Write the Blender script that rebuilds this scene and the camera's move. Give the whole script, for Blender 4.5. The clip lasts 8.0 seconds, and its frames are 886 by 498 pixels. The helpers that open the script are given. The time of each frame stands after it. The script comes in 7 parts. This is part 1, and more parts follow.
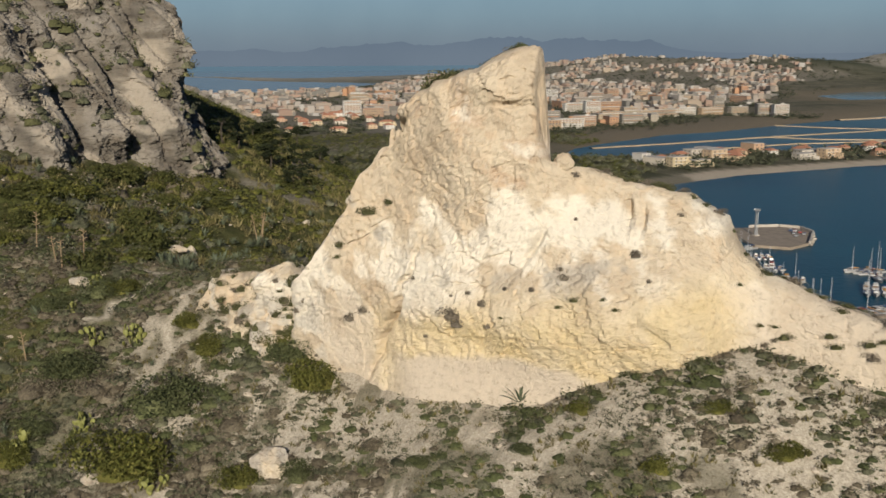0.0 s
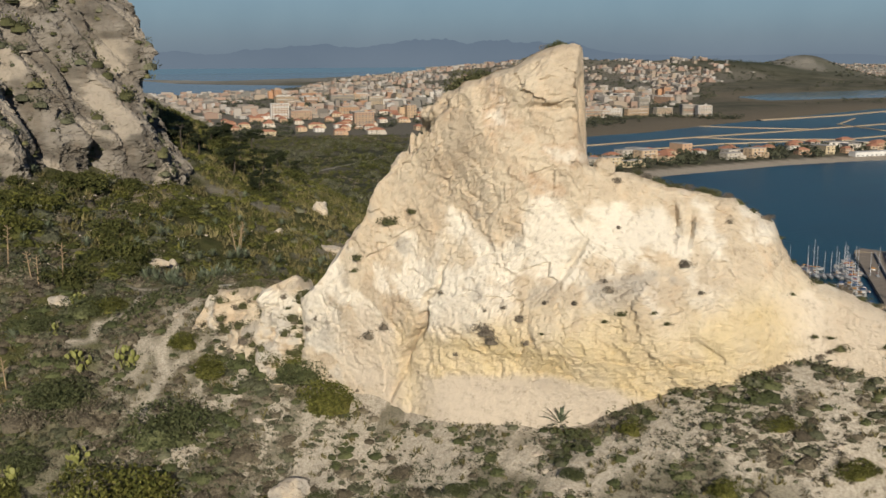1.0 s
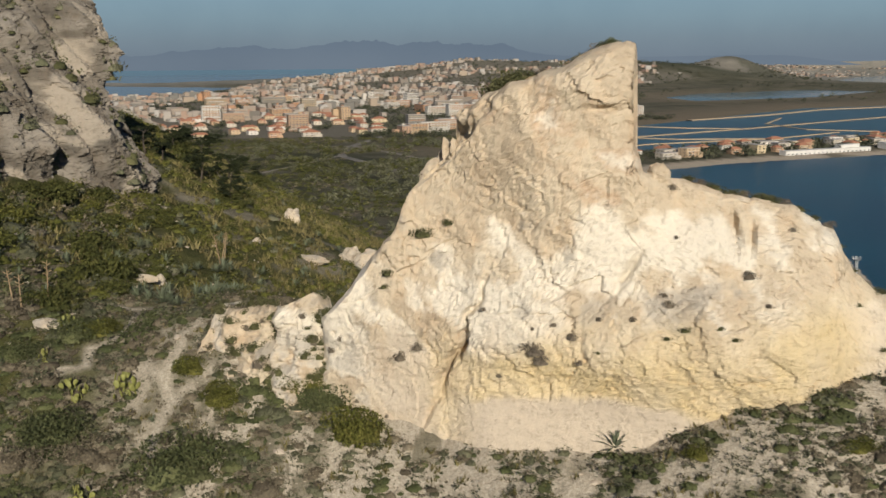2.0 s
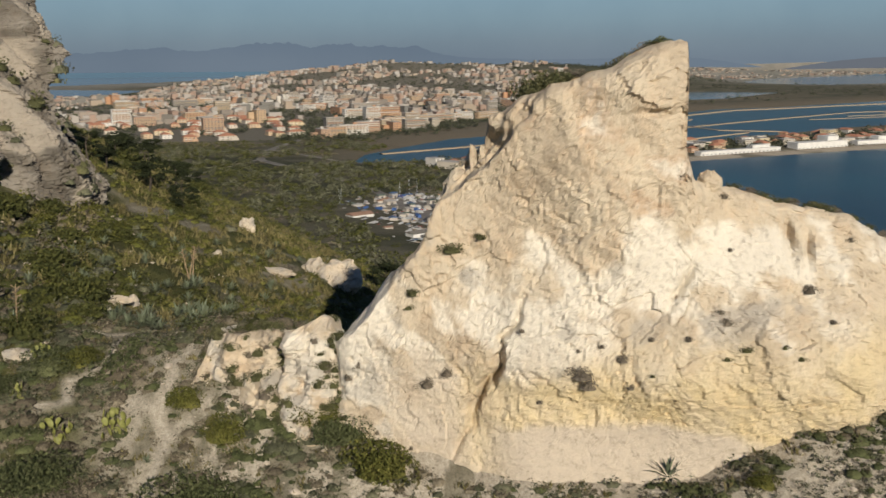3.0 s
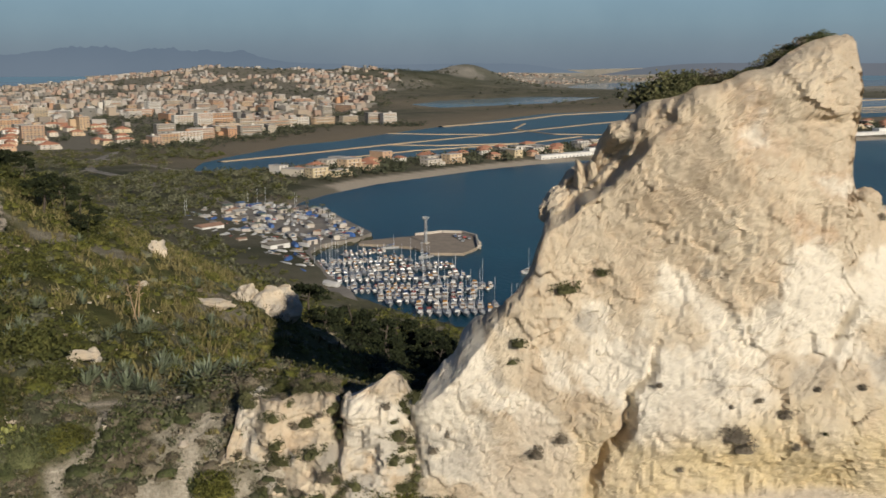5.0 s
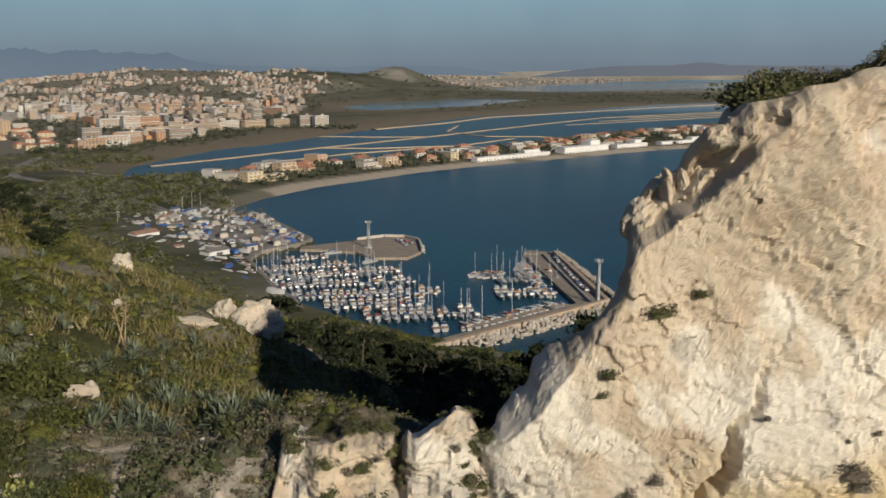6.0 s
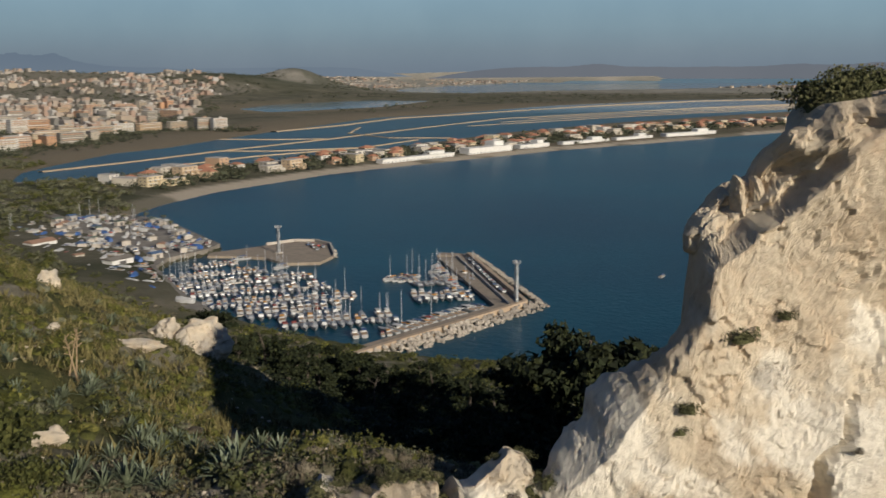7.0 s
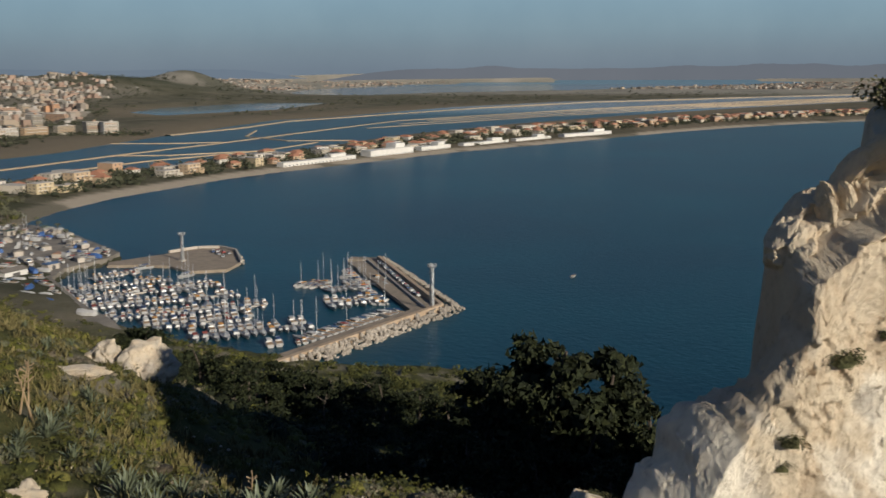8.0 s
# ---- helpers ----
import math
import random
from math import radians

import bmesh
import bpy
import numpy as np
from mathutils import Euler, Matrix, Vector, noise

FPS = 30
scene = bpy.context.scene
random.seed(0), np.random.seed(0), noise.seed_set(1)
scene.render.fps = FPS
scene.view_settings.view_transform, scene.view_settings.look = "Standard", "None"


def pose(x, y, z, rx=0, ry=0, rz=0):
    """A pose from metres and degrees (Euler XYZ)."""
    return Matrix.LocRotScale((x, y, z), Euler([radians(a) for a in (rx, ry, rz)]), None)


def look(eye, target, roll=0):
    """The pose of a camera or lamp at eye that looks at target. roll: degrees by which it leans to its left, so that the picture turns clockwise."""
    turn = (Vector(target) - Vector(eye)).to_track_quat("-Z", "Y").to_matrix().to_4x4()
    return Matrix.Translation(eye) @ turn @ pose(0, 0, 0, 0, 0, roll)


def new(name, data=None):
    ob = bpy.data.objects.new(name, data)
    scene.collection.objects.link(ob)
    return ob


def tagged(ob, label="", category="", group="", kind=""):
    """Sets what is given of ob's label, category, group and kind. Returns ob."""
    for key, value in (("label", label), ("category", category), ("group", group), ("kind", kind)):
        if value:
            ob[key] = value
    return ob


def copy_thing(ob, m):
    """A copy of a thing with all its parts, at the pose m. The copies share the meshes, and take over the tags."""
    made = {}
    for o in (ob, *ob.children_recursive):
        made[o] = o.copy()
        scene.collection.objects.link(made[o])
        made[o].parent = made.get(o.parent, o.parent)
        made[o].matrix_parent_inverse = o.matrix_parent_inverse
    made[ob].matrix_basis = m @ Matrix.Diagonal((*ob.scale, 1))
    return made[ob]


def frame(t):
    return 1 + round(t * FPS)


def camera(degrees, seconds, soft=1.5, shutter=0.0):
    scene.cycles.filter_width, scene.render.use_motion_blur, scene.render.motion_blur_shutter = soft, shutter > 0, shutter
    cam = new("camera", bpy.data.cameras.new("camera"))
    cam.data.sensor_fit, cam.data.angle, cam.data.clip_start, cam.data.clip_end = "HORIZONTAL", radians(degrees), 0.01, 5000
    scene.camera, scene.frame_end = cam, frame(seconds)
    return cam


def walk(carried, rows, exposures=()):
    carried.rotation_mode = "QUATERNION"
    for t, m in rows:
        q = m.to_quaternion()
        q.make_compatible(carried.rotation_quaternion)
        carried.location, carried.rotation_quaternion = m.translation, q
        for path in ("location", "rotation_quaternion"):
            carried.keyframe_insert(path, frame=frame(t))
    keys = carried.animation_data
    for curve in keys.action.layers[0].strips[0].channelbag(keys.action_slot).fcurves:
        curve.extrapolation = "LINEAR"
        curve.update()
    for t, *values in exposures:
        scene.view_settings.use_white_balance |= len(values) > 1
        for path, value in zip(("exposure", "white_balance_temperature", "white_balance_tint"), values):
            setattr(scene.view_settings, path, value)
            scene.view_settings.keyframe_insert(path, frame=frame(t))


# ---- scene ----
cam = camera(48.3, 8.0, shutter=0.5)
PATH = [
(0, (-0.001, 0.0, 105.003), (-0.001, 98.143, 85.82), -0.22),
    (0.5, (-4.129, 2.761, 104.937), (-0.127, 100.828, 85.787), -0.26),
    (1, (-8.184, 5.732, 104.795), (-0.757, 103.629, 85.791), -0.27),
    (1.5, (-12.037, 8.976, 104.71), (-1.387, 106.585, 85.763), -0.31),
    (3, (-22.738, 20.122, 104.535), (-0.003, 115.69, 85.832), -0.31),
    (3.5, (-26.034, 24.267, 104.488), (1.205, 118.671, 85.885), -0.26),
    (4, (-29.087, 28.672, 104.356), (2.56, 121.709, 85.847), -0.22),
    (4.5, (-32.049, 33.289, 104.261), (3.498, 124.93, 85.866), -0.17),
    (6, (-38.945, 47.355, 103.924), (6.413, 134.634, 85.897), -0.12),
    (6.5, (-40.493, 52.038, 103.825), (8.666, 137.242, 85.837), -0.13),
    (7, (-41.956, 56.647, 103.731), (12.1, 138.847, 85.811), -0.15),
    (7.5, (-43.244, 61.22, 103.593), (15.215, 140.366, 85.749), -0.20),
    (8, (-44.357, 65.713, 103.492), (18.053, 141.801, 85.725), -0.23),
]
walk(cam, [(t, look(eye, target, roll)) for t, eye, target, roll in PATH])

# ---- world, sun, exposure ----
SUN_AZ, SUN_EL = 178.5, 20.7          # degrees from +y towards +x, degrees above the horizon
scene.view_settings.exposure = 0.06
world = bpy.data.worlds.new("world")
scene.world = world
world.use_nodes = True
wn = world.node_tree
sky = wn.nodes.new("ShaderNodeTexSky")
sky.sky_type, sky.sun_disc = "NISHITA", False
sky.sun_elevation, sky.sun_rotation = radians(SUN_EL), radians(SUN_AZ)
sky.altitude, sky.air_density, sky.dust_density, sky.ozone_density = 100.0, 1.2, 0.1, 5.0
air = wn.nodes.new("ShaderNodeMix")                # the sea air's blue cast
air.data_type, air.blend_type = "RGBA", "MULTIPLY"
air.inputs[0].default_value, air.inputs[7].default_value = 1.0, (0.98, 0.96, 1.10, 1)
wn.links.new(sky.outputs[0], air.inputs[6])
wn.links.new(air.outputs[2], wn.nodes["Background"].inputs[0])
wn.nodes["Background"].inputs[1].default_value = 0.045
sun = new("sun", bpy.data.lights.new("sun", "SUN"))
sun.data.energy, sun.data.angle, sun.data.color = 4.9, radians(0.55), (1.0, 0.92, 0.785)
sa, se = radians(SUN_AZ), radians(SUN_EL)
sun.matrix_world = look((0, 0, 0), (-math.sin(sa) * math.cos(se), -math.cos(sa) * math.cos(se), -math.sin(se)))

# ---- arithmetic ----
rng = np.random.default_rng(7)


def hash3(i, j, k, seed=0):
    n = (i * 374761393 + j * 668265263 + k * 2147483647 + seed * 1274126177) & 0xFFFFFFFF
    n = ((n ^ (n >> 13)) * 1274126177) & 0xFFFFFFFF
    return ((n ^ (n >> 16)) & 0xFFFF) / 32767.5 - 1.0


def vnoise(p, seed=0):
    """Smooth noise from -1 to 1 at the rows of p."""
    p = np.asarray(p, float)
    f = np.floor(p).astype(np.int64)
    d = p - f
    d = d * d * d * (d * (d * 6 - 15) + 10)
    out = 0
    for a in (0, 1):
        for b in (0, 1):
            for c in (0, 1):
                w = (d[:, 0] if a else 1 - d[:, 0]) * (d[:, 1] if b else 1 - d[:, 1]) * (d[:, 2] if c else 1 - d[:, 2])
                out = out + w * hash3(f[:, 0] + a, f[:, 1] + b, f[:, 2] + c, seed)
    return out


def fbm(p, octaves=4, seed=0, gain=0.5):
    p = np.asarray(p, float)
    out, amp = 0, 1.0
    for o in range(octaves):
        out = out + amp * vnoise(p * 2.03**o + 17.3 * o, seed + o)
        amp *= gain
    return out


def ridged(p, octaves=3, seed=0):
    out, amp = 0, 1.0
    for o in range(octaves):
        out = out + amp * (1 - 2 * np.abs(vnoise(p * 2.1**o + 9.1 * o, seed + 20 + o)))
        amp *= 0.5
    return out


def facets(p, seed=0):
    """Flat tilted chips, one to a jittered cell: the depth of each point under its chip's plane, and how near it lies to a joint."""
    f = np.floor(p).astype(np.int64)
    best, second = np.full(len(p), 1e9), np.full(len(p), 1e9)
    out = np.zeros(len(p))
    for a in (-1, 0, 1):
        for b in (-1, 0, 1):
            for c in (-1, 0, 1):
                i, j, k = f[:, 0] + a, f[:, 1] + b, f[:, 2] + c
                d = np.stack([p[:, 0] - i - 0.5 - 0.42 * hash3(i, j, k, seed), p[:, 1] - j - 0.5 - 0.42 * hash3(i, j, k, seed + 1), p[:, 2] - k - 0.5 - 0.42 * hash3(i, j, k, seed + 2)], -1)
                r = (d * d).sum(-1)
                t = hash3(i, j, k, seed + 3) * d[:, 0] + hash3(i, j, k, seed + 4) * d[:, 2] + 0.35 * hash3(i, j, k, seed + 5)
                near = r < best
                second = np.where(near, best, np.minimum(second, r))
                out, best = np.where(near, t, out), np.where(near, r, best)
    return out, np.sqrt(second) - np.sqrt(best)


def step(a, b, x):
    t = np.clip((x - a) / (b - a), 0, 1)
    return t * t * (3 - 2 * t)


def bump(x, y, cx, cy, rx, ry):
    return np.exp(-(((x - cx) / rx) ** 2) - ((y - cy) / ry) ** 2)


def inside(x, y, poly):
    """Signed distance to the outline poly, positive inside."""
    poly = np.array(poly, float)
    best, odd = np.full(x.shape, 1e18), np.zeros(x.shape, bool)
    for (ax, ay), (bx, by) in zip(poly, np.roll(poly, -1, 0)):
        ex, ey = bx - ax, by - ay
        t = np.clip(((x - ax) * ex + (y - ay) * ey) / (ex * ex + ey * ey + 1e-9), 0, 1)
        best = np.minimum(best, (x - ax - t * ex) ** 2 + (y - ay - t * ey) ** 2)
        odd ^= ((ay > y) != (by > y)) & (x < ex * (y - ay) / (ey if abs(ey) > 1e-9 else 1e-9) + ax)
    return np.where(odd, 1, -1) * np.sqrt(best)


# Past 3 km the land is drawn in towards the walk's middle, so that hills 30 km off stand within 5 km at the same bearing and height of view.
MID = np.array([-25.0, 32.0, 104.2])
NEAR, REACH = 3000.0, 1900.0


def drawn_in(x, y, z):
    """Where a true place stands in the scene, and its scale there."""
    x, y, z = np.broadcast_arrays(*(np.asarray(v, float) for v in (x, y, z)))
    dist = np.hypot(x - MID[0], y - MID[1]) + 1e-9
    short = np.where(dist > NEAR, NEAR + REACH * (1 - np.exp(-np.maximum(dist - NEAR, 0) / REACH)), dist)
    k = short / dist
    return MID[0] + (x - MID[0]) * k, MID[1] + (y - MID[1]) * k, MID[2] + (z - MID[2]) * k, k


def true_range(short):
    return np.where(short > NEAR, NEAR - REACH * np.log(np.maximum(1 - (short - NEAR) / REACH, 1e-3)), short)


# ---- materials ----
def shader(name):
    m = bpy.data.materials.new(name)
    m.use_nodes = True
    return m, m.node_tree.nodes, m.node_tree.links, m.node_tree.nodes["Principled BSDF"]


def noise_node(m, scale, detail=6.0, rough=0.6, stretch=(1, 1, 1), kind="Position"):
    n, l = m.node_tree.nodes, m.node_tree.links
    src = n.new("ShaderNodeNewGeometry") if kind == "Position" else n.new("ShaderNodeTexCoord")
    mp = n.new("ShaderNodeMapping")
    mp.inputs["Scale"].default_value = stretch
    l.new(src.outputs["Position" if kind == "Position" else "Object"], mp.inputs[0])
    t = n.new("ShaderNodeTexNoise")
    t.inputs["Scale"].default_value, t.inputs["Detail"].default_value, t.inputs["Roughness"].default_value = scale, detail, rough
    l.new(mp.outputs[0], t.inputs["Vector"])
    return t.outputs[0]


def ramp(m, src, stops):
    n = m.node_tree.nodes.new("ShaderNodeValToRGB")
    while len(n.color_ramp.elements) < len(stops):
        n.color_ramp.elements.new(0.5)
    for e, (p, c) in zip(n.color_ramp.elements, stops):
        e.position, e.color = p, (*c, 1) if len(c) == 3 else c
    m.node_tree.links.new(src, n.inputs[0])
    return n.outputs[0]


def mix(m, fac, a, b, kind="MIX"):
    n = m.node_tree.nodes.new("ShaderNodeMix")
    n.data_type, n.blend_type = "RGBA", kind
    for sock, v in ((n.inputs[0], fac), (n.inputs[6], a), (n.inputs[7], b)):
        if isinstance(v, (int, float)):
            sock.default_value = v
        elif isinstance(v, tuple):
            sock.default_value = (*v, 1)
        else:
            m.node_tree.links.new(v, sock)
    return n.outputs[2]


def attribute(m, name):
    n = m.node_tree.nodes.new("ShaderNodeAttribute")
    n.attribute_name = name
    return n.outputs["Fac"]


def math_node(m, op, a, b):
    n = m.node_tree.nodes.new("ShaderNodeMath")
    n.operation = op
    for sock, v in zip(n.inputs, (a, b)):
        if isinstance(v, (int, float)):
            sock.default_value = v
        else:
            m.node_tree.links.new(v, sock)
    return n.outputs[0]


def relief(m, height, distance, strength=1.0):
    b = m.node_tree.nodes.new("ShaderNodeBump")
    b.inputs["Distance"].default_value, b.inputs["Strength"].default_value = distance, strength
    m.node_tree.links.new(height, b.inputs["Height"])
    m.node_tree.links.new(b.outputs[0], m.node_tree.nodes["Principled BSDF"].inputs["Normal"])
    return b


def plain(name, a, b, scale=1.0, rough=0.7, metal=0.0, depth=0.0, kind="Position", vary=0.0):
    """Two tones blended by noise, with fine relief; vary: how much single objects differ in brightness."""
    m, n, l, p = shader(name)
    t = noise_node(m, scale, kind=kind)
    col = ramp(m, t, [(0.3, a), (0.7, b)])
    if vary:
        info = n.new("ShaderNodeObjectInfo")
        col = mix(m, 1.0, col, ramp(m, info.outputs["Random"], [(0.0, (1 - vary,) * 3), (1.0, (1 + vary * 0.3,) * 3)]), "MULTIPLY")
    l.new(col, p.inputs["Base Color"])
    p.inputs["Roughness"].default_value, p.inputs["Metallic"].default_value = rough, metal
    if depth:
        relief(m, noise_node(m, scale * 6, kind=kind), depth)
    return m


def rock_material(name, base, dark, patch):
    """Limestone: warm base, grey weathering, white fresh breaks, yellow marl and rusty stains by the masks of the mesh."""
    m, n, l, p = shader(name)
    big, fine = noise_node(m, 0.22, 8, 0.62), noise_node(m, 1.7, 10, 0.7)
    col = ramp(m, big, [(0.32, dark), (0.5, base), (0.7, patch)])
    blush = ramp(m, noise_node(m, 0.55, 7, 0.7, (1, 1, 0.6)), [(0.50, (0, 0, 0)), (0.64, (0.55, 0.55, 0.55))])
    col = mix(m, blush, col, tuple(c * k for c, k in zip(base, (1.0, 0.90, 0.82))))
    col = mix(m, attribute(m, "rust"), col, (0.50, 0.33, 0.205))
    col = mix(m, attribute(m, "yellow"), col, (0.66, 0.53, 0.305))
    col = mix(m, attribute(m, "white"), col, (0.77, 0.70, 0.58))
    col = mix(m, attribute(m, "grey"), col, (0.40, 0.36, 0.305))
    col = mix(m, attribute(m, "sand"), col, (0.58, 0.49, 0.38))
    grain = ramp(m, fine, [(0.28, (0.62, 0.59, 0.56)), (0.45, (0.96, 0.955, 0.95)), (0.75, (1.08, 1.07, 1.05))])
    col = mix(m, 1.0, col, grain, "MULTIPLY")
    crack = n.new("ShaderNodeTexVoronoi")
    crack.feature = "DISTANCE_TO_EDGE"
    crack.inputs["Scale"].default_value = 0.45
    warp = mix(m, 0.35, n.new("ShaderNodeNewGeometry").outputs["Position"], noise_node(m, 0.6, 5), "ADD")
    l.new(warp, crack.inputs["Vector"])
    line = ramp(m, crack.outputs[0], [(0.0, (0, 0, 0)), (0.03, (1, 1, 1))])
    l.new(col, p.inputs["Base Color"])
    p.inputs["Roughness"].default_value = 0.92
    p.inputs["Specular IOR Level"].default_value = 0.2
    h = math_node(m, "ADD", math_node(m, "MULTIPLY", noise_node(m, 1.8, 12, 0.76), 1.0), math_node(m, "MULTIPLY", line, 0.05))
    relief(m, h, 0.36, 0.75)
    return m


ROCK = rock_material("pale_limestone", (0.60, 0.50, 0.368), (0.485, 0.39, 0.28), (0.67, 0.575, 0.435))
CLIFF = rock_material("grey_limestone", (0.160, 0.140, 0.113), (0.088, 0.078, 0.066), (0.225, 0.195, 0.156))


def ground_material():
    m, n, l, p = shader("scrub_ground")
    fine, mid = noise_node(m, 3.0, 8, 0.7), noise_node(m, 0.35, 8, 0.65)
    soil = ramp(m, mid, [(0.35, (0.145, 0.128, 0.088)), (0.65, (0.265, 0.235, 0.172))])
    sandy = ramp(m, fine, [(0.3, (0.335, 0.285, 0.215)), (0.7, (0.56, 0.495, 0.395))])
    scrub = ramp(m, mid, [(0.3, (0.052, 0.056, 0.020)), (0.55, (0.092, 0.090, 0.034)), (0.8, (0.135, 0.116, 0.055))])
    plainc = ramp(m, noise_node(m, 0.012, 9, 0.7), [(0.35, (0.070, 0.068, 0.043)), (0.5, (0.115, 0.105, 0.070)), (0.68, (0.185, 0.158, 0.112))])
    col = mix(m, attribute(m, "sandy"), soil, sandy)
    col = mix(m, attribute(m, "scrub"), col, scrub)
    col = mix(m, attribute(m, "plain"), col, plainc)
    # far land paled with distance, painting haze into the ground colour
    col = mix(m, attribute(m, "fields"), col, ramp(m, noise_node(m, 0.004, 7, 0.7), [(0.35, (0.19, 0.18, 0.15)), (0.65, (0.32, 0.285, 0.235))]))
    col = mix(m, attribute(m, "marsh"), col, (0.19, 0.155, 0.105))
    col = mix(m, attribute(m, "beach"), col, (0.44, 0.37, 0.28))
    col = mix(m, attribute(m, "town"), col, (0.185, 0.165, 0.125))
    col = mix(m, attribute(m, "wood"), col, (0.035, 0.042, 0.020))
    col = mix(m, 1.0, col, ramp(m, noise_node(m, 5.5, 9, 0.8), [(0.32, (0.48, 0.48, 0.47)), (0.5, (0.97, 0.97, 0.97)), (0.68, (1.2, 1.2, 1.2))]), "MULTIPLY")
    l.new(col, p.inputs["Base Color"])
    p.inputs["Roughness"].default_value = 0.95
    p.inputs["Specular IOR Level"].default_value = 0.1
    relief(m, noise_node(m, 2.2, 9, 0.7), 0.35, 0.8)
    return m


GROUND = ground_material()


def water_material():
    m, n, l, p = shader("sea_water")
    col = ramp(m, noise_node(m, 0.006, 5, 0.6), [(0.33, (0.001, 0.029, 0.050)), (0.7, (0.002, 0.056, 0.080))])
    # far water paler: shallow tint plus the sky's reflection painted in
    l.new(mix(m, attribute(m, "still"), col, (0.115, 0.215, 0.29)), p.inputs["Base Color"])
    p.inputs["Roughness"].default_value, p.inputs["IOR"].default_value = 0.3, 1.333
    p.inputs["Specular IOR Level"].default_value = 0.21
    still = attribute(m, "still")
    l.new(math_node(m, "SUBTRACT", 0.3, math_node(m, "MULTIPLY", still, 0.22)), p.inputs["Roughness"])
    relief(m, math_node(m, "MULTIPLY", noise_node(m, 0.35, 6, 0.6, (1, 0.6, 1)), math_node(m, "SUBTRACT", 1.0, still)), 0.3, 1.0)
    return m


WATER = water_material()


# ---- meshes ----
def mesh_of(name, verts, faces, materials, smooth=False, masks=None):
    me = bpy.data.meshes.new(name)
    if isinstance(faces, list):
        me.from_pydata([tuple(v) for v in verts], [], faces)
    else:
        faces, verts = np.asarray(faces, np.int32), np.asarray(verts, np.float32)
        n, k = faces.shape
        me.vertices.add(len(verts))
        me.vertices.foreach_set("co", verts.ravel())
        me.loops.add(n * k)
        me.loops.foreach_set("vertex_index", faces.ravel())
        me.polygons.add(n)
        me.polygons.foreach_set("loop_start", np.arange(0, n * k, k, dtype=np.int32))
        me.update(calc_edges=True)
    for mt in materials:
        me.materials.append(mt)
    me.polygons.foreach_set("use_smooth", np.full(len(me.polygons), smooth))
    for key, val in (masks or {}).items():
        at = me.attributes.new(key, "FLOAT", "POINT")
        at.data.foreach_set("value", np.clip(val, 0, 1).astype(np.float32))
    me.update()
    return me


def grid_faces(rows, cols, wrap=False):
    i, j = np.meshgrid(np.arange(rows - 1), np.arange(cols if wrap else cols - 1), indexing="ij")
    a, b = i * cols + j, i * cols + (j + 1) % cols
    return np.stack([a, b, b + cols, a + cols], -1).reshape(-1, 4)


# ---- the lie of the land ----
FRONT_SPOTS = [(-0.6, 74, 73.7), (11, 68, 75.5), (23, 67.4, 77.5), (15, 70.4, 79.4), (21.3, 73.8, 83), (26.8, 72.3, 82), (-14.4, 81, 71.6), (-25.5, 87, 73.6), (-34, 84, 71.5), (-23.6, 93.4, 77.6),
               (-34, 95, 78.4), (-32, 101, 80.7), (-41, 103, 83), (-60, 100, 83), (-60, 78, 70), (-50, 50, 52), (0, 55, 60), (40, 50, 63), (70, 40, 60),
               (35, 70, 80), (55, 66, 78), (-12.7, 86.6, 76.8), (-4.7, 82.4, 75.7), (2.1, 79.0, 76.8), (8, 76.1, 77.4), (13.9, 73.2, 80), (0, 20, 35), (-60, 10, 28), (60, 0, 30), (0, -80, 4), (-150, -20, 8), (150, -60, 5)]
SADDLE_SPOTS = [(-31, 114, 81.7), (-44, 114, 85.5), (-39.5, 128, 84.4), (-32, 137, 82.9), (-25.6, 133.5, 80.3), (-16, 101, 83.3), (-20.7, 96.5, 83.2),
                (-16, 156, 76.3), (-5, 163, 71.5), (-17, 180, 77.3), (-26, 159.5, 80.2), (-32, 176, 84.5), (-54, 139, 90), (-38, 158, 85.5), (-3, 125, 71), (-13, 111, 77.5), (-12, 119, 73.5), (-10, 131, 70.5), (-11, 146, 71), (-4, 110, 74),
                (17, 145, 58.5), (28, 135, 58), (41, 176, 52), (30, 160, 54.5), (5, 97, 75), (22, 90, 73), (45, 82, 72), (70, 110, 46), (100, 150, 30), (160, 200, 3)]
FAR_SPOTS = [(22, 189, 54), (55, 230, 38), (95, 300, 12), (20, 260, 50), (0, 240, 64), (-18, 235, 74), (-45, 260, 86), (-60, 330, 76), (0, 330, 42), (45, 350, 20),
             (70, 430, 6), (20, 450, 16), (-50, 450, 40), (-130, 450, 56), (-85, 185, 110), (-110, 150, 112), (-120, 260, 112), (-75, 112, 93), (-110, 70, 80),
             (-220, 200, 120), (-220, 400, 80), (-230, 60, 70), (230, 330, -4), (240, 120, -5), (120, 560, 2.5), (0, 620, 12), (-120, 620, 30)]
SPOTS = np.array(FRONT_SPOTS + SADDLE_SPOTS + FAR_SPOTS)


def kernel(a, b):
    return np.sqrt(((a[:, None, :2] - b[None, :, :2]) ** 2).sum(-1) + 36.0)


WEIGHTS = np.linalg.solve(kernel(SPOTS, SPOTS) - 0.8 * np.eye(len(SPOTS)), SPOTS[:, 2] - 30.0)

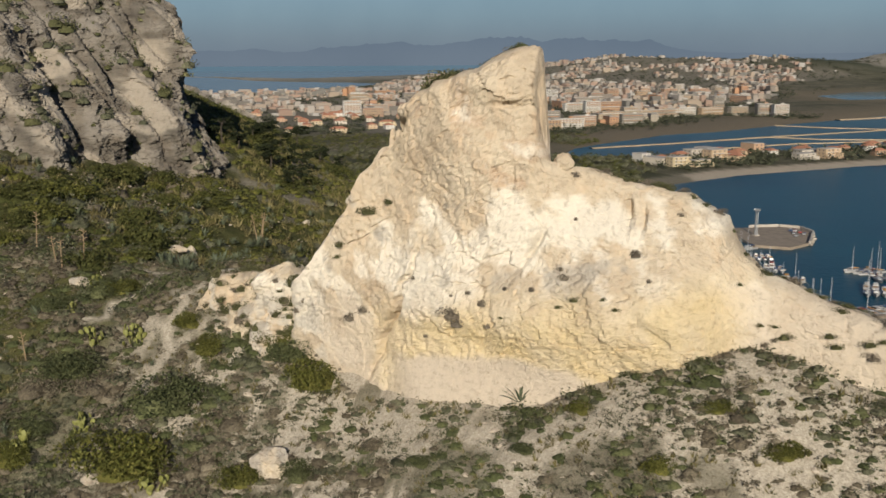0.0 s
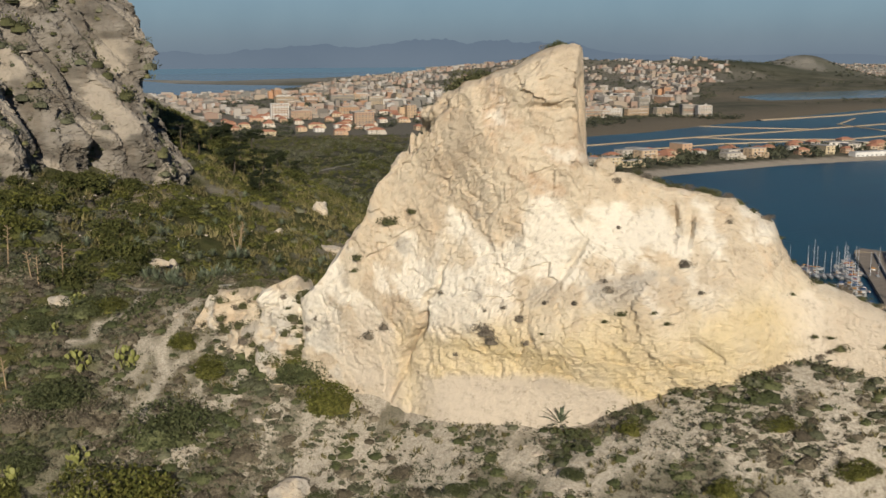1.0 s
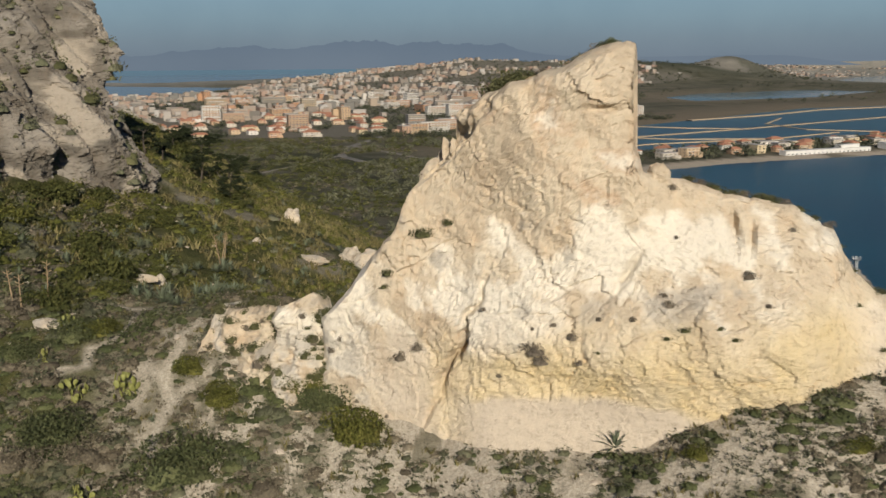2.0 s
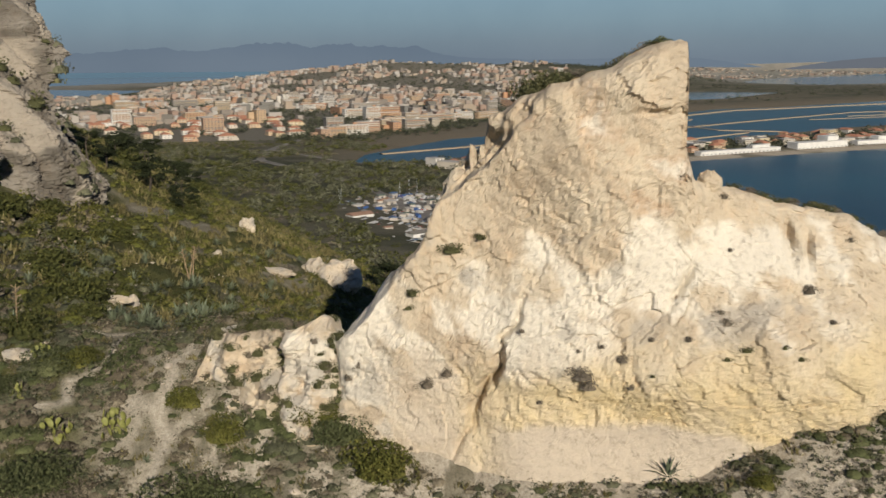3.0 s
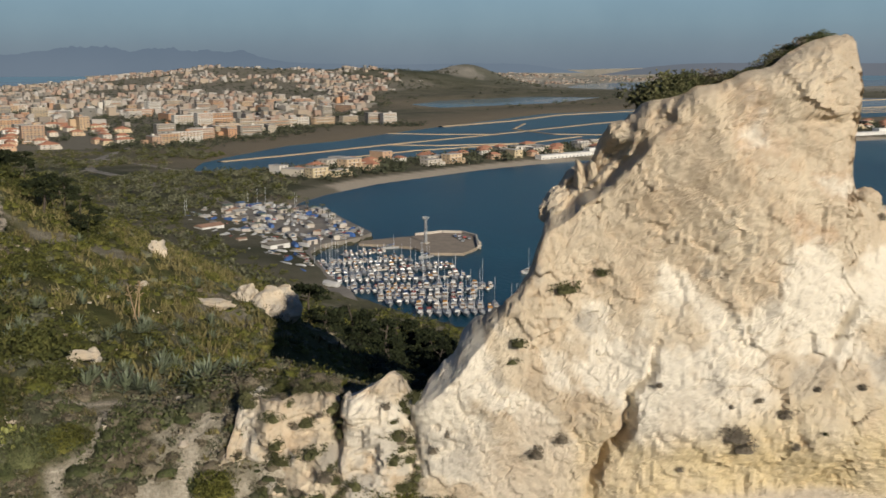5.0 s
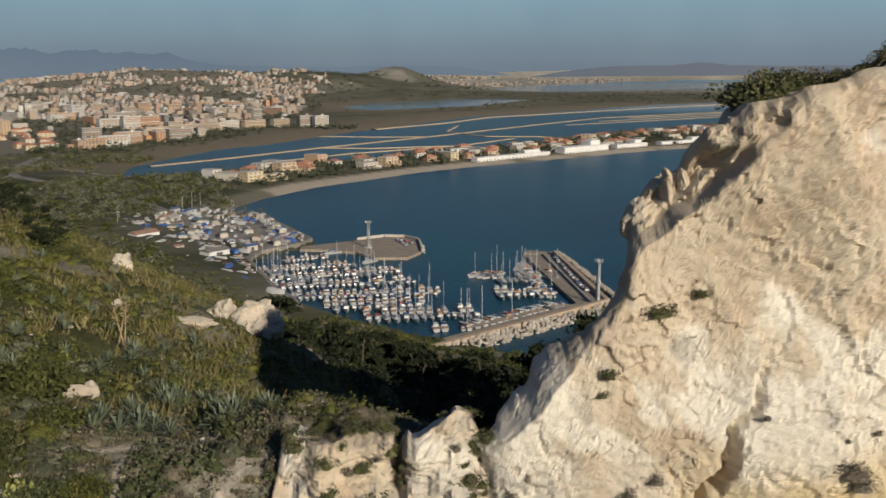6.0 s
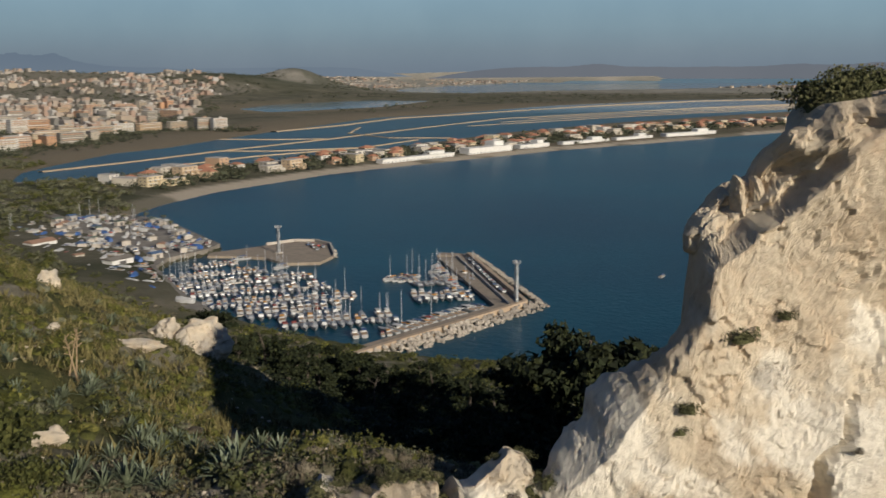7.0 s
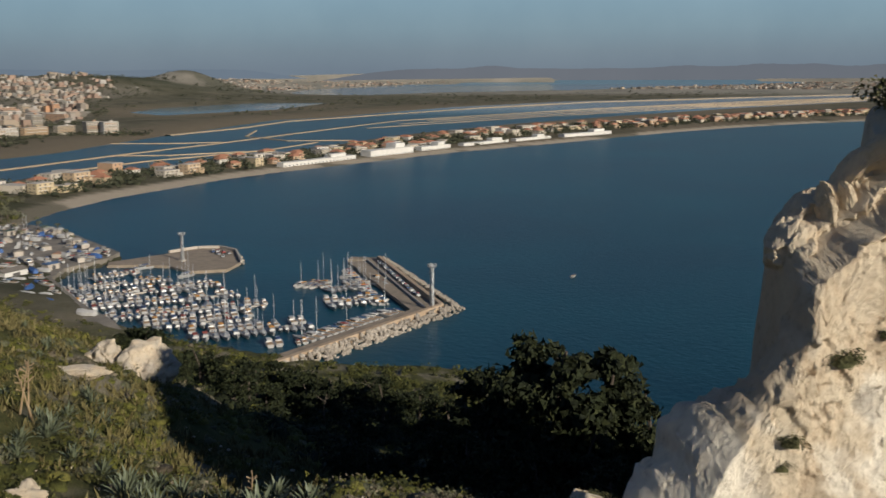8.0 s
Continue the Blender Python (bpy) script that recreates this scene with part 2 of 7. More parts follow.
BAY = [(161, 773), (196, 815), (261, 869), (325, 902), (401, 941), (479, 967), (654, 1010), (772, 1038), (987, 1062), (1157, 1088), (1338, 1110), (1506, 1117),
       (1700, 1105), (2000, 1050), (3500, 700), (7000, -200), (7000, -4000), (400, -4000), (330, -300), (300, 60), (240, 220), (180, 320), (140, 352), (126, 384),
       (113, 413), (102, 457), (103, 494), (111, 560), (124, 580), (150, 592), (163, 605), (166, 685), (159, 748)]
GULF = [(-9000, 1500), (-1300, 2300), (-420, 2900), (-300, 3500), (-230, 4000), (-800, 4350), (-1200, 5200), (-9000, 6500)]
OUTER_GULF = [(-9000, 6570), (-1300, 5420), (-700, 4850), (250, 6100), (900, 16000), (1500, 40000), (-40000, 40000), (-40000, 8000)]
SALT_PANS = [(125, 1045), (223, 1053), (269, 1095), (416, 1110), (600, 1180), (921, 1364), (1290, 1488), (1727, 1575), (2280, 1652), (3211, 1702), (4700, 1700),
             (4700, 2150), (4203, 2203), (3239, 2308), (2396, 2393), (1797, 2267), (1209, 1985), (1030, 1940), (647, 1619), (502, 1492), (381, 1372), (299, 1325), (195, 1195), (151, 1131)]
POND = [(954, 2336), (960, 2560), (1150, 2800), (1600, 3024), (1750, 2850), (1350, 2480)]
LAGOON = [(2250, 4000), (2400, 3600), (2900, 3750), (3778, 3712), (6657, 4162), (7600, 4500), (7574, 6572), (6011, 6400), (4545, 6000), (2879, 4827)]
WATERS = (BAY, GULF, OUTER_GULF, SALT_PANS, POND, LAGOON)
TOWN = [(-2200, 2400), (-700, 1900), (-420, 1420), (-200, 1330), (95, 1330), (120, 1480), (260, 1600), (330, 1780), (560, 1950), (700, 2150), (850, 2500), (1050, 3100),
        (1500, 3600), (1500, 4900), (2600, 6500), (600, 6000), (-150, 4300), (-220, 3500), (-420, 2850), (-1200, 2450)]


def wet(x, y):
    return np.max([inside(x, y, p) for p in WATERS], 0)


def hill_part(x, y):
    p = np.stack([x, y], -1)
    out = np.empty(len(x))
    for a in range(0, len(x), 20000):
        out[a:a + 20000] = kernel(p[a:a + 20000], SPOTS) @ WEIGHTS + 30.0
    return out


def far_part(x, y):
    z = 2.6 + 0.8 * fbm(np.stack([x / 160, y / 160, 0 * x], -1), 3, 5)
    z = z + 14 * step(900, 500, y) * step(150, -100, x)
    z = z + 84 * np.exp(-((x - 850) / np.where(x < 850, 660, 800)) ** 2 - ((y - 4500) / 1000) ** 2) * (1 + 0.12 * fbm(np.stack([x / 400, y / 400, 0 * x], -1), 3, 8))
    z = z + 48 * np.exp(-((x - 1560) / 420) ** 2 - ((y - 4150) / 420) ** 2)
    z = z + 80 * np.exp(-((x - 1950) / 165) ** 2 - ((y - 4364) / 260) ** 2)
    z = z + 45 * np.exp(-((x - 3200) / 1000) ** 2 - ((y - 7200) / 700) ** 2)
    dist = np.hypot(x, y)
    z = z + step(7000, 14000, dist) * step(-0.05, 0.35, np.arctan2(x, y)) * (90 + 70 * fbm(np.stack([x / 3000, y / 3000, 0 * x], -1), 4, 3))
    return z


def height(x, y, rough=True):
    """The ground's height over the sea, at true places."""
    x, y = np.asarray(x, float), np.asarray(y, float)
    near = step(640, 440, np.hypot(x, y)) * step(700, 480, y)
    z = far_part(x, y)
    some = near > 0
    if some.any():
        z[some] = z[some] * (1 - near[some]) + near[some] * hill_part(x[some], y[some])
    if rough:
        w = near * step(-5, 5, z)
        z = z + w * (0.5 * fbm(np.stack([x / 7, y / 7, 0 * x], -1), 4, 2) + 0.12 * fbm(np.stack([x / 1.3, y / 1.3, 0 * x], -1), 2, 4))
    depth = wet(x, y)
    shore = np.where(depth > 0, -np.minimum(depth * 0.12, 3.0), 9e9)
    far = np.hypot(x, y) >= 640
    cap = np.where(depth <= 0, 0.05 + np.where(far, -0.05 * depth + 0.5 * np.maximum(-depth - 60, 0), -1.2 * depth), shore)
    return np.minimum(z, cap)


TRAILS = [[(-33.5, 105.2), (-29.6, 105), (-25.5, 103.2)], [(-30.5, 103.7), (-31.1, 101.3), (-32.2, 99.4), (-34.4, 98.9), (-34.2, 96.7), (-36.3, 96)],
          [(-25.1, 99.3), (-26.2, 97.4), (-26.7, 96), (-27.5, 95.1), (-29.7, 95.5)], [(-27.1, 95), (-27.1, 93.4)], [(-23.8, 94.4), (-26.3, 93.1), (-26.9, 92.1), (-28, 89)]]


def trail(x, y):
    """How far a place lies from the trodden paths."""
    best = np.full(np.shape(x), 1e9)
    wx = x + 0.35 * fbm(np.stack([x / 1.6, y / 1.6, 0 * x], -1), 2, 45)
    for line in TRAILS:
        for (ax, ay), (bx, by) in zip(line, line[1:]):
            ex, ey = bx - ax, by - ay
            t = np.clip(((wx - ax) * ex + (y - ay) * ey) / (ex * ex + ey * ey), 0, 1)
            best = np.minimum(best, np.hypot(wx - ax - t * ex, y - ay - t * ey))
    return best


def sheet(rings, bearings):
    """True places of a polar net round the walk's middle."""
    r = true_range(rings)
    x = MID[0] + r[:, None] * np.sin(bearings)[None, :]
    y = MID[1] + r[:, None] * np.cos(bearings)[None, :]
    return x.ravel(), y.ravel()


def build_ground():
    rings = np.concatenate([[0.02], np.arange(2, 36, 2.0), np.arange(36, 160, 0.75), np.geomspace(160, 4893, 260)])
    deg = np.concatenate([np.arange(-42, 72, 0.28), np.arange(72, 318, 4.0)])
    bearings = np.radians(deg)
    x, y = sheet(rings, bearings)
    z = height(x, y)
    px, py, pz, _ = drawn_in(x, y, z)
    verts = np.stack([px, py, pz], -1)
    faces = grid_faces(len(rings), len(bearings), True)
    faces = faces[:, ::-1]
    dist = np.hypot(x, y)
    near = step(600, 430, dist)
    p2 = np.stack([x, y, 0 * x], -1)
    depth = wet(x, y)
    wall_s, wall_u = 0.439 * x + 0.898 * y, 0.898 * x - 0.439 * y + 33
    front = step(82, 76, wall_s) * step(-75, -55, wall_u - 30)
    streak = fbm(np.stack([wall_u / 0.9, wall_s / 5.0, 0 * x], -1), 3, 37)
    bare = step(0.0, 0.35, 0.75 * fbm(p2 / 3.2, 4, 31) + 1.15 * streak * step(4, -8, wall_u) + 0.5 * fbm(p2 / 11, 2, 33) + 0.22 * step(-8, 12, wall_u) - 0.10 - 0.12 * step(-14, -34, wall_u) + 0.45 * bump(wall_u, wall_s, -13, 69, 9, 7) + 0.55 * step(65.5, 69.5, wall_s) * step(-22, -16, wall_u))
    masks = {
        "sandy": np.maximum(near * front * bare, 0.9 * step(0.55, 0.25, trail(x, y))),
        "scrub": near * (1 - front) * step(0.4, 0.9, trail(x, y)) * step(-0.5, 0.25, fbm(p2 / 6, 3, 35) + 0.15),
        "plain": step(380, 520, dist),
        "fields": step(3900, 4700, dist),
        "marsh": step(1000, 1150, y) * step(-260, -30, depth) * step(0.1, 0.3, np.arctan2(x, y) + 0.1) * step(3500, 2600, dist),
        "beach": np.maximum(step(-34, -26, inside(x, y, BAY)) * step(700, 800, y) * step(-1, 1, y - 700), 0),
        "town": step(-10, 30, inside(x, y, TOWN)),
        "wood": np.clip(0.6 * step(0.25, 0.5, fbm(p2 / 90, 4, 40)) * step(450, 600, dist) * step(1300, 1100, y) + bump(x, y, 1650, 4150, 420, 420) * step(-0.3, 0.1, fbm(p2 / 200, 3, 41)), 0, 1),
    }
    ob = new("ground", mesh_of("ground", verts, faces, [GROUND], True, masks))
    tagged(ob, "scrubby hillside falling to a coastal plain of marsh, beach and town", "ground", kind="structure")


build_ground()


def build_water():
    rings = np.concatenate([np.geomspace(60, 4893, 150)])
    bearings = np.radians(np.concatenate([np.arange(-60, 110, 1.0), np.arange(110, 300, 10.0)]))
    x, y = sheet(rings, bearings)
    px, py, pz, _ = drawn_in(x, y, 0 * x)
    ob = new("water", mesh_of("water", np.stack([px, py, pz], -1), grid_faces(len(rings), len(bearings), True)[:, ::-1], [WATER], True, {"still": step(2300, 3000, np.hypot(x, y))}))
    tagged(ob, "calm deep blue bay and shallow salt ponds under a clear sky", "water", kind="structure")


build_water()

# ---- the pinnacle: a fin of limestone. U runs along it, S across it away from the walk ----
WALL_A, WALL_N = np.array([0.898, -0.439]), np.array([0.439, 0.898])


def fin_place(u, s, z):
    u = np.asarray(u, float) - 33
    return np.stack([u * WALL_A[0] + s * WALL_N[0], u * WALL_A[1] + s * WALL_N[1], z + 0 * u], -1)


# Past U 34 the crest rises unseen, added to shade the hollow behind.
CREST = [(-33, 78), (-30.9, 81), (-30.5, 83.3), (-29.8, 83.9), (-27.7, 84.0), (-25.2, 84.7), (-24.4, 84.6), (-24.05, 83.6), (-23.5, 84.8), (-20.8, 85.9), (-20.0, 85.6), (-19.5, 84.4), (-18.9, 84.6), (-18.2, 85.6), (-17.1, 87.0),
         (-16.4, 88.5), (-14.4, 90.2), (-13.3, 91.3), (-12.5, 92.8), (-11.9, 94.4),
         (-11.3, 96.0), (-10.2, 97.7), (-9.7, 98.3), (-8.9, 98.6), (-8.6, 99.8), (-8.0, 100.7), (-7.1, 101.3), (-5.9, 102.3), (-3.3, 103.0), (-0.2, 104.0), (2.3, 105.3), (4.4, 105.8), (4.95, 105.5), (5.1, 103.6),
         (4.75, 102.3), (4.85, 100.2), (5.3, 98.2), (5.7, 96.8), (7.2, 96.3),
         (8.4, 95.9), (11, 95.1), (14.1, 94.4), (16.3, 94.0), (18.9, 92.5), (19.7, 91.0), (20.4, 89.6), (22.0, 88.0), (27.3, 86.2), (31.5, 85.2), (34, 85.5), (38, 88.6), (44, 95.5), (52, 101), (62, 103), (74, 99), (84, 88), (90, 76)]
EDGE_Z = [82, 84.2, 84.9, 86.6, 88.7, 90, 91.7, 93.4, 94.8, 96.4, 97.6, 99.6, 101, 103.2]          # the sunlit face ends along this line
EDGE_U = [-21.5, -19.6, -18.3, -16.4, -15.1, -14.2, -13.5, -12.8, -11.4, -9.3, -7.9, -6.2, -5.0, -3.6]


def fin_front(u, z):
    """How far back the sunlit face lies."""
    s = 73.6 + 0.055 * np.maximum(u, 0) ** 1.0 * step(84, 92, z) + 1.2 * step(18, 24, u) * step(80, 90, z) + 2.6 * step(10, 22, u) * step(84, 93, z)
    s = s - 1.15 * bump(u, z, 0.5, 99.0, 5.5, 5.0) + 2.6 * step(5.0, 8.5, u) * step(90.5, 95, z)
    s = s - 0.75 * bump(u, z, 1.5, 103.0, 6.0, 1.6) + 0.5 * bump(u, z, 3.4, 101.2, 1.3, 0.22) - 0.22 * bump(u, z, 3.4, 101.8, 1.6, 0.5)          # the brow and the hollow below it
    s = s + 1.0 * step(3.6, 6.4, u) * step(96, 98, z)                                           # the peak's right edge turns back
    s = s + 0.8 * bump(u, z, -8, 91, 5, 5) + 0.25 * bump(u, z, -4, 93.5, 3, 4)
    s = s - 2.6 * bump(u, z, 5, 83.5, 9, 3.0) - 1.3 * bump(u, z, 11, 86.5, 8, 2.5) - 0.9 * bump(u, z, -4, 86.3, 6, 4) # marl bulge
    s = s - 0.35 * np.maximum(82 - z, 0) * step(-12, -4, u) * step(14, 8, u)                    # sand apron
    s = s - 0.5 * bump(u, z, -14, 84, 4, 3) + 1.6 * bump(u, z, -19.6, 82.5, 0.8, 3.5) + 1.8 * step(-22, -29, u)
    flat = np.stack([np.ravel(u) / 1.5, np.ravel(z) / 1.5, 0 * np.ravel(u)], -1)
    past = np.interp(z, EDGE_Z, EDGE_U) - u + 0.22 * fbm(flat, 3, 52).reshape(np.shape(u))
    end = step(-19.7, -19.1, u) * step(-3.2, -4.6, u)
    tread = np.clip(past / 0.85 + 0.5 * vnoise(flat * (0.2, 0.5, 1), 56).reshape(np.shape(u)), 0, 2.2)
    stair = np.floor(tread) + step(0.42, 1.0, tread - np.floor(tread))
    s = s + end * (1.0 * step(0.0, 0.3, past) * step(89, 93, z) + step(90.5, 92.5, z) * 1.25 * stair * step(0.0, 0.3, past) + step(92.5, 90.5, z) * 2.3 * np.clip(past, 0, 1.5)) * (1 - 0.55 * step(98, 100.5, z)) + 0.5 * bump(u, z, -10, 97, 3.5, 3.5)          # the stepped, shaded end behind the sunlit edge
    s = s + end * step(0.0, 0.5, past) * step(89, 93, z) * 0.5 * fbm(flat * 1.2 + 3.0, 4, 57, 0.6).reshape(np.shape(u))
    s = s + 1.4 * bump(u, z, -24.0, 83, 0.3, 3.5) + step(-18.5, -20, u) * 0.9 * fbm(flat * 0.8 + 7.0, 4, 54, 0.6).reshape(np.shape(u)) + step(-19, -20.5, u) * 0.22 * np.maximum(z - 80.5, 0)
    s = s + 3.2 * step(16.5, 22.5, u)                                                            # the foot stands back behind the shrubby slope
    s = s + 1.6 * bump(u - 0.40 * (z - 86.4) + 0.4 * fbm(flat * 1.1 + 11.0, 3, 59).reshape(np.shape(u)), z, -6.2, 83.2, 0.27, 4.2) + 0.7 * bump(u - 0.55 * (z - 89.5), z, 5.0, 89.6, 0.35, 1.8) + 1.3 * bump(u + 0.15 * (z - 93), z, 12.0, 92.6, 0.32, 1.1) + 1.1 * bump(u, z, 13.3, 92.0, 0.26, 0.9)                              # slanting chimney
    return s


def fin_mesh(name, crest, front, place, base, back_slope, thick, cols, rows_front, rows_back, materials, zones, amount=1.0):
    crest = np.array(crest, float)
    run = np.r_[0, np.cumsum(np.hypot(*np.diff(crest, axis=0).T))]
    at = np.linspace(0, run[-1], cols)
    cu, cz = np.interp(at, run, crest[:, 0]), np.interp(at, run, crest[:, 1])
    jag = 0.16 * fbm(np.stack([at / 1.3, 0 * at, 0 * at], -1), 4, 51) + 0.16 * np.round(1.5 * vnoise(np.stack([at / 2.0, 0 * at, 0 * at], -1), 55)) / 1.5
    v = np.linspace(0, 1, rows_front)
    w = np.linspace(0, 1, rows_back)[1:]
    U = np.concatenate([np.repeat(cu[None], rows_front, 0), np.repeat(cu[None], len(w), 0)])
    zb = base(cu)
    Zf = zb[None] + (cz - zb)[None] * v[:, None] + jag[None] * v[:, None] ** 14
    cz = cz + jag
    Sf = front(np.repeat(cu[None], rows_front, 0), Zf)
    top = np.clip((Zf - (cz[None] - 1.1)) / 1.1, 0, 1)
    Sf = Sf + 0.9 * top**3
    th, back_slope = thick(cu), back_slope(cu)
    drop = cz - zb + 8
    fall = np.maximum(w[:, None] * (th + drop / back_slope)[None] - th[None], 0)
    Sb = Sf[-1][None] + w[:, None] * (th + drop / back_slope)[None]
    Zb = cz[None] - back_slope * fall - 0.5 * np.minimum(w[:, None] * 6, 1)
    S, Z = np.concatenate([Sf, Sb]), np.concatenate([Zf, Zb])
    p = np.stack([U.ravel(), S.ravel() , Z.ravel()], -1)
    q = p.copy()
    q[:, 0] += 0.30 * q[:, 2] + 1.2 * fbm(p / 5.0, 2, 58)
    big = fbm(q / np.array([5.5, 5.5, 6.5]), 3, 60)
    warp = 0.5 * fbm(p / 2.2, 3, 95)[:, None] + 0.12 * fbm(p / 0.5, 2, 94)[:, None]
    slab, joint = facets(q / np.array([2.9, 2.9, 3.6]) + warp * (0.5, 0.5, 0.3), 60)
    chip, split = facets(q / np.array([0.95, 0.95, 1.1]) + warp * (0.9, 0.7, 0.6), 66)
    flake, _ = facets(q / np.array([0.42, 0.42, 0.5]) + warp * (1.2, 0.9, 0.8), 72)
    small = fbm(p / 0.3, 2, 70)
    seam = np.exp(-((joint / 0.05) ** 2)) * step(-0.1, 0.3, fbm(p / 3.5, 2, 99)) + 0.35 * np.exp(-((split / 0.08) ** 2)) * step(0.0, 0.3, fbm(p / 2.5, 2, 98))
    calm = zones(p[:, 0], p[:, 2])
    k = amount * (1 - 0.75 * calm.get("sand", 0) - 0.05 * calm.get("yellow", 0))
    crumbly = step(-0.25, 0.45, fbm(p / 4.5, 3, 97))
    move = k * (0.46 * big + 0.25 * slab + (0.06 + 0.12 * crumbly) * chip + (0.04 + 0.07 * crumbly) * flake + 0.055 * small + 0.07 * seam)
    edge = np.concatenate([np.clip((1 - v) / 0.02, 0.6, 1), np.ones(len(w))])
    move = move * np.repeat(edge[:, None], cols, 1).ravel()
    side = np.repeat(np.r_[np.ones(rows_front), -np.ones(len(w)) * 0.9][:, None], cols, 1).ravel()
    p[:, 1] += move * side
    p[:, 2] += 0.25 * np.abs(move) * np.repeat(np.r_[np.zeros(rows_front), np.ones(len(w))][:, None], cols, 1).ravel()
    return mesh_of(name, place(p[:, 0], p[:, 1], p[:, 2]), grid_faces(len(S), cols)[:, ::1], materials, False, calm)


def fin_zones(u, z):
    n1 = fbm(np.stack([u / 3.0, z / 3.0, 0 * u], -1), 4, 80)
    n2 = fbm(np.stack([u / 2.6 + 0.15 * z, z / 2.8, 0 * u], -1), 5, 84, 0.62)
    yellow = step(2.4, -2.0, z - (85.0 + 0.14 * (u - 2) + 1.0 * n1)) * step(-11, -6, u + 2 * n1) * step(24, 19, u)
    sand = np.maximum(step(0.5, -0.4, z - (79.6 + 1.0 * bump(u, z, 5, z, 5, 9) + 0.4 * n1)) * step(-9, -5, u) * step(13, 9, u), 0.65 * step(20, 25, u + n1) * step(88.5, 86.5, z))
    sand = np.maximum(sand, step(82.5, 80, z + 0.08 * (u - 10) + n1) * step(-8, -11, u) * step(-17, -13, u) * 0.6)
    white = step(0.12, 0.85, 0.9 * n2 + 0.12 + 0.9 * bump(u, z, 4, 91.5, 3.0, 3.5) + 0.8 * bump(u, z, -5, 87, 4, 5) + 0.85 * bump(u, z, 9, 91, 7, 2.6) + 0.6 * bump(u, z, -17, 82, 5, 3) + 0.7 * bump(u, z, 15, 90.5, 2.5, 3) - 0.6 * step(93, 96, z)) * (1 - yellow) * 0.95
    grey = np.maximum(0.8 * step(0.1, 0.5, n2 + 0.1) * step(-11, -14, u) * step(84, 82, z), step(0.05, 0.5, n1 + 1.45 * bump(u, z, 9.5, 88.4, 5.0, 1.7) + 0.75 * bump(u, z, -12.5, 84.5, 3, 1.6) + 0.5 * bump(u, z, -11, 90, 2.0, 2.0) + 0.6 * bump(u, z, 0, 86.3, 3.5, 1.0) - 0.75)) * (1 - 0.8 * yellow) * 0.7
    rust = step(0.35, 0.75, n2 * 0.8 + 0.95 * bump(u, z, 3.6, 95.0, 1.6, 1.0) + 0.4 * bump(u, z, 2, 90, 1.3, 5) + 0.3 * bump(u, z, 7, 80.5, 5, 1.2)) * 0.55
    return {"yellow": yellow * (0.62 + 0.34 * np.clip(n2, -1, 1)), "sand": sand, "white": white * (1 - sand), "grey": grey * (1 - sand), "rust": rust * (1 - sand)}


def build_fin():
    base = lambda u: np.interp(u, [-33, -27.5, -16.6, -7.7, 0, 6.5, 13, 21, 26, 32, 50, 90], [72, 73, 71, 70, 71, 72, 74, 76, 74, 72, 66, 50])
    thick = lambda u: np.interp(u, [-33, -20, -14, -12, -7.5, -5.5, 1, 3.5, 4.6, 6, 8, 30, 50], [3, 2.0, 1.5, 0.8, 1.2, 5.0, 3.8, 2.2, 1.0, 1.0, 2.5, 3, 4])
    me = fin_mesh("rock_pinnacle", CREST, fin_front, fin_place, base, lambda u: np.interp(u, [-22, -18.5, 6, 8], [1.5, 5.0, 4.5, 1.5]), thick, 760, 300, 50, [ROCK], fin_zones)
    tagged(new("rock_pinnacle", me), "pale sunlit limestone pinnacle with white breaks and yellow marl", "rock")


build_fin()

# ---- the grey crag beside the saddle ----
CRAG_A, CRAG_N = np.array([0.643, 0.766]), np.array([-0.766, 0.643])


def crag_place(u, s, z):
    u, s = np.asarray(u, float), np.asarray(s, float)
    return np.stack([u * CRAG_A[0] + s * CRAG_N[0], u * CRAG_A[1] + s * CRAG_N[1], z + 0 * u], -1)


CRAG_CREST = [(30, 108), (50, 110), (62, 112.5), (72, 113), (82, 114), (92, 115), (100, 115.6), (103.4, 115), (105, 113.4), (106.2, 110), (106.2, 106), (106, 102), (106, 98), (106.5, 92), (107, 80)]


def crag_front(u, z):
    """A sloping face that ends at a spur, with a steep shaded wall behind it."""
    s = 131.6 + 0.82 * np.log1p(np.exp((z - 93) / 2.0)) * 2.0
    s = s + 6 * bump(u, z, 77, 100, 1.6, 7) + 3 * bump(u + 0.3 * (z - 106), z, 96, 108, 0.8, 5) + 2.5 * bump(u, z, 86, 98, 1.2, 8) - 3 * bump(u, z, 68, 97, 5, 9) - 2.0 * bump(u, z, 98, 107, 3.5, 5) - 2 * bump(u, z, 90, 95, 6, 4)
    lean = u.ravel() + 0.25 * z.ravel()
    flutes = np.abs(vnoise(np.stack([lean / 5.5, z.ravel() / 16, 0 * lean], -1), 120)) + 0.45 * np.abs(vnoise(np.stack([lean / 2.3, z.ravel() / 8, 0 * lean + 4], -1), 121))
    ledge = vnoise(np.stack([u.ravel() / 14, z.ravel() / 3.5, 0 * lean + 8], -1), 122)
    spur = np.interp(z, [80, 87, 92, 98, 100, 104, 109, 111, 115], [101, 99.6, 96.6, 95.6, 96.6, 99, 101.6, 103, 103.6])
    turned = u - spur + 0.5 * ledge.reshape(u.shape)
    s = s + 0.8 * step(0.0, 0.6, turned) + 1.08 * np.maximum(turned, 0)
    return s + (1.5 - 3.6 * flutes + 1.2 * ledge).reshape(u.shape)


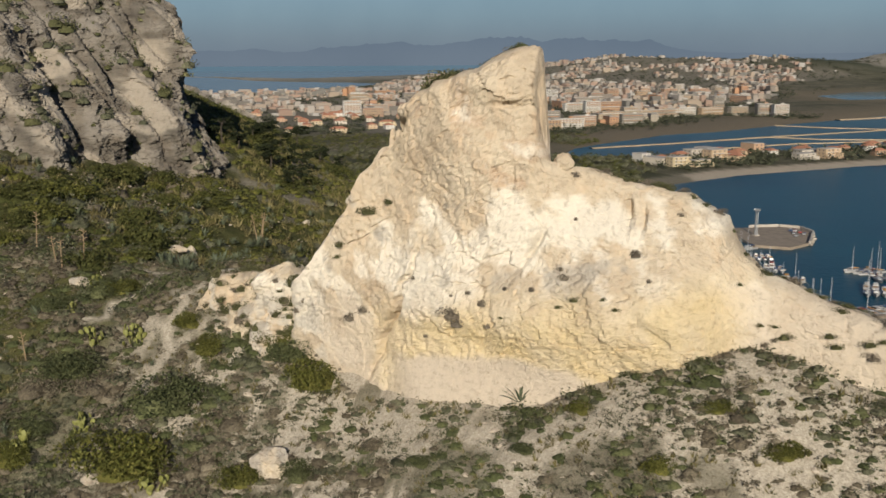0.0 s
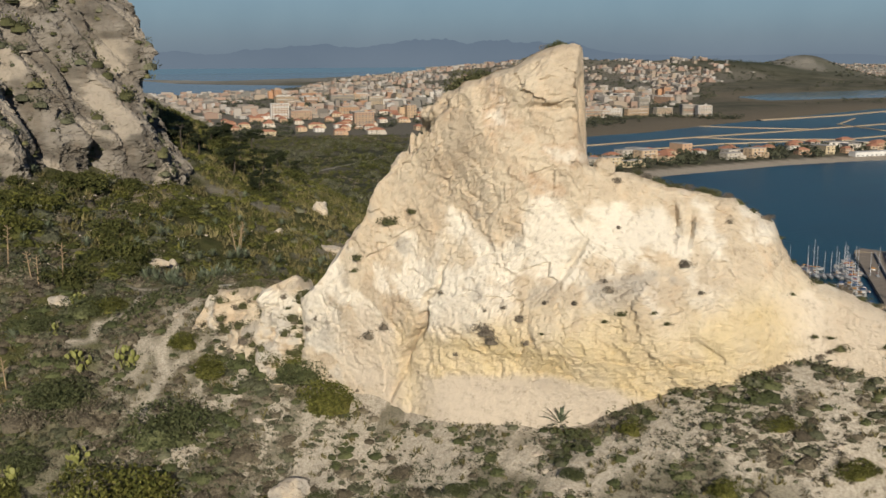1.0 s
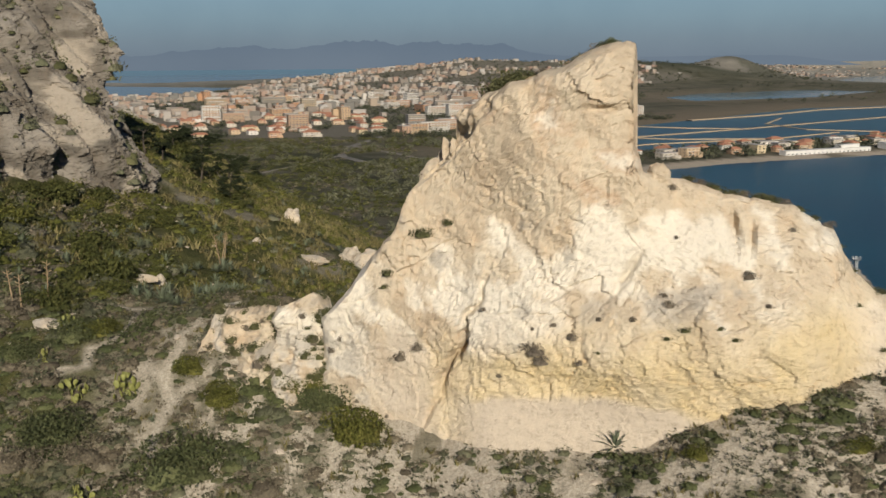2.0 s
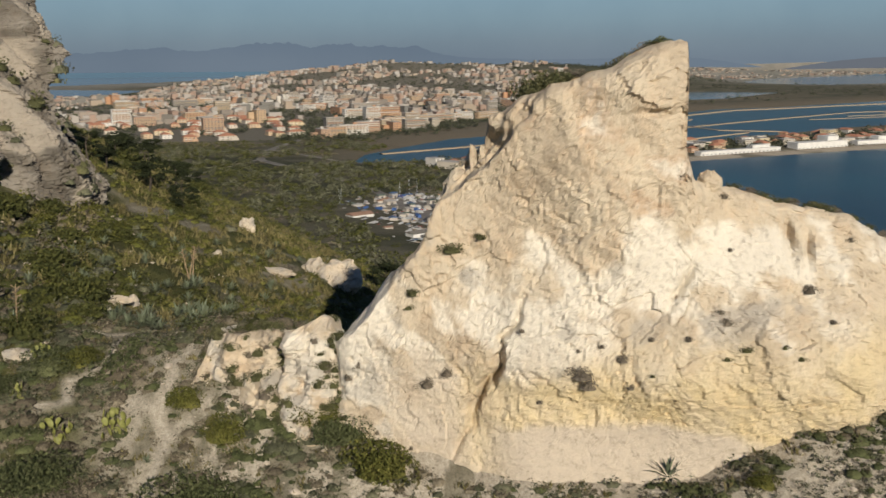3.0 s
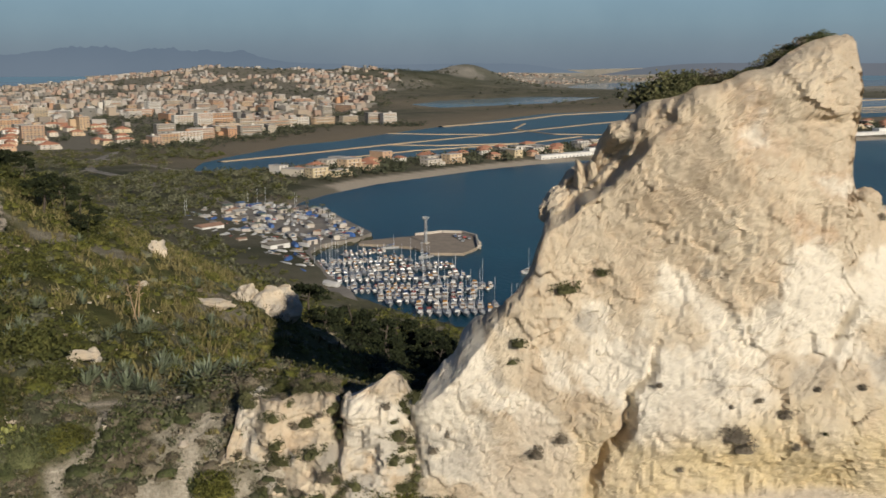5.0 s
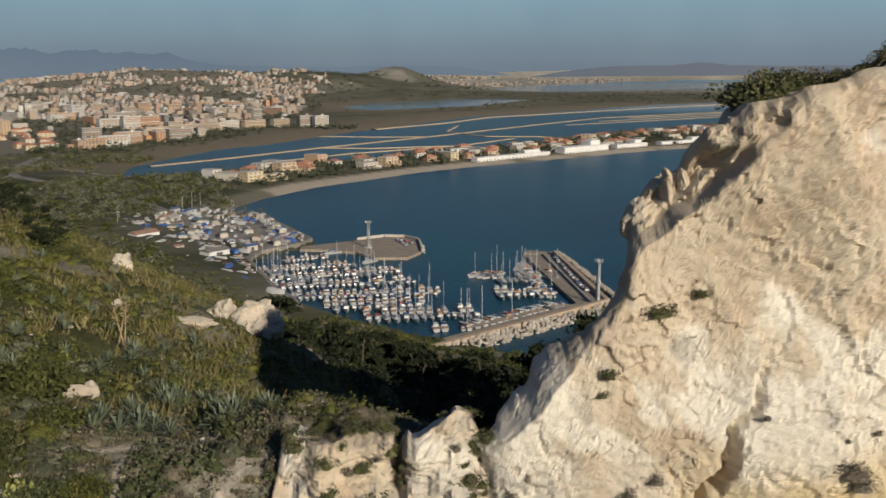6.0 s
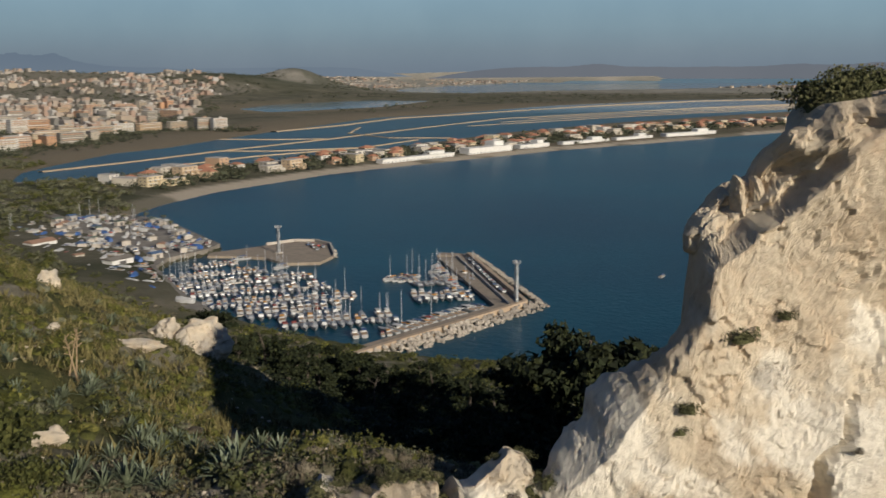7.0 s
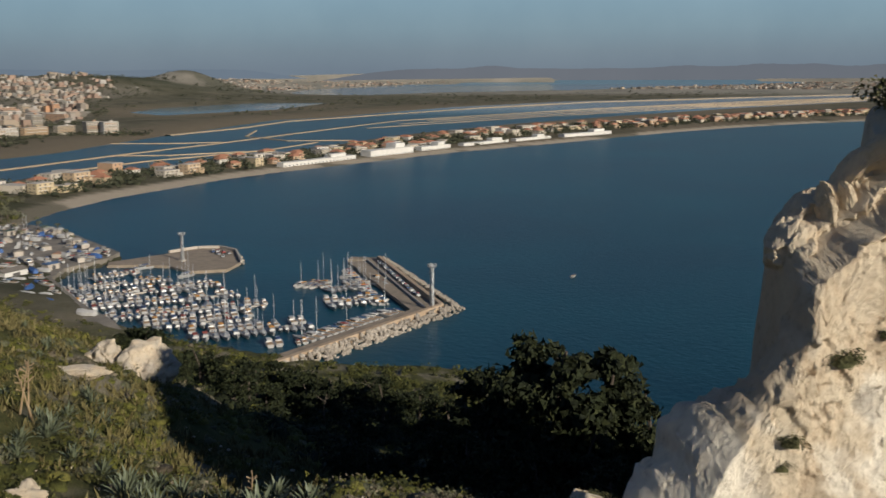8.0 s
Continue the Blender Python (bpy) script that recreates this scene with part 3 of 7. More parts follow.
def crag_zones(u, z):
    n1 = fbm(np.stack([u / 5.0, z / 5.0, 0 * u], -1), 4, 130)
    return {"yellow": 0 * u, "sand": step(0.35, 0.7, n1) * 0.3, "white": step(0.2, 0.6, n1) * 0.15, "grey": step(0.0, 0.5, -n1) * 0.4, "rust": 0 * u}


def build_crag():
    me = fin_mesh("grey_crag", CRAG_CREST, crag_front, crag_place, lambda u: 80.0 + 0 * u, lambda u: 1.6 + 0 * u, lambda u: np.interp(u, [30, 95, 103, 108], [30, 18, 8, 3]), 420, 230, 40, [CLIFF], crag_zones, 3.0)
    tagged(new("grey_crag", me), "weathered grey limestone crag with clefts and ledge scrub", "rock")


build_crag()

# ---- far mountains and the painted, glowing haze behind them ----
def ring_of(radius, bearings, low, high, rows):
    out = []
    for k in np.linspace(0, 1, rows):
        z = MID[2] + radius * np.tan(np.radians(low + (high - low) * k))
        out.append(np.stack([MID[0] + radius * np.sin(bearings), MID[1] + radius * np.cos(bearings), z + 0 * bearings], -1))
    return np.concatenate(out)


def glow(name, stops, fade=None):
    """A backdrop's glow: haze and sky painted as emission, by height over the sea."""
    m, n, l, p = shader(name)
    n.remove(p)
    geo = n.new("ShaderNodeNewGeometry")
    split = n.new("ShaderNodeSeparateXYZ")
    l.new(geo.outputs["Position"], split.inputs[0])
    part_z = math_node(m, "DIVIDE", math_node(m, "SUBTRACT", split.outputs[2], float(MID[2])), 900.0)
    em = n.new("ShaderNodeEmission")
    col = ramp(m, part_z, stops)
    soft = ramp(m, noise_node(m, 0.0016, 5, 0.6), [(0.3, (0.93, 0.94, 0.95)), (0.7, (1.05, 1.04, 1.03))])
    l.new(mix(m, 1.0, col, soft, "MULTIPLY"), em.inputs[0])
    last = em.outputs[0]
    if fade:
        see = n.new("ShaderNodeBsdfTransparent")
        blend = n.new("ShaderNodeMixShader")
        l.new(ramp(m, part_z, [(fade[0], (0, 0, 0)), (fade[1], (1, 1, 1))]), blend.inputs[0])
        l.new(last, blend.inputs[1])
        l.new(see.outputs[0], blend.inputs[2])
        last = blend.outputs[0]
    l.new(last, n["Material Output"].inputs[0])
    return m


def build_distance():
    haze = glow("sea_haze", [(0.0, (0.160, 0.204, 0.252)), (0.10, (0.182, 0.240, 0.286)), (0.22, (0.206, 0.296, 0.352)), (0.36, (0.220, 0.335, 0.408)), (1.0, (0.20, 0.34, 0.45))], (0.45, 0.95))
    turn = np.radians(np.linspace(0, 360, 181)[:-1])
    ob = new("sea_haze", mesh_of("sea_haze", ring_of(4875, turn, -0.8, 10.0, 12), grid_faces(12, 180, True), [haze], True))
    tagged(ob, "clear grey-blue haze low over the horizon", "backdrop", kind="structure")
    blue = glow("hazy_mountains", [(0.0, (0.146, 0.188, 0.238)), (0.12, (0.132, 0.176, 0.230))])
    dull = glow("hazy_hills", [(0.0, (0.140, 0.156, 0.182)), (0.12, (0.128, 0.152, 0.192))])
    for name, mat, r, a0, a1, seed, shape in (
            ("mountains", blue, 4850, -26, 34, 0.0, lambda d: 0.10 + 0.80 * bump(d, 0, 5.0, 0, 5.5, 1) + 0.60 * bump(d, 0, 10.6, 0, 2.4, 1) + 0.45 * bump(d, 0, -4.5, 0, 5.5, 1) + 0.12 * bump(d, 0, -14, 0, 5, 1)),
            ("hills", dull, 4835, 30, 75, 5.0, lambda d: 0.08 + 0.22 * step(44, 66, d) + 0.14 * bump(d, 0, 41, 0, 2.5, 1))):
        az = np.radians(np.linspace(a0, a1, 700))
        d = np.degrees(az)
        rough = fbm(np.stack([d / 2.1, 0 * d + seed, 0 * d], -1), 6, 140, 0.55)
        ends = step(a0, a0 + 7, d) * step(a1, a1 - 7, d)
        top = -0.7 + (0.7 + np.maximum(shape(d) * (1.0 + 0.42 * rough), 0.02)) * ends
        rows = [np.stack([MID[0] + r * np.sin(az), MID[1] + r * np.cos(az), MID[2] + r * np.tan(np.radians(-0.8 + (top + 0.8) * k))], -1) for k in (0.0, 0.5, 1.0)]
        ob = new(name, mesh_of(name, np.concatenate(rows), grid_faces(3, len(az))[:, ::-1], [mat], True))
        tagged(ob, "blue hazy mountain range along the horizon" if name == "mountains" else "low dull hills along the far shore", "backdrop", kind="structure")


build_distance()

# ---- building kit ----
def part(name, me, parent, label="", m=None):
    ob = new(name, me)
    ob.parent = parent
    if m is not None:
        ob.matrix_basis = m
    return tagged(ob, label)


def boxes(name, items, materials, taper=None):
    """One mesh of boxes: (x, y, z of the base's middle, width, depth, height, turn in degrees, material)."""
    vs, fs, mi = [], [], []
    unit = np.array([(-1, -1, 0), (1, -1, 0), (1, 1, 0), (-1, 1, 0), (-1, -1, 1), (1, -1, 1), (1, 1, 1), (-1, 1, 1)], float)
    quads = np.array([(0, 3, 2, 1), (4, 5, 6, 7), (0, 1, 5, 4), (1, 2, 6, 5), (2, 3, 7, 6), (3, 0, 4, 7)])
    for n, (x, y, z, w, d, h, a, k) in enumerate(items):
        c, s = math.cos(radians(a)), math.sin(radians(a))
        v = unit * (w / 2, d / 2, h)
        if taper:
            v[4:, :2] *= taper
        vs.append(np.stack([v[:, 0] * c - v[:, 1] * s + x, v[:, 0] * s + v[:, 1] * c + y, v[:, 2] + z], -1))
        fs.append(quads + 8 * n)
        mi += [k] * 6
    me = mesh_of(name, np.concatenate(vs), np.concatenate(fs), materials)
    me.polygons.foreach_set("material_index", np.array(mi, np.int32))
    return me


def prism(name, outline, z0, z1, material):
    """A slab over an outline."""
    bm = bmesh.new()
    low = [bm.verts.new((x, y, z0)) for x, y in outline]
    face = bm.faces.new(low)
    out = bmesh.ops.extrude_face_region(bm, geom=[face])
    for v in out["geom"]:
        if isinstance(v, bmesh.types.BMVert):
            v.co.z = z1
    bmesh.ops.recalc_face_normals(bm, faces=bm.faces)
    bmesh.ops.bevel(bm, geom=[e for e in bm.edges], offset=0.12, segments=1, affect="EDGES", clamp_overlap=True)
    me = bpy.data.meshes.new(name)
    bm.to_mesh(me)
    bm.free()
    me.materials.append(material)
    return me


def painted(name, colours, rough=0.8):
    """Wall paint that differs from house to house."""
    m, n, l, p = shader(name)
    info = n.new("ShaderNodeObjectInfo")
    r = n.new("ShaderNodeValToRGB")
    r.color_ramp.interpolation = "CONSTANT"
    while len(r.color_ramp.elements) < len(colours):
        r.color_ramp.elements.new(0.5)
    for i, (e, c) in enumerate(zip(r.color_ramp.elements, colours)):
        e.position, e.color = i / len(colours), (*c, 1)
    l.new(info.outputs["Random"], r.inputs[0])
    dirt = ramp(m, noise_node(m, 0.25, 6, 0.7), [(0.3, (0.82, 0.80, 0.77)), (0.6, (1, 1, 1))])
    l.new(mix(m, 1.0, r.outputs[0], dirt, "MULTIPLY"), p.inputs["Base Color"])
    p.inputs["Roughness"].default_value = rough
    return m


def island_paint(name, colours):
    m, n, l, p = shader(name)
    geo = n.new("ShaderNodeNewGeometry")
    r = n.new("ShaderNodeValToRGB")
    r.color_ramp.interpolation = "CONSTANT"
    while len(r.color_ramp.elements) < len(colours):
        r.color_ramp.elements.new(0.5)
    for i, (e, c) in enumerate(zip(r.color_ramp.elements, colours)):
        e.position, e.color = i / len(colours), (*c, 1)
    l.new(geo.outputs["Random Per Island"], r.inputs[0])
    l.new(r.outputs[0], p.inputs["Base Color"])
    p.inputs["Roughness"].default_value = 0.85
    return m


FACADES = [(0.38, 0.30, 0.20), (0.52, 0.48, 0.42), (0.42, 0.235, 0.13), (0.36, 0.31, 0.24), (0.56, 0.53, 0.48), (0.40, 0.26, 0.17), (0.25, 0.225, 0.19), (0.44, 0.31, 0.19)]
VILLAS = [(0.52, 0.46, 0.37), (0.50, 0.37, 0.24), (0.60, 0.56, 0.50), (0.46, 0.30, 0.19), (0.52, 0.42, 0.27), (0.45, 0.40, 0.33)]
WALL_PAINT = painted("facade_paint", FACADES)
VILLA_PAINT = painted("villa_paint", VILLAS)
# far house paints, greyed and dulled in place of haze
HAZED_CITY_PAINT = island_paint("city_paint", [(0.29, 0.235, 0.185), (0.33, 0.295, 0.255), (0.31, 0.215, 0.16), (0.20, 0.17, 0.14), (0.32, 0.255, 0.19), (0.14, 0.125, 0.105), (0.36, 0.335, 0.30), (0.26, 0.18, 0.135), (0.16, 0.15, 0.13), (0.29, 0.25, 0.21)])
WHITE_PAINT = plain("white_lime_wash", (0.50, 0.48, 0.44), (0.64, 0.62, 0.58), 0.2, 0.75)
TILE = plain("terracotta_tiles", (0.30, 0.13, 0.075), (0.42, 0.20, 0.12), 0.8, 0.85)
FLAT_ROOF = plain("gravel_roof", (0.34, 0.30, 0.26), (0.46, 0.42, 0.37), 0.3, 0.9)
GLASS = plain("dark_window_glass", (0.06, 0.06, 0.06), (0.11, 0.10, 0.095), 0.5, 0.3)
CONCRETE = plain("weathered_concrete", (0.33, 0.29, 0.245), (0.46, 0.41, 0.345), 0.25, 0.9, depth=0.03)
QUAY = plain("tan_quay_paving", (0.20, 0.16, 0.118), (0.31, 0.25, 0.185), 0.3, 0.9, depth=0.02)
PARAPET = plain("tan_parapet", (0.34, 0.245, 0.16), (0.45, 0.34, 0.235), 0.3, 0.9, depth=0.02)
ARMOUR = plain("armour_stone", (0.30, 0.26, 0.21), (0.48, 0.42, 0.35), 0.6, 0.92, depth=0.08, vary=0.35)
ASPHALT = plain("pale_asphalt", (0.11, 0.098, 0.082), (0.27, 0.235, 0.19), 0.07, 0.92)
GALVANISED = plain("galvanised_steel", (0.42, 0.43, 0.43), (0.55, 0.56, 0.56), 1.0, 0.45, 0.7)
GELCOAT = plain("white_gelcoat", (0.28, 0.275, 0.265), (0.46, 0.45, 0.43), 1.2, 0.35, kind="Object", vary=0.25)
DARK_TRIM = plain("dark_cabin_glass", (0.02, 0.025, 0.03), (0.05, 0.05, 0.055), 1.0, 0.2)
TEAK = plain("teak_deck", (0.28, 0.19, 0.12), (0.40, 0.29, 0.19), 2.0, 0.7)
ALLOY = plain("alloy_mast", (0.45, 0.46, 0.47), (0.62, 0.63, 0.64), 1.0, 0.4, 0.4)
CANVAS = painted("boat_canvas", [(0.05, 0.09, 0.20), (0.55, 0.52, 0.47), (0.30, 0.07, 0.05), (0.62, 0.60, 0.56), (0.06, 0.12, 0.22), (0.60, 0.30, 0.08)])
CAR_PAINT = painted("car_paint", [(0.70, 0.70, 0.69), (0.05, 0.05, 0.06), (0.30, 0.31, 0.32), (0.62, 0.62, 0.60), (0.04, 0.08, 0.18), (0.35, 0.05, 0.04)], 0.35)
TYRE = plain("black_rubber", (0.02, 0.02, 0.02), (0.035, 0.035, 0.035), 3.0, 0.9)

# ---- harbour ----
ARM_A, ARM_B, ARM_C, ARM_D = np.array([116.0, 360]), np.array([221.0, 391]), np.array([266.0, 500]), np.array([256.0, 514])


def strip(a, b, left, right):
    """Outline of a strip along a-b, between two offsets to its left."""
    d = (b - a) / np.linalg.norm(b - a)
    n = np.array([-d[1], d[0]])
    return [tuple(a + n * left), tuple(a + n * right), tuple(b + n * right), tuple(b + n * left)]


def stone_mesh(name, seed, material):
    bm = bmesh.new()
    bmesh.ops.create_icosphere(bm, subdivisions=1, radius=1.0)
    r = random.Random(seed)
    for v in bm.verts:
        v.co *= 0.75 + 0.45 * r.random()
        v.co.z *= 0.75
    me = bpy.data.meshes.new(name)
    bm.to_mesh(me)
    bm.free()
    me.materials.append(material)
    return me


STONES = [stone_mesh("stone", 40 + i, ARMOUR) for i in range(8)]


def build_breakwater():
    base = tagged(new("breakwater"), "harbour breakwater with tan deck, parapet and pale armour stones", "breakwater")
    part("deck", prism("deck", strip(ARM_A, ARM_B, 1.0, 9.5), -4, 1.6, QUAY), base, "tan paved quay deck")
    part("deck", prism("deck", strip(ARM_B + (4, 0), ARM_C, 1.0, 17.0), -4, 1.55, QUAY), base)
    part("deck", prism("deck", strip(ARM_C + (2, 0), ARM_D, -5, 3.0), -4, 1.5, QUAY), base)
    part("parapet", prism("parapet", strip(ARM_A, ARM_B, -1.6, 0.9), -2, 3.6, PARAPET), base, "tan plastered parapet wall")
    part("parapet", prism("parapet", strip(ARM_B, ARM_C, -1.4, 0.8), -2, 3.7, PARAPET), base)
    part("kerb_wall", prism("kerb_wall", strip(ARM_B + (-4, 3), ARM_C + (-5, 0), 1.6, 2.4), 1.0, 2.6, CONCRETE), base)
    part("core", prism("core", strip(ARM_A, ARM_B, -9, -1.7), -5, -0.3, ARMOUR), base)
    part("core", prism("core", strip(ARM_B, ARM_C, -8, -1.5), -5, -0.3, ARMOUR), base)
    r = random.Random(5)
    many = []
    for a, b, n in ((ARM_A, ARM_B, 420), (ARM_B + (3, -2), ARM_C, 330)):
        d = (b - a) / np.linalg.norm(b - a)
        side = np.array([d[1], -d[0]])
        for i in range(n):
            off = r.random()
            at = a + d * r.random() * (np.linalg.norm(b - a) + 6) + side * (1.8 + 6.5 * off)
            many.append((at[0], at[1], 2.6 - 3.4 * off + 0.3 * r.random(), 0.7 + 0.7 * r.random()))
    many.sort(key=lambda m: m[1])
    for i, (x, y, z, s) in enumerate(many[:300]):
        ob = part("armour_stone", STONES[i % 8], base)
        ob.matrix_basis = Matrix.LocRotScale((x, y, z), Euler((r.random() * 6, r.random() * 6, r.random() * 6)), (s * 1.3, s, s * 0.9))
    vs, fs = [], []
    for i, (x, y, z, s) in enumerate(many[300:]):
        me = STONES[i % 8]
        v = np.array([w.co for w in me.vertices]) * s + (x, y, z)
        fs += [tuple(q + len(vs) * len(v) for q in f.vertices) for f in me.polygons]
        vs.append(v)
    tagged(part("rubble", mesh_of("rubble", np.concatenate(vs), fs, [ARMOUR]), base), kind="stuff")


build_breakwater()


def build_mole():
    pier = [(150, 590), (187, 594), (206, 597), (215, 592), (218, 575), (204, 542), (190, 530), (173, 538), (171, 559), (160, 572), (146, 582)]
    base = tagged(new("harbour_mole"), "broad brown harbour mole with low stone edge", "pier")
    part("deck", prism("deck", pier, -4, 1.5, QUAY), base)
    for a, b in ((np.array([187.0, 594]), np.array([206.0, 597])), (np.array([206.0, 597]), np.array([216.0, 590])), (np.array([216.0, 590]), np.array([218.0, 575])), (np.array([218.0, 575]), np.array([204.0, 542]))):
        part("edge_wall", prism("edge_wall", strip(a, b, 0.2, 1.5), 1.0, 3.0, CONCRETE), base)
    r = random.Random(8)
    for i in range(90):
        a, b = r.choice(((np.array([219.0, 575]), np.array([205.0, 541])), (np.array([217.0, 592]), np.array([219.0, 575])), (np.array([190.0, 597]), np.array([216.0, 594]))))
        at = a + (b - a) * r.random()
        s = 0.6 + 0.6 * r.random()
        ob = part("edge_stone", STONES[i % 8], base)
        ob.matrix_basis = Matrix.LocRotScale((at[0] + r.uniform(-1, 2.0), at[1] + r.uniform(-1, 2), 0.3 + r.random() * 0.6), Euler((r.random() * 6, r.random() * 6, 0)), (s, s, s))


build_mole()


def cylinder(name, r0, r1, h, seg, material, z0=0.0):
    a = np.linspace(0, 2 * math.pi, seg, endpoint=False)
    v = np.concatenate([np.stack([r0 * np.cos(a), r0 * np.sin(a), 0 * a + z0], -1), np.stack([r1 * np.cos(a), r1 * np.sin(a), 0 * a + z0 + h], -1)])
    f = [(i, (i + 1) % seg, seg + (i + 1) % seg, seg + i) for i in range(seg)] + [tuple(range(seg))[::-1], tuple(range(seg, 2 * seg))]
    return mesh_of(name, v, f, [material])


def light_tower(x, y, z, h):
    base = tagged(new("light_tower"), "tall galvanised harbour floodlight tower with ring head", "lamp", "harbour floodlight towers")
    base.location = (x, y, z)
    part("footing", boxes("footing", [(0, 0, -0.3, 3, 3, 1.1, 20, 0)], [CONCRETE]), base)
    for i in range(3):
        a = radians(120 * i)
        part("column", cylinder("column", 0.32, 0.26, h - 1, 8, GALVANISED), base, m=pose(0.75 * math.cos(a), 0.75 * math.sin(a), 0.6))
    for k in range(9):
        part("brace", boxes("brace", [(0, 0, 0, 1.7, 0.15, 0.15, 60 * k, 0), (0, 0, 0.02, 0.15, 1.7, 0.15, 60 * k, 0)], [GALVANISED]), base, m=pose(0, 0, 2 + k * (h - 3) / 9))
    part("platform", cylinder("platform", 1.9, 2.1, 0.35, 12, GALVANISED), base, m=pose(0, 0, h - 0.9))
    for i in range(6):
        a = radians(60 * i)
        part("floodlight", boxes("floodlight", [(0, 0, 0, 0.9, 0.5, 0.9, 0, 0)], [GALVANISED]), base, "grey floodlight", pose(1.7 * math.cos(a), 1.7 * math.sin(a), h - 0.5, 0, 0, 60 * i + 90))


light_tower(215.8, 390.5, 1.5, 20.0)
light_tower(182.4, 567.0, 1.4, 15.5)


def hull(name, length, beam, high, material, sheer=0.35):
    n = 9
    vs = []
    for i in range(n):
        t = i / (n - 1)
        w = beam / 2 * (1 - max(0, (t - 0.45) / 0.55) ** 2.2) * (0.86 + 0.14 * min(1, t * 4))
        zt = high * (1 + sheer * t * t)
        x = (t - 0.5) * length
        for s, zz, k in ((-1, zt, 1), (-1, high * 0.3, 0.88), (-1, -0.25, 0.5), (1, -0.25, 0.5), (1, high * 0.3, 0.88), (1, zt, 1)):
            vs.append((x + (0.35 if zz == zt and t > 0.9 else 0), s * max(w, 0.02) * k, zz))
    fs = []
    for i in range(n - 1):
        for j in range(6):
            a, b = i * 6 + j, i * 6 + (j + 1) % 6
            fs.append((a, a + 6, b + 6, b))
    fs += [tuple(range(6)), tuple(range((n - 1) * 6, n * 6))[::-1]]
    bm = bmesh.new()
    bv = [bm.verts.new(v) for v in vs]
    for f in fs:
        bm.faces.new([bv[k] for k in f])
    bmesh.ops.recalc_face_normals(bm, faces=bm.faces)
    me = bpy.data.meshes.new(name)
    bm.to_mesh(me)
    bm.free()
    me.materials.append(material)
    return me


def motor_boat(length, label, group):
    b, h = length * 0.33, length * 0.125
    base = tagged(new("motor_boat"), label, "boat", group)
    part("hull", hull("hull", length, b, h, GELCOAT), base)
    part("deck", boxes("deck", [(-0.12 * length, 0, h * 0.98, 0.62 * length, b * 0.72, 0.12, 0, 0)], [TEAK]), base, "brown teak cockpit deck")
    part("cabin", boxes("cabin", [(0.10 * length, 0, h, 0.36 * length, b * 0.66, h * 0.95, 0, 0)], [GELCOAT], 0.8), base)
    part("windscreen", boxes("windscreen", [(0.10 * length, 0, h * 1.35, 0.33 * length, b * 0.655, h * 0.42, 0, 0)], [DARK_TRIM], 0.88), base, "dark tinted cabin windows")
    part("canopy", boxes("canopy", [(-0.08 * length, 0, h * 2.05, 0.34 * length, b * 0.62, 0.14, 0, 0)], [CANVAS], 0.9), base, "stretched cockpit canopy")
    return base


def sail_boat(length, label, group):
    b, h = length * 0.30, length * 0.105
    base = tagged(new("sailing_boat"), label, "boat", group)
    part("hull", hull("hull", length, b, h, GELCOAT, 0.25), base)
    part("coachroof", boxes("coachroof", [(0.02 * length, 0, h, 0.45 * length, b * 0.5, h * 0.45, 0, 0)], [GELCOAT], 0.85), base)
    part("deck", boxes("deck", [(-0.30 * length, 0, h * 0.95, 0.3 * length, b * 0.6, 0.1, 0, 0)], [TEAK]), base)
    part("mast", cylinder("mast", 0.13, 0.09, length * 1.3, 6, ALLOY), base, "bare alloy mast", pose(0.08 * length, 0, h))
    part("boom", cylinder("boom", 0.2, 0.14, length * 0.4, 6, CANVAS), base, "furled sail under its cover", pose(0.07 * length, 0, h + 1.4, 0, -90, 0))
    part("spreader", boxes("spreader", [(0.08 * length, 0, h + length * 0.75, 0.08, b * 0.5, 0.07, 0, 0)], [ALLOY]), base)
    return base


BOATS = [motor_boat(7.4, "white motor boat with a canopy, moored stern-to", "moored boats"), motor_boat(10.0, "large white cabin cruiser with dark windows, moored", "moored boats"),
         motor_boat(5.8, "small white open motor boat with awning, moored", "moored boats"), sail_boat(9.2, "white sailing yacht with bare mast, moored", "moored boats"), sail_boat(11.5, "long white sailing yacht with tall mast, moored", "moored boats")]
for b in BOATS:
    b.location = (129, 389, 0)
boat_seed = random.Random(11)
FIRST = set()


def moor(kind, x, y, turn, z=0.0):
    m = Matrix.Translation((x, y, z)) @ Matrix.Rotation(radians(turn), 4, "Z")
    if kind not in FIRST:
        FIRST.add(kind)
        BOATS[kind].matrix_basis = m
        return BOATS[kind]
    return copy_thing(BOATS[kind], m)


def pontoon_row(x0, y0, x1, y1, kinds, sides=(1, -1), gap=4.2, walkway=True):
    a, b = np.array([x0, y0], float), np.array([x1, y1], float)
    d = (b - a) / np.linalg.norm(b - a)
    n = np.array([-d[1], d[0]])
    if walkway:
        ob = new("pontoon", prism("pontoon", strip(a, b, -1.0, 1.0), -0.3, 0.55, CONCRETE))
        tagged(ob, "narrow grey floating pontoon between moored boats", "pontoon", "pontoons")
    for s in sides:
        at = 1.5
        while at < np.linalg.norm(b - a):
            k = boat_seed.choices(range(5), kinds)[0]
            size = (7.4, 10.0, 5.8, 9.2, 11.5)[k]
            p = a + d * at + n * s * (1.6 + size / 2 + boat_seed.uniform(0, 0.7))
            if boat_seed.random() < 0.92:
                moor(k, p[0], p[1], math.degrees(math.atan2(s * n[1], s * n[0])) + boat_seed.uniform(-4, 4))
            at += (2.9, 3.6, 2.5, 3.3, 3.9)[k] + boat_seed.uniform(-0.1, 0.3)


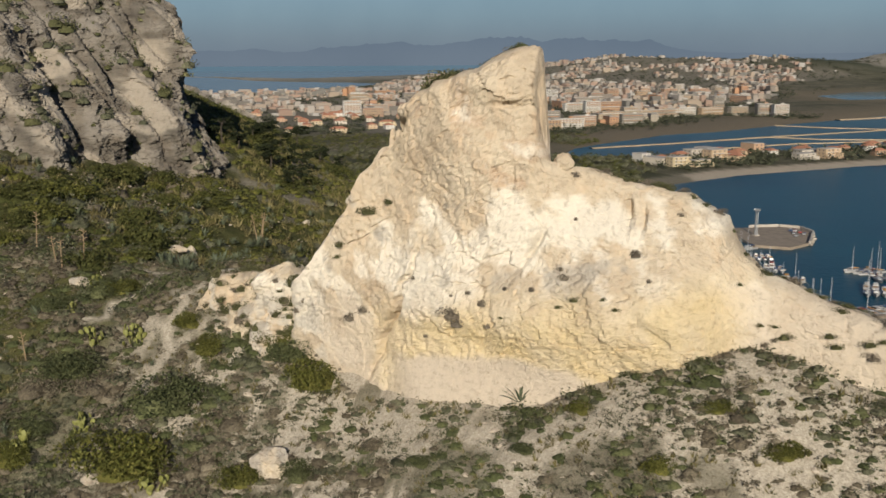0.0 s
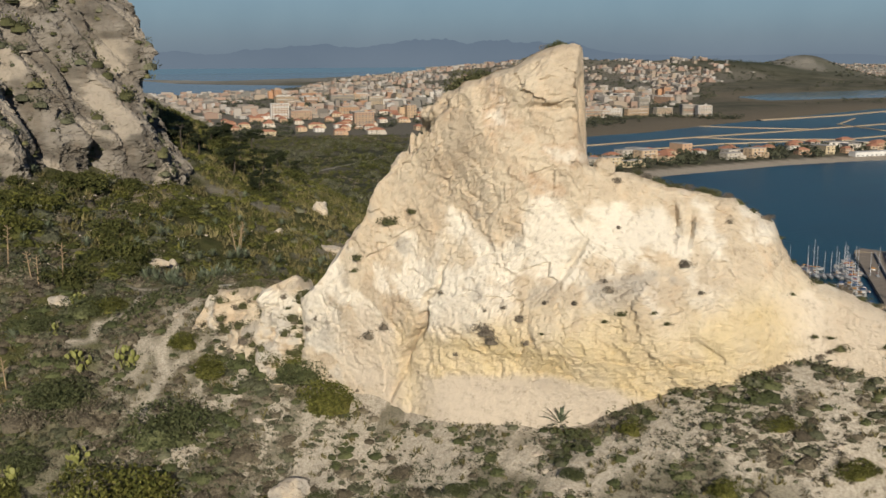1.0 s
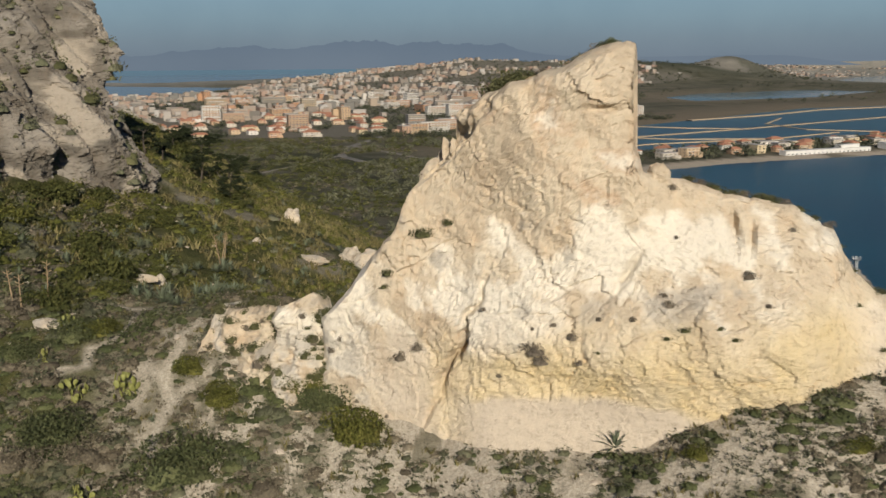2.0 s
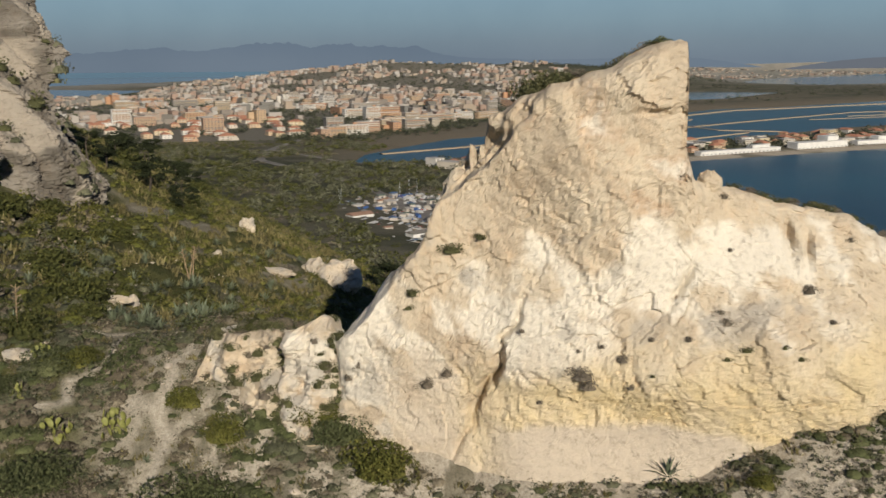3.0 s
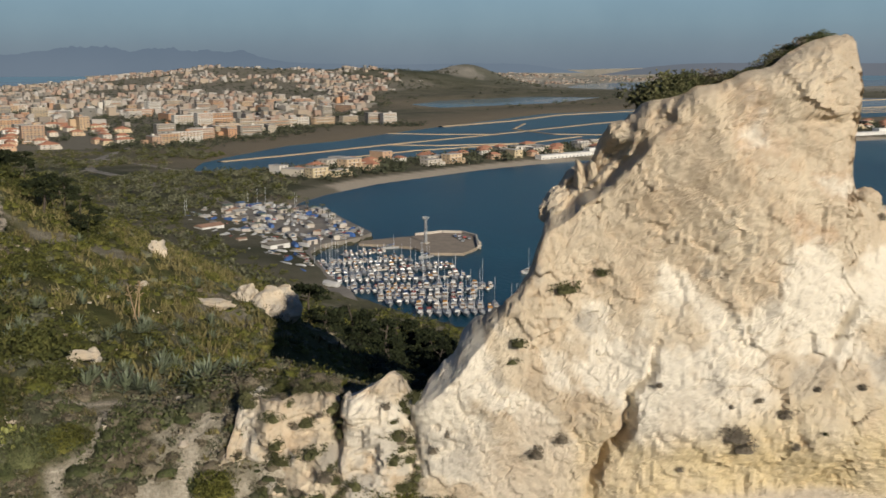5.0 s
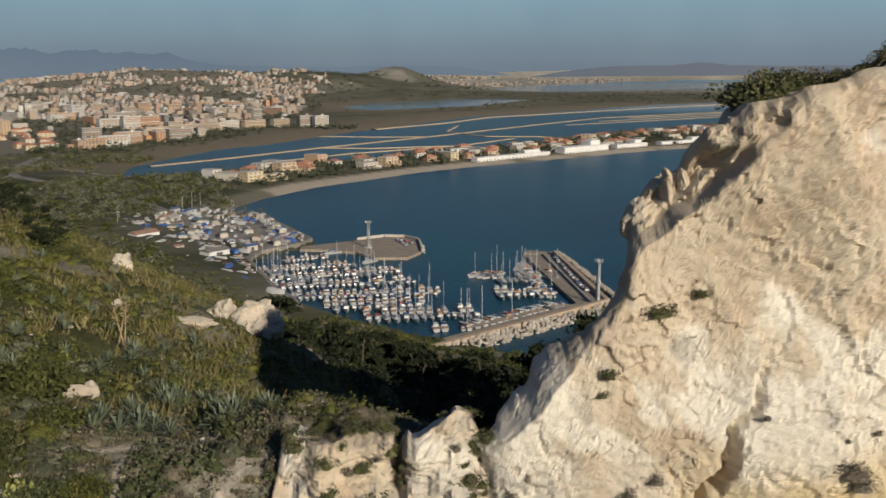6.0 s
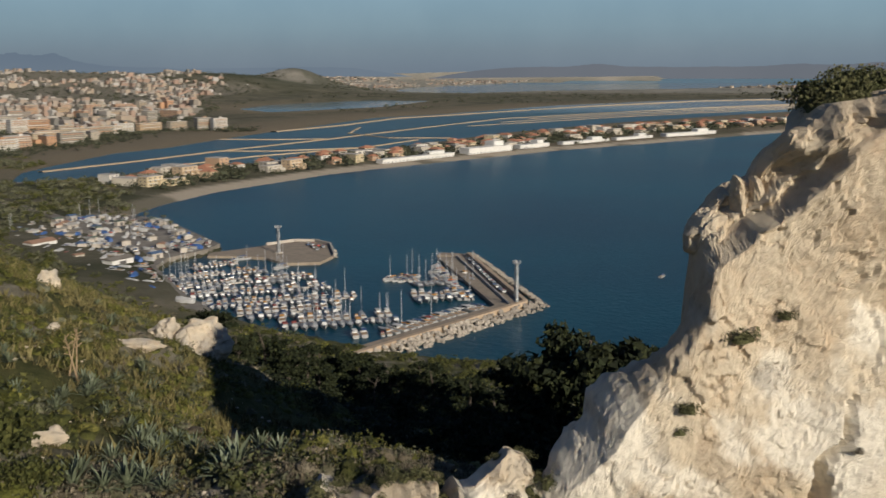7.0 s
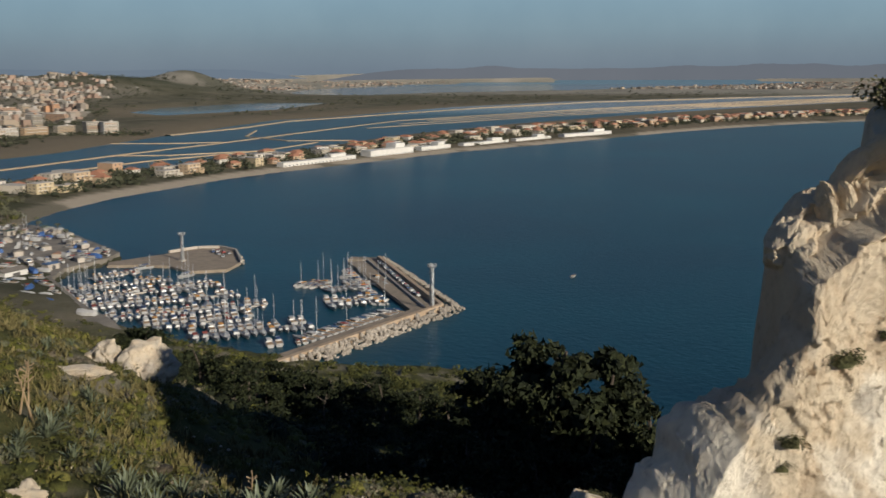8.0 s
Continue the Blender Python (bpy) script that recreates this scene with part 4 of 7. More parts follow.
SMALL, MIXED, BIG, MASTS = (5, 1, 6, 2, 0), (4, 3, 3, 2, 1), (2, 6, 1, 1, 2), (0, 1, 0, 5, 6)
pontoon_row(128, 560, 154, 558, SMALL)
pontoon_row(102, 538, 160, 533, SMALL)
pontoon_row(100, 516, 172, 506, MIXED)
pontoon_row(102, 497, 170, 479, MIXED)
pontoon_row(103, 474, 168, 450, MIXED)
pontoon_row(110, 448, 152, 434, BIG)
pontoon_row(119, 424, 164, 408, BIG)
pontoon_row(205, 462, 238, 456, MASTS)
pontoon_row(190, 435, 217, 424, MIXED)
pontoon_row(206, 479, 209, 468, SMALL)
pontoon_row(151, 381, 207, 396, (1, 5, 0, 3, 4), (1,), walkway=False)
pontoon_row(133, 386.5, 148, 381, (1, 4, 3, 0, 0), (1,), 4.6, False)
pontoon_row(212, 414, 245, 492, SMALL, (1,), 4.0, False)
moor(1, 168, 532, 200), moor(1, 160, 566, 185), moor(2, 319, 404, 20)


def build_car():
    base = tagged(new("parked_car"), "small parked car on the harbour paving", "car", "parked cars")
    part("body", boxes("body", [(0, 0, 0.35, 4.1, 1.7, 0.65, 0, 0)], [CAR_PAINT], 0.96), base)
    part("cabin", boxes("cabin", [(-0.15, 0, 1.0, 2.3, 1.5, 0.5, 0, 0)], [GLASS], 0.8), base, "dark glazed cabin")
    part("roof", boxes("roof", [(-0.15, 0, 1.48, 1.8, 1.25, 0.06, 0, 0)], [CAR_PAINT]), base)
    for x in (-1.3, 1.3):
        for y in (-0.8, 0.8):
            part("wheel", cylinder("wheel", 0.32, 0.32, 0.2, 8, TYRE), base, m=pose(x, y - 0.1, 0.32, -90, 0, 0))
    return base


CAR = build_car()
CAR.matrix_basis = pose(228, 416, 1.56, 0, 0, 66)
car_seed = random.Random(3)
for i in range(14):
    t = (i + car_seed.random() * 0.5) / 14
    copy_thing(CAR, pose(229 + 32 * t, 420 + 72 * t, 1.56, 0, 0, 66 + car_seed.uniform(-8, 8)))
for i in range(8):
    copy_thing(CAR, pose(208 + car_seed.uniform(-4, 4), 568 + car_seed.uniform(-8, 14), 1.5, 0, 0, 60 + car_seed.uniform(-8, 8)))

# ---- boat yard behind the basin ----
YARD = [(62, 735), (60, 650), (70, 580), (84, 520), (90, 465), (98, 440), (101, 457), (102, 494), (110, 560), (123, 580), (150, 593), (163, 607), (165, 685), (158, 745), (120, 770)]
yard = new("boatyard_paving", prism("boatyard_paving", YARD, -1, 3.1, ASPHALT))
tagged(yard, "dusty pale paving of the boatyard", "pavement", kind="structure")


def yard_spots(n, seed, poly, margin=4):
    r = random.Random(seed)
    xs, ys = [p[0] for p in poly], [p[1] for p in poly]
    out = []
    while len(out) < n:
        x, y = r.uniform(min(xs), max(xs)), r.uniform(min(ys), max(ys))
        if inside(np.array([x]), np.array([y]), poly)[0] > margin and all((x - a) ** 2 + (y - b) ** 2 > 20 for a, b in out):
            out.append((x, y))
    return out


for i, (x, y) in enumerate(yard_spots(78, 21, YARD)):
    if y < 700 and i % 5 == 4:
        copy_thing(CAR, pose(x, y, 3.1, 0, 0, 20 * (i % 9)))
    else:
        k = (0, 0, 2, 1, 3)[i % 5]
        moor(k, x, y, 65 + 25 * (i % 4) + boat_seed.uniform(-9, 9), 3.35)


def shed(x, y, w, d, h, turn, label, mat):
    base = tagged(new("harbour_shed"), label, "shed", "harbour sheds")
    base.matrix_basis = pose(x, y, 3.0, 0, 0, turn)
    part("wall", boxes("wall", [(0, 0, 0, w, d, h, 0, 0)], [mat]), base)
    v = [(-w / 2 - 0.4, -d / 2 - 0.4, h), (w / 2 + 0.4, -d / 2 - 0.4, h), (w / 2 + 0.4, d / 2 + 0.4, h), (-w / 2 - 0.4, d / 2 + 0.4, h), (-w / 2 - 0.4, 0, h + d * 0.18), (w / 2 + 0.4, 0, h + d * 0.18)]
    part("roof", mesh_of("roof", v, [(0, 1, 5, 4), (2, 3, 4, 5), (1, 2, 5), (3, 0, 4), (3, 2, 1, 0)], [ROOF_PAINT]), base, "low pitched sheet roof")
    part("door", boxes("door", [(0, -d / 2 - 0.03, 0.02, w * 0.3, 0.1, h * 0.75, 0, 0)], [GLASS]), base)


ROOF_PAINT = painted("sheet_roof_paint", [(0.48, 0.47, 0.44), (0.26, 0.24, 0.21), (0.07, 0.12, 0.22), (0.36, 0.34, 0.31), (0.18, 0.16, 0.135), (0.30, 0.28, 0.25), (0.12, 0.15, 0.12), (0.30, 0.18, 0.12)])
shed_seed = random.Random(77)
for i, (x, y) in enumerate(yard_spots(46, 22, YARD, 4)):
    if y > 560:
        shed(x, y, shed_seed.uniform(4, 8), shed_seed.uniform(3.5, 5.5), shed_seed.uniform(2.2, 3.2), 20 + 35 * (i % 3), "low boatyard shed with a pitched sheet roof", CONCRETE)
shed(72, 652, 16, 9, 3.8, 25, "long white boatyard shed with pitched roof", WHITE_PAINT)
shed(95, 575, 14, 8, 3.6, 25, "long white boatyard shed with pitched roof", WHITE_PAINT)

def tarp_cover(label, material, seed):
    """A boat laid up under a sagging sheet."""
    n, rows = 7, []
    r = random.Random(seed)
    for i in range(n):
        t = i / (n - 1)
        w = 1.5 * math.sin(math.pi * (0.12 + 0.80 * t)) ** 0.6
        h = 2.3 - 0.8 * abs(t - 0.45) + r.uniform(-0.12, 0.12)
        rows += [(8 * t - 4, -w, 0.1), (8 * t - 4, -w * 0.95, h * 0.62), (8 * t - 4, 0, h), (8 * t - 4, w * 0.95, h * 0.62), (8 * t - 4, w, 0.1)]
    faces = [(i * 5 + j, i * 5 + 5 + j, i * 5 + 6 + j, i * 5 + 1 + j) for i in range(n - 1) for j in range(4)] + [(0, 1, 2, 3, 4), tuple(range(n * 5 - 1, n * 5 - 6, -1))]
    return tagged(new("covered_boat", mesh_of("covered_boat", rows, faces, [material])), label, "boat", "boats laid up in the yard")


BLUE_TARP, GREY_TARP = plain("blue_tarpaulin", (0.03, 0.08, 0.22), (0.06, 0.13, 0.32), 0.8, 0.6), plain("pale_tarpaulin", (0.34, 0.33, 0.31), (0.50, 0.49, 0.47), 0.8, 0.6)
COVERS = [tarp_cover("boat under a faded blue tarpaulin in the yard", BLUE_TARP, 1), tarp_cover("boat under a pale grey tarpaulin in the yard", GREY_TARP, 2), tarp_cover("boat wrapped in a whitish sheet in the yard", GREY_TARP, 3)]
for i, (x, y) in enumerate(yard_spots(110, 27, YARD, 5)):
    k = (1, 2, 1, 0, 2)[i % 5]
    m = Matrix.LocRotScale((x, y, 3.1), Euler((0, 0, radians(60 + 30 * (i % 3) + shed_seed.uniform(-10, 10)))), (shed_seed.uniform(0.7, 1.2),) * 3)
    if i in (0, 1, 3):
        COVERS[(1, 2, 0)[(0, 1, 3).index(i)]].matrix_basis = m
    else:
        copy_thing(COVERS[k], m)

# ---- road down to the harbour ----
def road(points, width, label):
    pts = np.array(points, float)
    run = np.r_[0, np.cumsum(np.hypot(*np.diff(pts, axis=0).T))]
    at = np.linspace(0, run[-1], int(run[-1] / 8))
    c = np.stack([np.interp(at, run, pts[:, 0]), np.interp(at, run, pts[:, 1])], -1)
    for _ in range(6):
        c[1:-1] = (c[:-2] + c[1:-1] * 2 + c[2:]) / 4
    d = np.gradient(c, axis=0)
    n = np.stack([-d[:, 1], d[:, 0]], -1) / np.hypot(*d.T)[:, None]
    rows = []
    for off, dz in ((-width / 2 - 0.3, -0.4), (-width / 2, 0.28), (width / 2, 0.28), (width / 2 + 0.3, -0.4)):
        q = c + n * off
        rows.append(np.stack([q[:, 0], q[:, 1], height(q[:, 0], q[:, 1], False) + dz], -1))
    v = np.stack(rows, 1).reshape(-1, 3)
    tagged(new("road", mesh_of("road", v, grid_faces(len(c), 4)[:, ::-1], [ASPHALT])), label, "road", kind="structure")


road([(120, 1420), (95, 1330), (50, 1200), (30, 1080), (62, 960), (95, 860), (110, 765)], 9, "pale road winding from the town to the harbour")
road([(-10, 1190), (50, 1200), (110, 1060), (190, 985), (300, 960)], 7, "pale road behind the beach")
road([(30, 1080), (-60, 900), (-90, 740), (-50, 640)], 4, "dirt track over the plain")

# ---- dikes of the salt pans ----
DIKE = plain("ochre_dike_earth", (0.30, 0.22, 0.135), (0.42, 0.33, 0.22), 0.1, 0.95)


def dike(points, width, high=1.1):
    pts = np.array(points, float)
    vs, fs = [], []
    for i, p in enumerate(pts):
        d = pts[min(i + 1, len(pts) - 1)] - pts[max(i - 1, 0)]
        n = np.array([-d[1], d[0]]) / np.linalg.norm(d)
        for off, z in ((-width, -0.6), (-width * 0.55, high), (width * 0.55, high), (width, -0.6)):
            q = p + n * off
            x, y, z2, _ = drawn_in(q[0], q[1], z)
            vs.append((float(x), float(y), float(z2)))
    for i in range(len(pts) - 1):
        for j in range(3):
            a = i * 4 + j
            fs.append((a, a + 1, a + 5, a + 4))
    ob = new("dike", mesh_of("dike", vs, fs, [DIKE]))
    tagged(ob, "low ochre earth dike between shallow salt ponds", "dike", "salt pond dikes")


dike([(170, 1135), (273, 1190), (420, 1282), (640, 1402), (900, 1560), (1209, 1740)], 5.0)
dike([(270, 1100), (420, 1180), (600, 1225), (736, 1309)], 3.5)
dike([(420, 1282), (476, 1240), (600, 1225)], 3.0)
dike([(819, 1640), (723, 1500), (723, 1368), (800, 1310)], 3.0)
dike([(1209, 1740), (1500, 1800), (2000, 1900), (2700, 1950), (4200, 1900)], 6.0)
for k in range(4):
    dike([(1000 + 130 * k, 1560 + 75 * k), (1500 + 60 * k, 1660 + 60 * k), (2300, 1740 + 45 * k), (3300, 1760 + 60 * k), (4400, 1760 + 70 * k)], 3.5, 0.8)
dike([(640, 1612), (830, 1720), (1030, 1880), (1209, 1940), (1800, 2150), (2400, 2290), (3300, 2230), (4300, 2120)], 8.0, 1.6)
dike([(500, 1492), (560, 1440), (640, 1402)], 3.0)

# ---- town ----
def apartment(name, w, d, floors, label, wing=0.0, group="apartment blocks"):
    """A block of flats: wall body, floor by floor a band of glazing with piers, balcony slabs, roof and stair head."""
    base = tagged(new(name), label, "building", group)
    h = 3.1 * floors
    part("wall", boxes("wall", [(0, 0, -6, w, d, h + 6, 0, 0)] + ([(w * 0.3, d * 0.75, -6, w * 0.4, d * 0.7, h * wing + 6, 0, 0)] if wing else []), [WALL_PAINT]), base)
    n, items = max(3, int(w / 5)), []
    for f in range(floors):
        z = f * 3.1 + 1.0
        items += [((i + 0.5) / n * w - w / 2, e * (d / 2 + 0.04), z, w / n * 0.42, 0.12, 1.3, 0, 0) for i in range(n) for e in (-1, 1)]
        items += [(e * (w / 2 + 0.04), (j + 0.5) / 3 * d - d / 2, z, 0.12, d / 3 * 0.45, 1.5, 0, 0) for e in (-1, 1) for j in range(3)]
        if f:
            part("balcony", boxes("balcony", [(0, -d / 2 - 0.7, z - 1.1, w * 0.86, 1.4, 1.05, 0, 0)], [WALL_PAINT]), base)
    tagged(part("glazing", boxes("glazing", items, [GLASS]), base), kind="stuff")
    part("roof", boxes("roof", [(0, 0, h + 0.02, w + 0.5, d + 0.5, 0.4, 0, 0)], [FLAT_ROOF]), base, "flat gravelled roof")
    part("stair_head", boxes("stair_head", [(w * 0.15, 0, h + 0.4, 5, 4, 2.8, 0, 0)], [WALL_PAINT]), base)
    return base


def villa(w, d, floors, label, tiled, group):
    base = tagged(new("house"), label, "house", group)
    h = 3.0 * floors
    part("wall", boxes("wall", [(0, 0, -3, w, d, h + 3, 0, 0), (w * 0.35, -d * 0.6, -3, w * 0.4, d * 0.4, h * 0.55 + 3, 0, 0)], [VILLA_PAINT]), base)
    if tiled:
        e = 0.5
        v = [(-w / 2 - e, -d / 2 - e, h), (w / 2 + e, -d / 2 - e, h), (w / 2 + e, d / 2 + e, h), (-w / 2 - e, d / 2 + e, h), (-w * 0.22, 0, h + d * 0.24), (w * 0.22, 0, h + d * 0.24)]
        part("roof", mesh_of("roof", v, [(0, 1, 5, 4), (2, 3, 4, 5), (1, 2, 5), (3, 0, 4), (3, 2, 1, 0)], [TILE]), base, "hipped terracotta tile roof")
    else:
        part("roof", boxes("roof", [(0, 0, h + 0.02, w + 0.4, d + 0.4, 0.35, 0, 0)], [FLAT_ROOF]), base, "flat pale roof terrace")
    panes = [((i - 1) * w * 0.3, -d / 2 - 0.04, f * 3 + 0.9, 1.6, 0.14, 1.5, 0, 0) for f in range(floors) for i in range(3)]
    panes += [(-w / 2 - 0.04, (i - 0.5) * d * 0.45, f * 3 + 0.9, 0.14, 1.4, 1.4, 0, 0) for f in range(floors) for i in range(2)]
    tagged(part("glazing", boxes("glazing", panes, [GLASS]), base), kind="stuff")
    for f in range(floors):
        if f:
            part("terrace", boxes("terrace", [(-w * 0.1, -d / 2 - 0.8, f * 3 - 0.15, w * 0.7, 1.5, 0.25, 0, 0)], [WHITE_PAINT]), base)
    return base


BLOCKS = [apartment("apartment_block", 42, 14, 6, "six-storey apartment block with balconies on every floor"), apartment("apartment_block", 30, 18, 8, "tall apartment block with stacked balconies", 0.8),
          apartment("apartment_block", 58, 13, 5, "long five-storey apartment slab with balconies"), apartment("apartment_block", 34, 15, 5, "five-storey apartment block with lower wing", 0.6)]
HOUSES = [villa(15, 11, 2, "two-storey seaside house with tiled roof", True, "seaside houses"), villa(18, 12, 3, "three-storey seaside house with flat roof terrace", False, "seaside houses"),
          villa(12, 10, 2, "small pale two-storey house with tiled roof", True, "seaside houses"), villa(22, 12, 2, "broad low seaside house with flat roof", False, "seaside houses")]
USED = set()


def settle_house(kind, protos, x, y, turn, grow=1.0):
    z = float(far_part(np.array([x]), np.array([y]))[0])
    px, py, pz, k = (float(v) for v in drawn_in(x, y, max(z, 0.6)))
    m = Matrix.LocRotScale((px, py, pz), Euler((0, 0, radians(turn))), (k * grow,) * 3)
    if protos[kind].name not in USED:
        USED.add(protos[kind].name)
        protos[kind].matrix_basis = m
        return
    ob = copy_thing(protos[kind], Matrix())
    ob.matrix_basis = m


town = random.Random(17)
# seaside houses on the spit between the beach and the salt pans
spit = [(205, 930), (300, 985), (420, 1040), (560, 1075), (700, 1110), (900, 1190), (1150, 1250), (1500, 1280), (1900, 1260), (2300, 1200)]
spit = np.array(spit, float)
srun = np.r_[0, np.cumsum(np.hypot(*np.diff(spit, axis=0).T))]
placed = []
for i in range(1800):
    t = town.random() ** 1.15 * srun[-1]
    c = np.array([np.interp(t, srun, spit[:, 0]), np.interp(t, srun, spit[:, 1])])
    e = np.array([np.interp(t + 5, srun, spit[:, 0]), np.interp(t + 5, srun, spit[:, 1])]) - c
    e = e / (np.linalg.norm(e) + 1e-9)
    wide = 42 + 35 * min(t / 600, 1)
    p = c + np.array([-e[1], e[0]]) * town.uniform(-wide * 0.55, wide)
    dep = float(wet(np.array([p[0]]), np.array([p[1]]))[0])
    if dep > -38 or any((p[0] - a) ** 2 + (p[1] - b) ** 2 < 17**2 for a, b in placed) or len(placed) > 230:
        continue
    placed.append(tuple(p))
    settle_house(town.choices(range(4), (4, 3, 4, 2))[0], HOUSES, p[0], p[1], math.degrees(math.atan2(e[1], e[0])) + town.choice((0, 0, 90, 0)) + town.uniform(-8, 8), town.uniform(0.8, 1.15))


# white bathing establishments along the sand
def bathing_house(x0, y0, x1, y1, h, d, label):
    a, b = np.array([x0, y0], float), np.array([x1, y1], float)
    n = np.linalg.norm(b - a)
    base = tagged(new("bathing_house"), label, "building", "bathing houses")
    base.matrix_basis = pose((x0 + x1) / 2, (y0 + y1) / 2, 0.8, 0, 0, math.degrees(math.atan2(y1 - y0, x1 - x0)))
    part("wall", boxes("wall", [(0, 0, -2, n, d, h + 2, 0, 0), (n * 0.28, d * 0.4, -2, n * 0.22, d, h * 1.7 + 2, 0, 0)], [WHITE_PAINT]), base)
    part("roof", boxes("roof", [(0, 0, h + 0.02, n + 0.6, d + 0.8, 0.3, 0, 0)], [WHITE_PAINT]), base)
    k = int(n / 6)
    for i in range(k):
        part("window", boxes("window", [((i + 0.5) / k * n - n / 2, -d / 2 - 0.05, 1.0, 2.2, 0.15, 1.3, 0, 0)], [GLASS]), base)
    part("terrace", boxes("terrace", [(0, -d / 2 - 2.2, -1.5, n * 0.9, 4, 1.9, 0, 0)], [CONCRETE]), base)


bathing_house(497, 1003, 615, 1037, 5, 10, "long white walled bathing establishment on the beach")
bathing_house(640, 1046, 720, 1066, 8, 16, "bright white beach building with terraces")
bathing_house(740, 1072, 800, 1086, 6, 12, "white beach pavilion with terrace")
bathing_house(830, 1092, 930, 1110, 5, 10, "row of white beach cabins")
bathing_house(945, 1110, 1030, 1124, 5, 10, "row of white beach cabins")
bathing_house(1060, 1125, 1180, 1136, 6, 12, "white beach building behind the sand")

# blocks of flats at the near edge of the town
sites = [(545, 1690, 5, 1), (565, 1668, 5, 1), (510, 1720, 20, 0), (470, 1745, 25, 2), (420, 1720, 15, 3), (395, 1690, 10, 3), (365, 1665, 20, 2), (330, 1640, 12, 3), (300, 1600, 15, 1), (265, 1560, 10, 0),
         (240, 1530, 100, 0), (215, 1500, 20, 3), (285, 1500, 15, 0), (250, 1480, 100, 3), (205, 1450, 10, 0), (175, 1420, 15, 2), (150, 1390, 20, 3), (130, 1360, 100, 3), (160, 1480, 10, 1), (330, 1560, 90, 3)]
blocks_at = []
for x, y, a, k in sites:
    blocks_at.append((x, y))
    settle_house(k, BLOCKS, x, y, a, town.uniform(0.78, 0.98))
tries = 0
while len(blocks_at) < 76 and tries < 5000:
    tries += 1
    y = town.uniform(1420, 2700)
    x = town.uniform(-0.10, 0.36) * y
    if float(inside(np.array([x]), np.array([y]), TOWN)[0]) < 25 or any((x - a) ** 2 + (y - b) ** 2 < 50**2 for a, b in blocks_at):
        continue
    if x < 130 and y < 1700 and town.random() < 0.9:
        continue
    blocks_at.append((x, y))
    settle_house(town.randrange(4), BLOCKS, x, y, town.choice((5, 15, 25, 100, 110)) + town.uniform(-6, 6), town.uniform(0.8, 1.05))
# tiled houses at the foot of the hill
LOW = [villa(17, 12, 2, "two-storey house with terracotta hipped roof", True, "tiled town houses"), villa(24, 12, 2, "row house with long terracotta roof", True, "tiled town houses")]
low_at = []
tries = 0
while len(low_at) < 75 and tries < 4000:
    tries += 1
    y = town.uniform(1340, 1850)
    x = town.uniform(-0.26, 0.075) * y
    if any((x - a) ** 2 + (y - b) ** 2 < 24**2 for a, b in low_at + blocks_at):
        continue
    low_at.append((x, y))
    settle_house(town.randrange(2), LOW, x, y, 12 + town.choice((0, 90)) + town.uniform(-5, 5))


def veg_noise(x, y, scale, seed):
    return fbm(np.stack([x / scale, y / scale, 0 * x], -1), 3, seed)


def far_town():
    """The dense town on the far hills, too small to tell house from house."""
    r = np.random.default_rng(23)
    items = []
    unit = np.array([(-1, -1, 0), (1, -1, 0), (1, 1, 0), (-1, 1, 0), (-1, -1, 1), (1, -1, 1), (1, 1, 1), (-1, 1, 1)], float)
    quads = np.array([(4, 5, 6, 7), (0, 1, 5, 4), (1, 2, 6, 5), (2, 3, 7, 6), (3, 0, 4, 7)])
    bearing = np.concatenate([r.uniform(-0.36, 0.46, 17000), r.uniform(0.30, 1.1, 7000)])
    dist = np.concatenate([1750 + 3600 * r.random(17000) ** 0.9, r.uniform(5400, 8200, 7000)])
    x, y = dist * np.sin(bearing), dist * np.cos(bearing)
    keep = np.where(np.arange(len(x)) < 17000, inside(x, y, TOWN) > 20, wet(x, y) < -60)
    keep &= veg_noise(x, y, 200, 77) + 0.5 * veg_noise(x, y, 70, 78) > np.where(bump(x, y, 1650, 4200, 520, 560) > 0.35, 0.75, -0.12)
    near_block = np.min([(x - a) ** 2 + (y - b) ** 2 for a, b in blocks_at + low_at], 0) < 30**2
    x, y = x[keep & ~near_block], y[keep & ~near_block]
    z = height(x, y, False)
    px, py, pz, k = drawn_in(x, y, np.maximum(z, 0.5))
    n = len(x)
    w, d, h = 8 + 24 * r.random(n) ** 2, r.uniform(8, 15, n), 4 + 13 * r.random(n) ** 2.2
    h = np.where(np.hypot(x, y) > 5500, h * 0.6, h)
    turn = np.radians(r.choice([10, 20, 100, 110], n) + r.uniform(-8, 8, n))
    v = unit[None] * np.stack([w / 2 * k, d / 2 * k, (h + 4) * k], -1)[:, None, :]
    c, s = np.cos(turn)[:, None], np.sin(turn)[:, None]
    vx, vy = v[..., 0] * c - v[..., 1] * s + px[:, None], v[..., 0] * s + v[..., 1] * c + py[:, None]
    vz = v[..., 2] + (pz - 4 * k)[:, None]
    faces = (quads[None] + 8 * np.arange(n)[:, None, None]).reshape(-1, 4)
    ob = new("far_town", mesh_of("far_town", np.stack([vx, vy, vz], -1).reshape(-1, 3), faces, [HAZED_CITY_PAINT]))
    tagged(ob, "dense cream and terracotta town covering the far hills", "town", kind="stuff")


far_town()

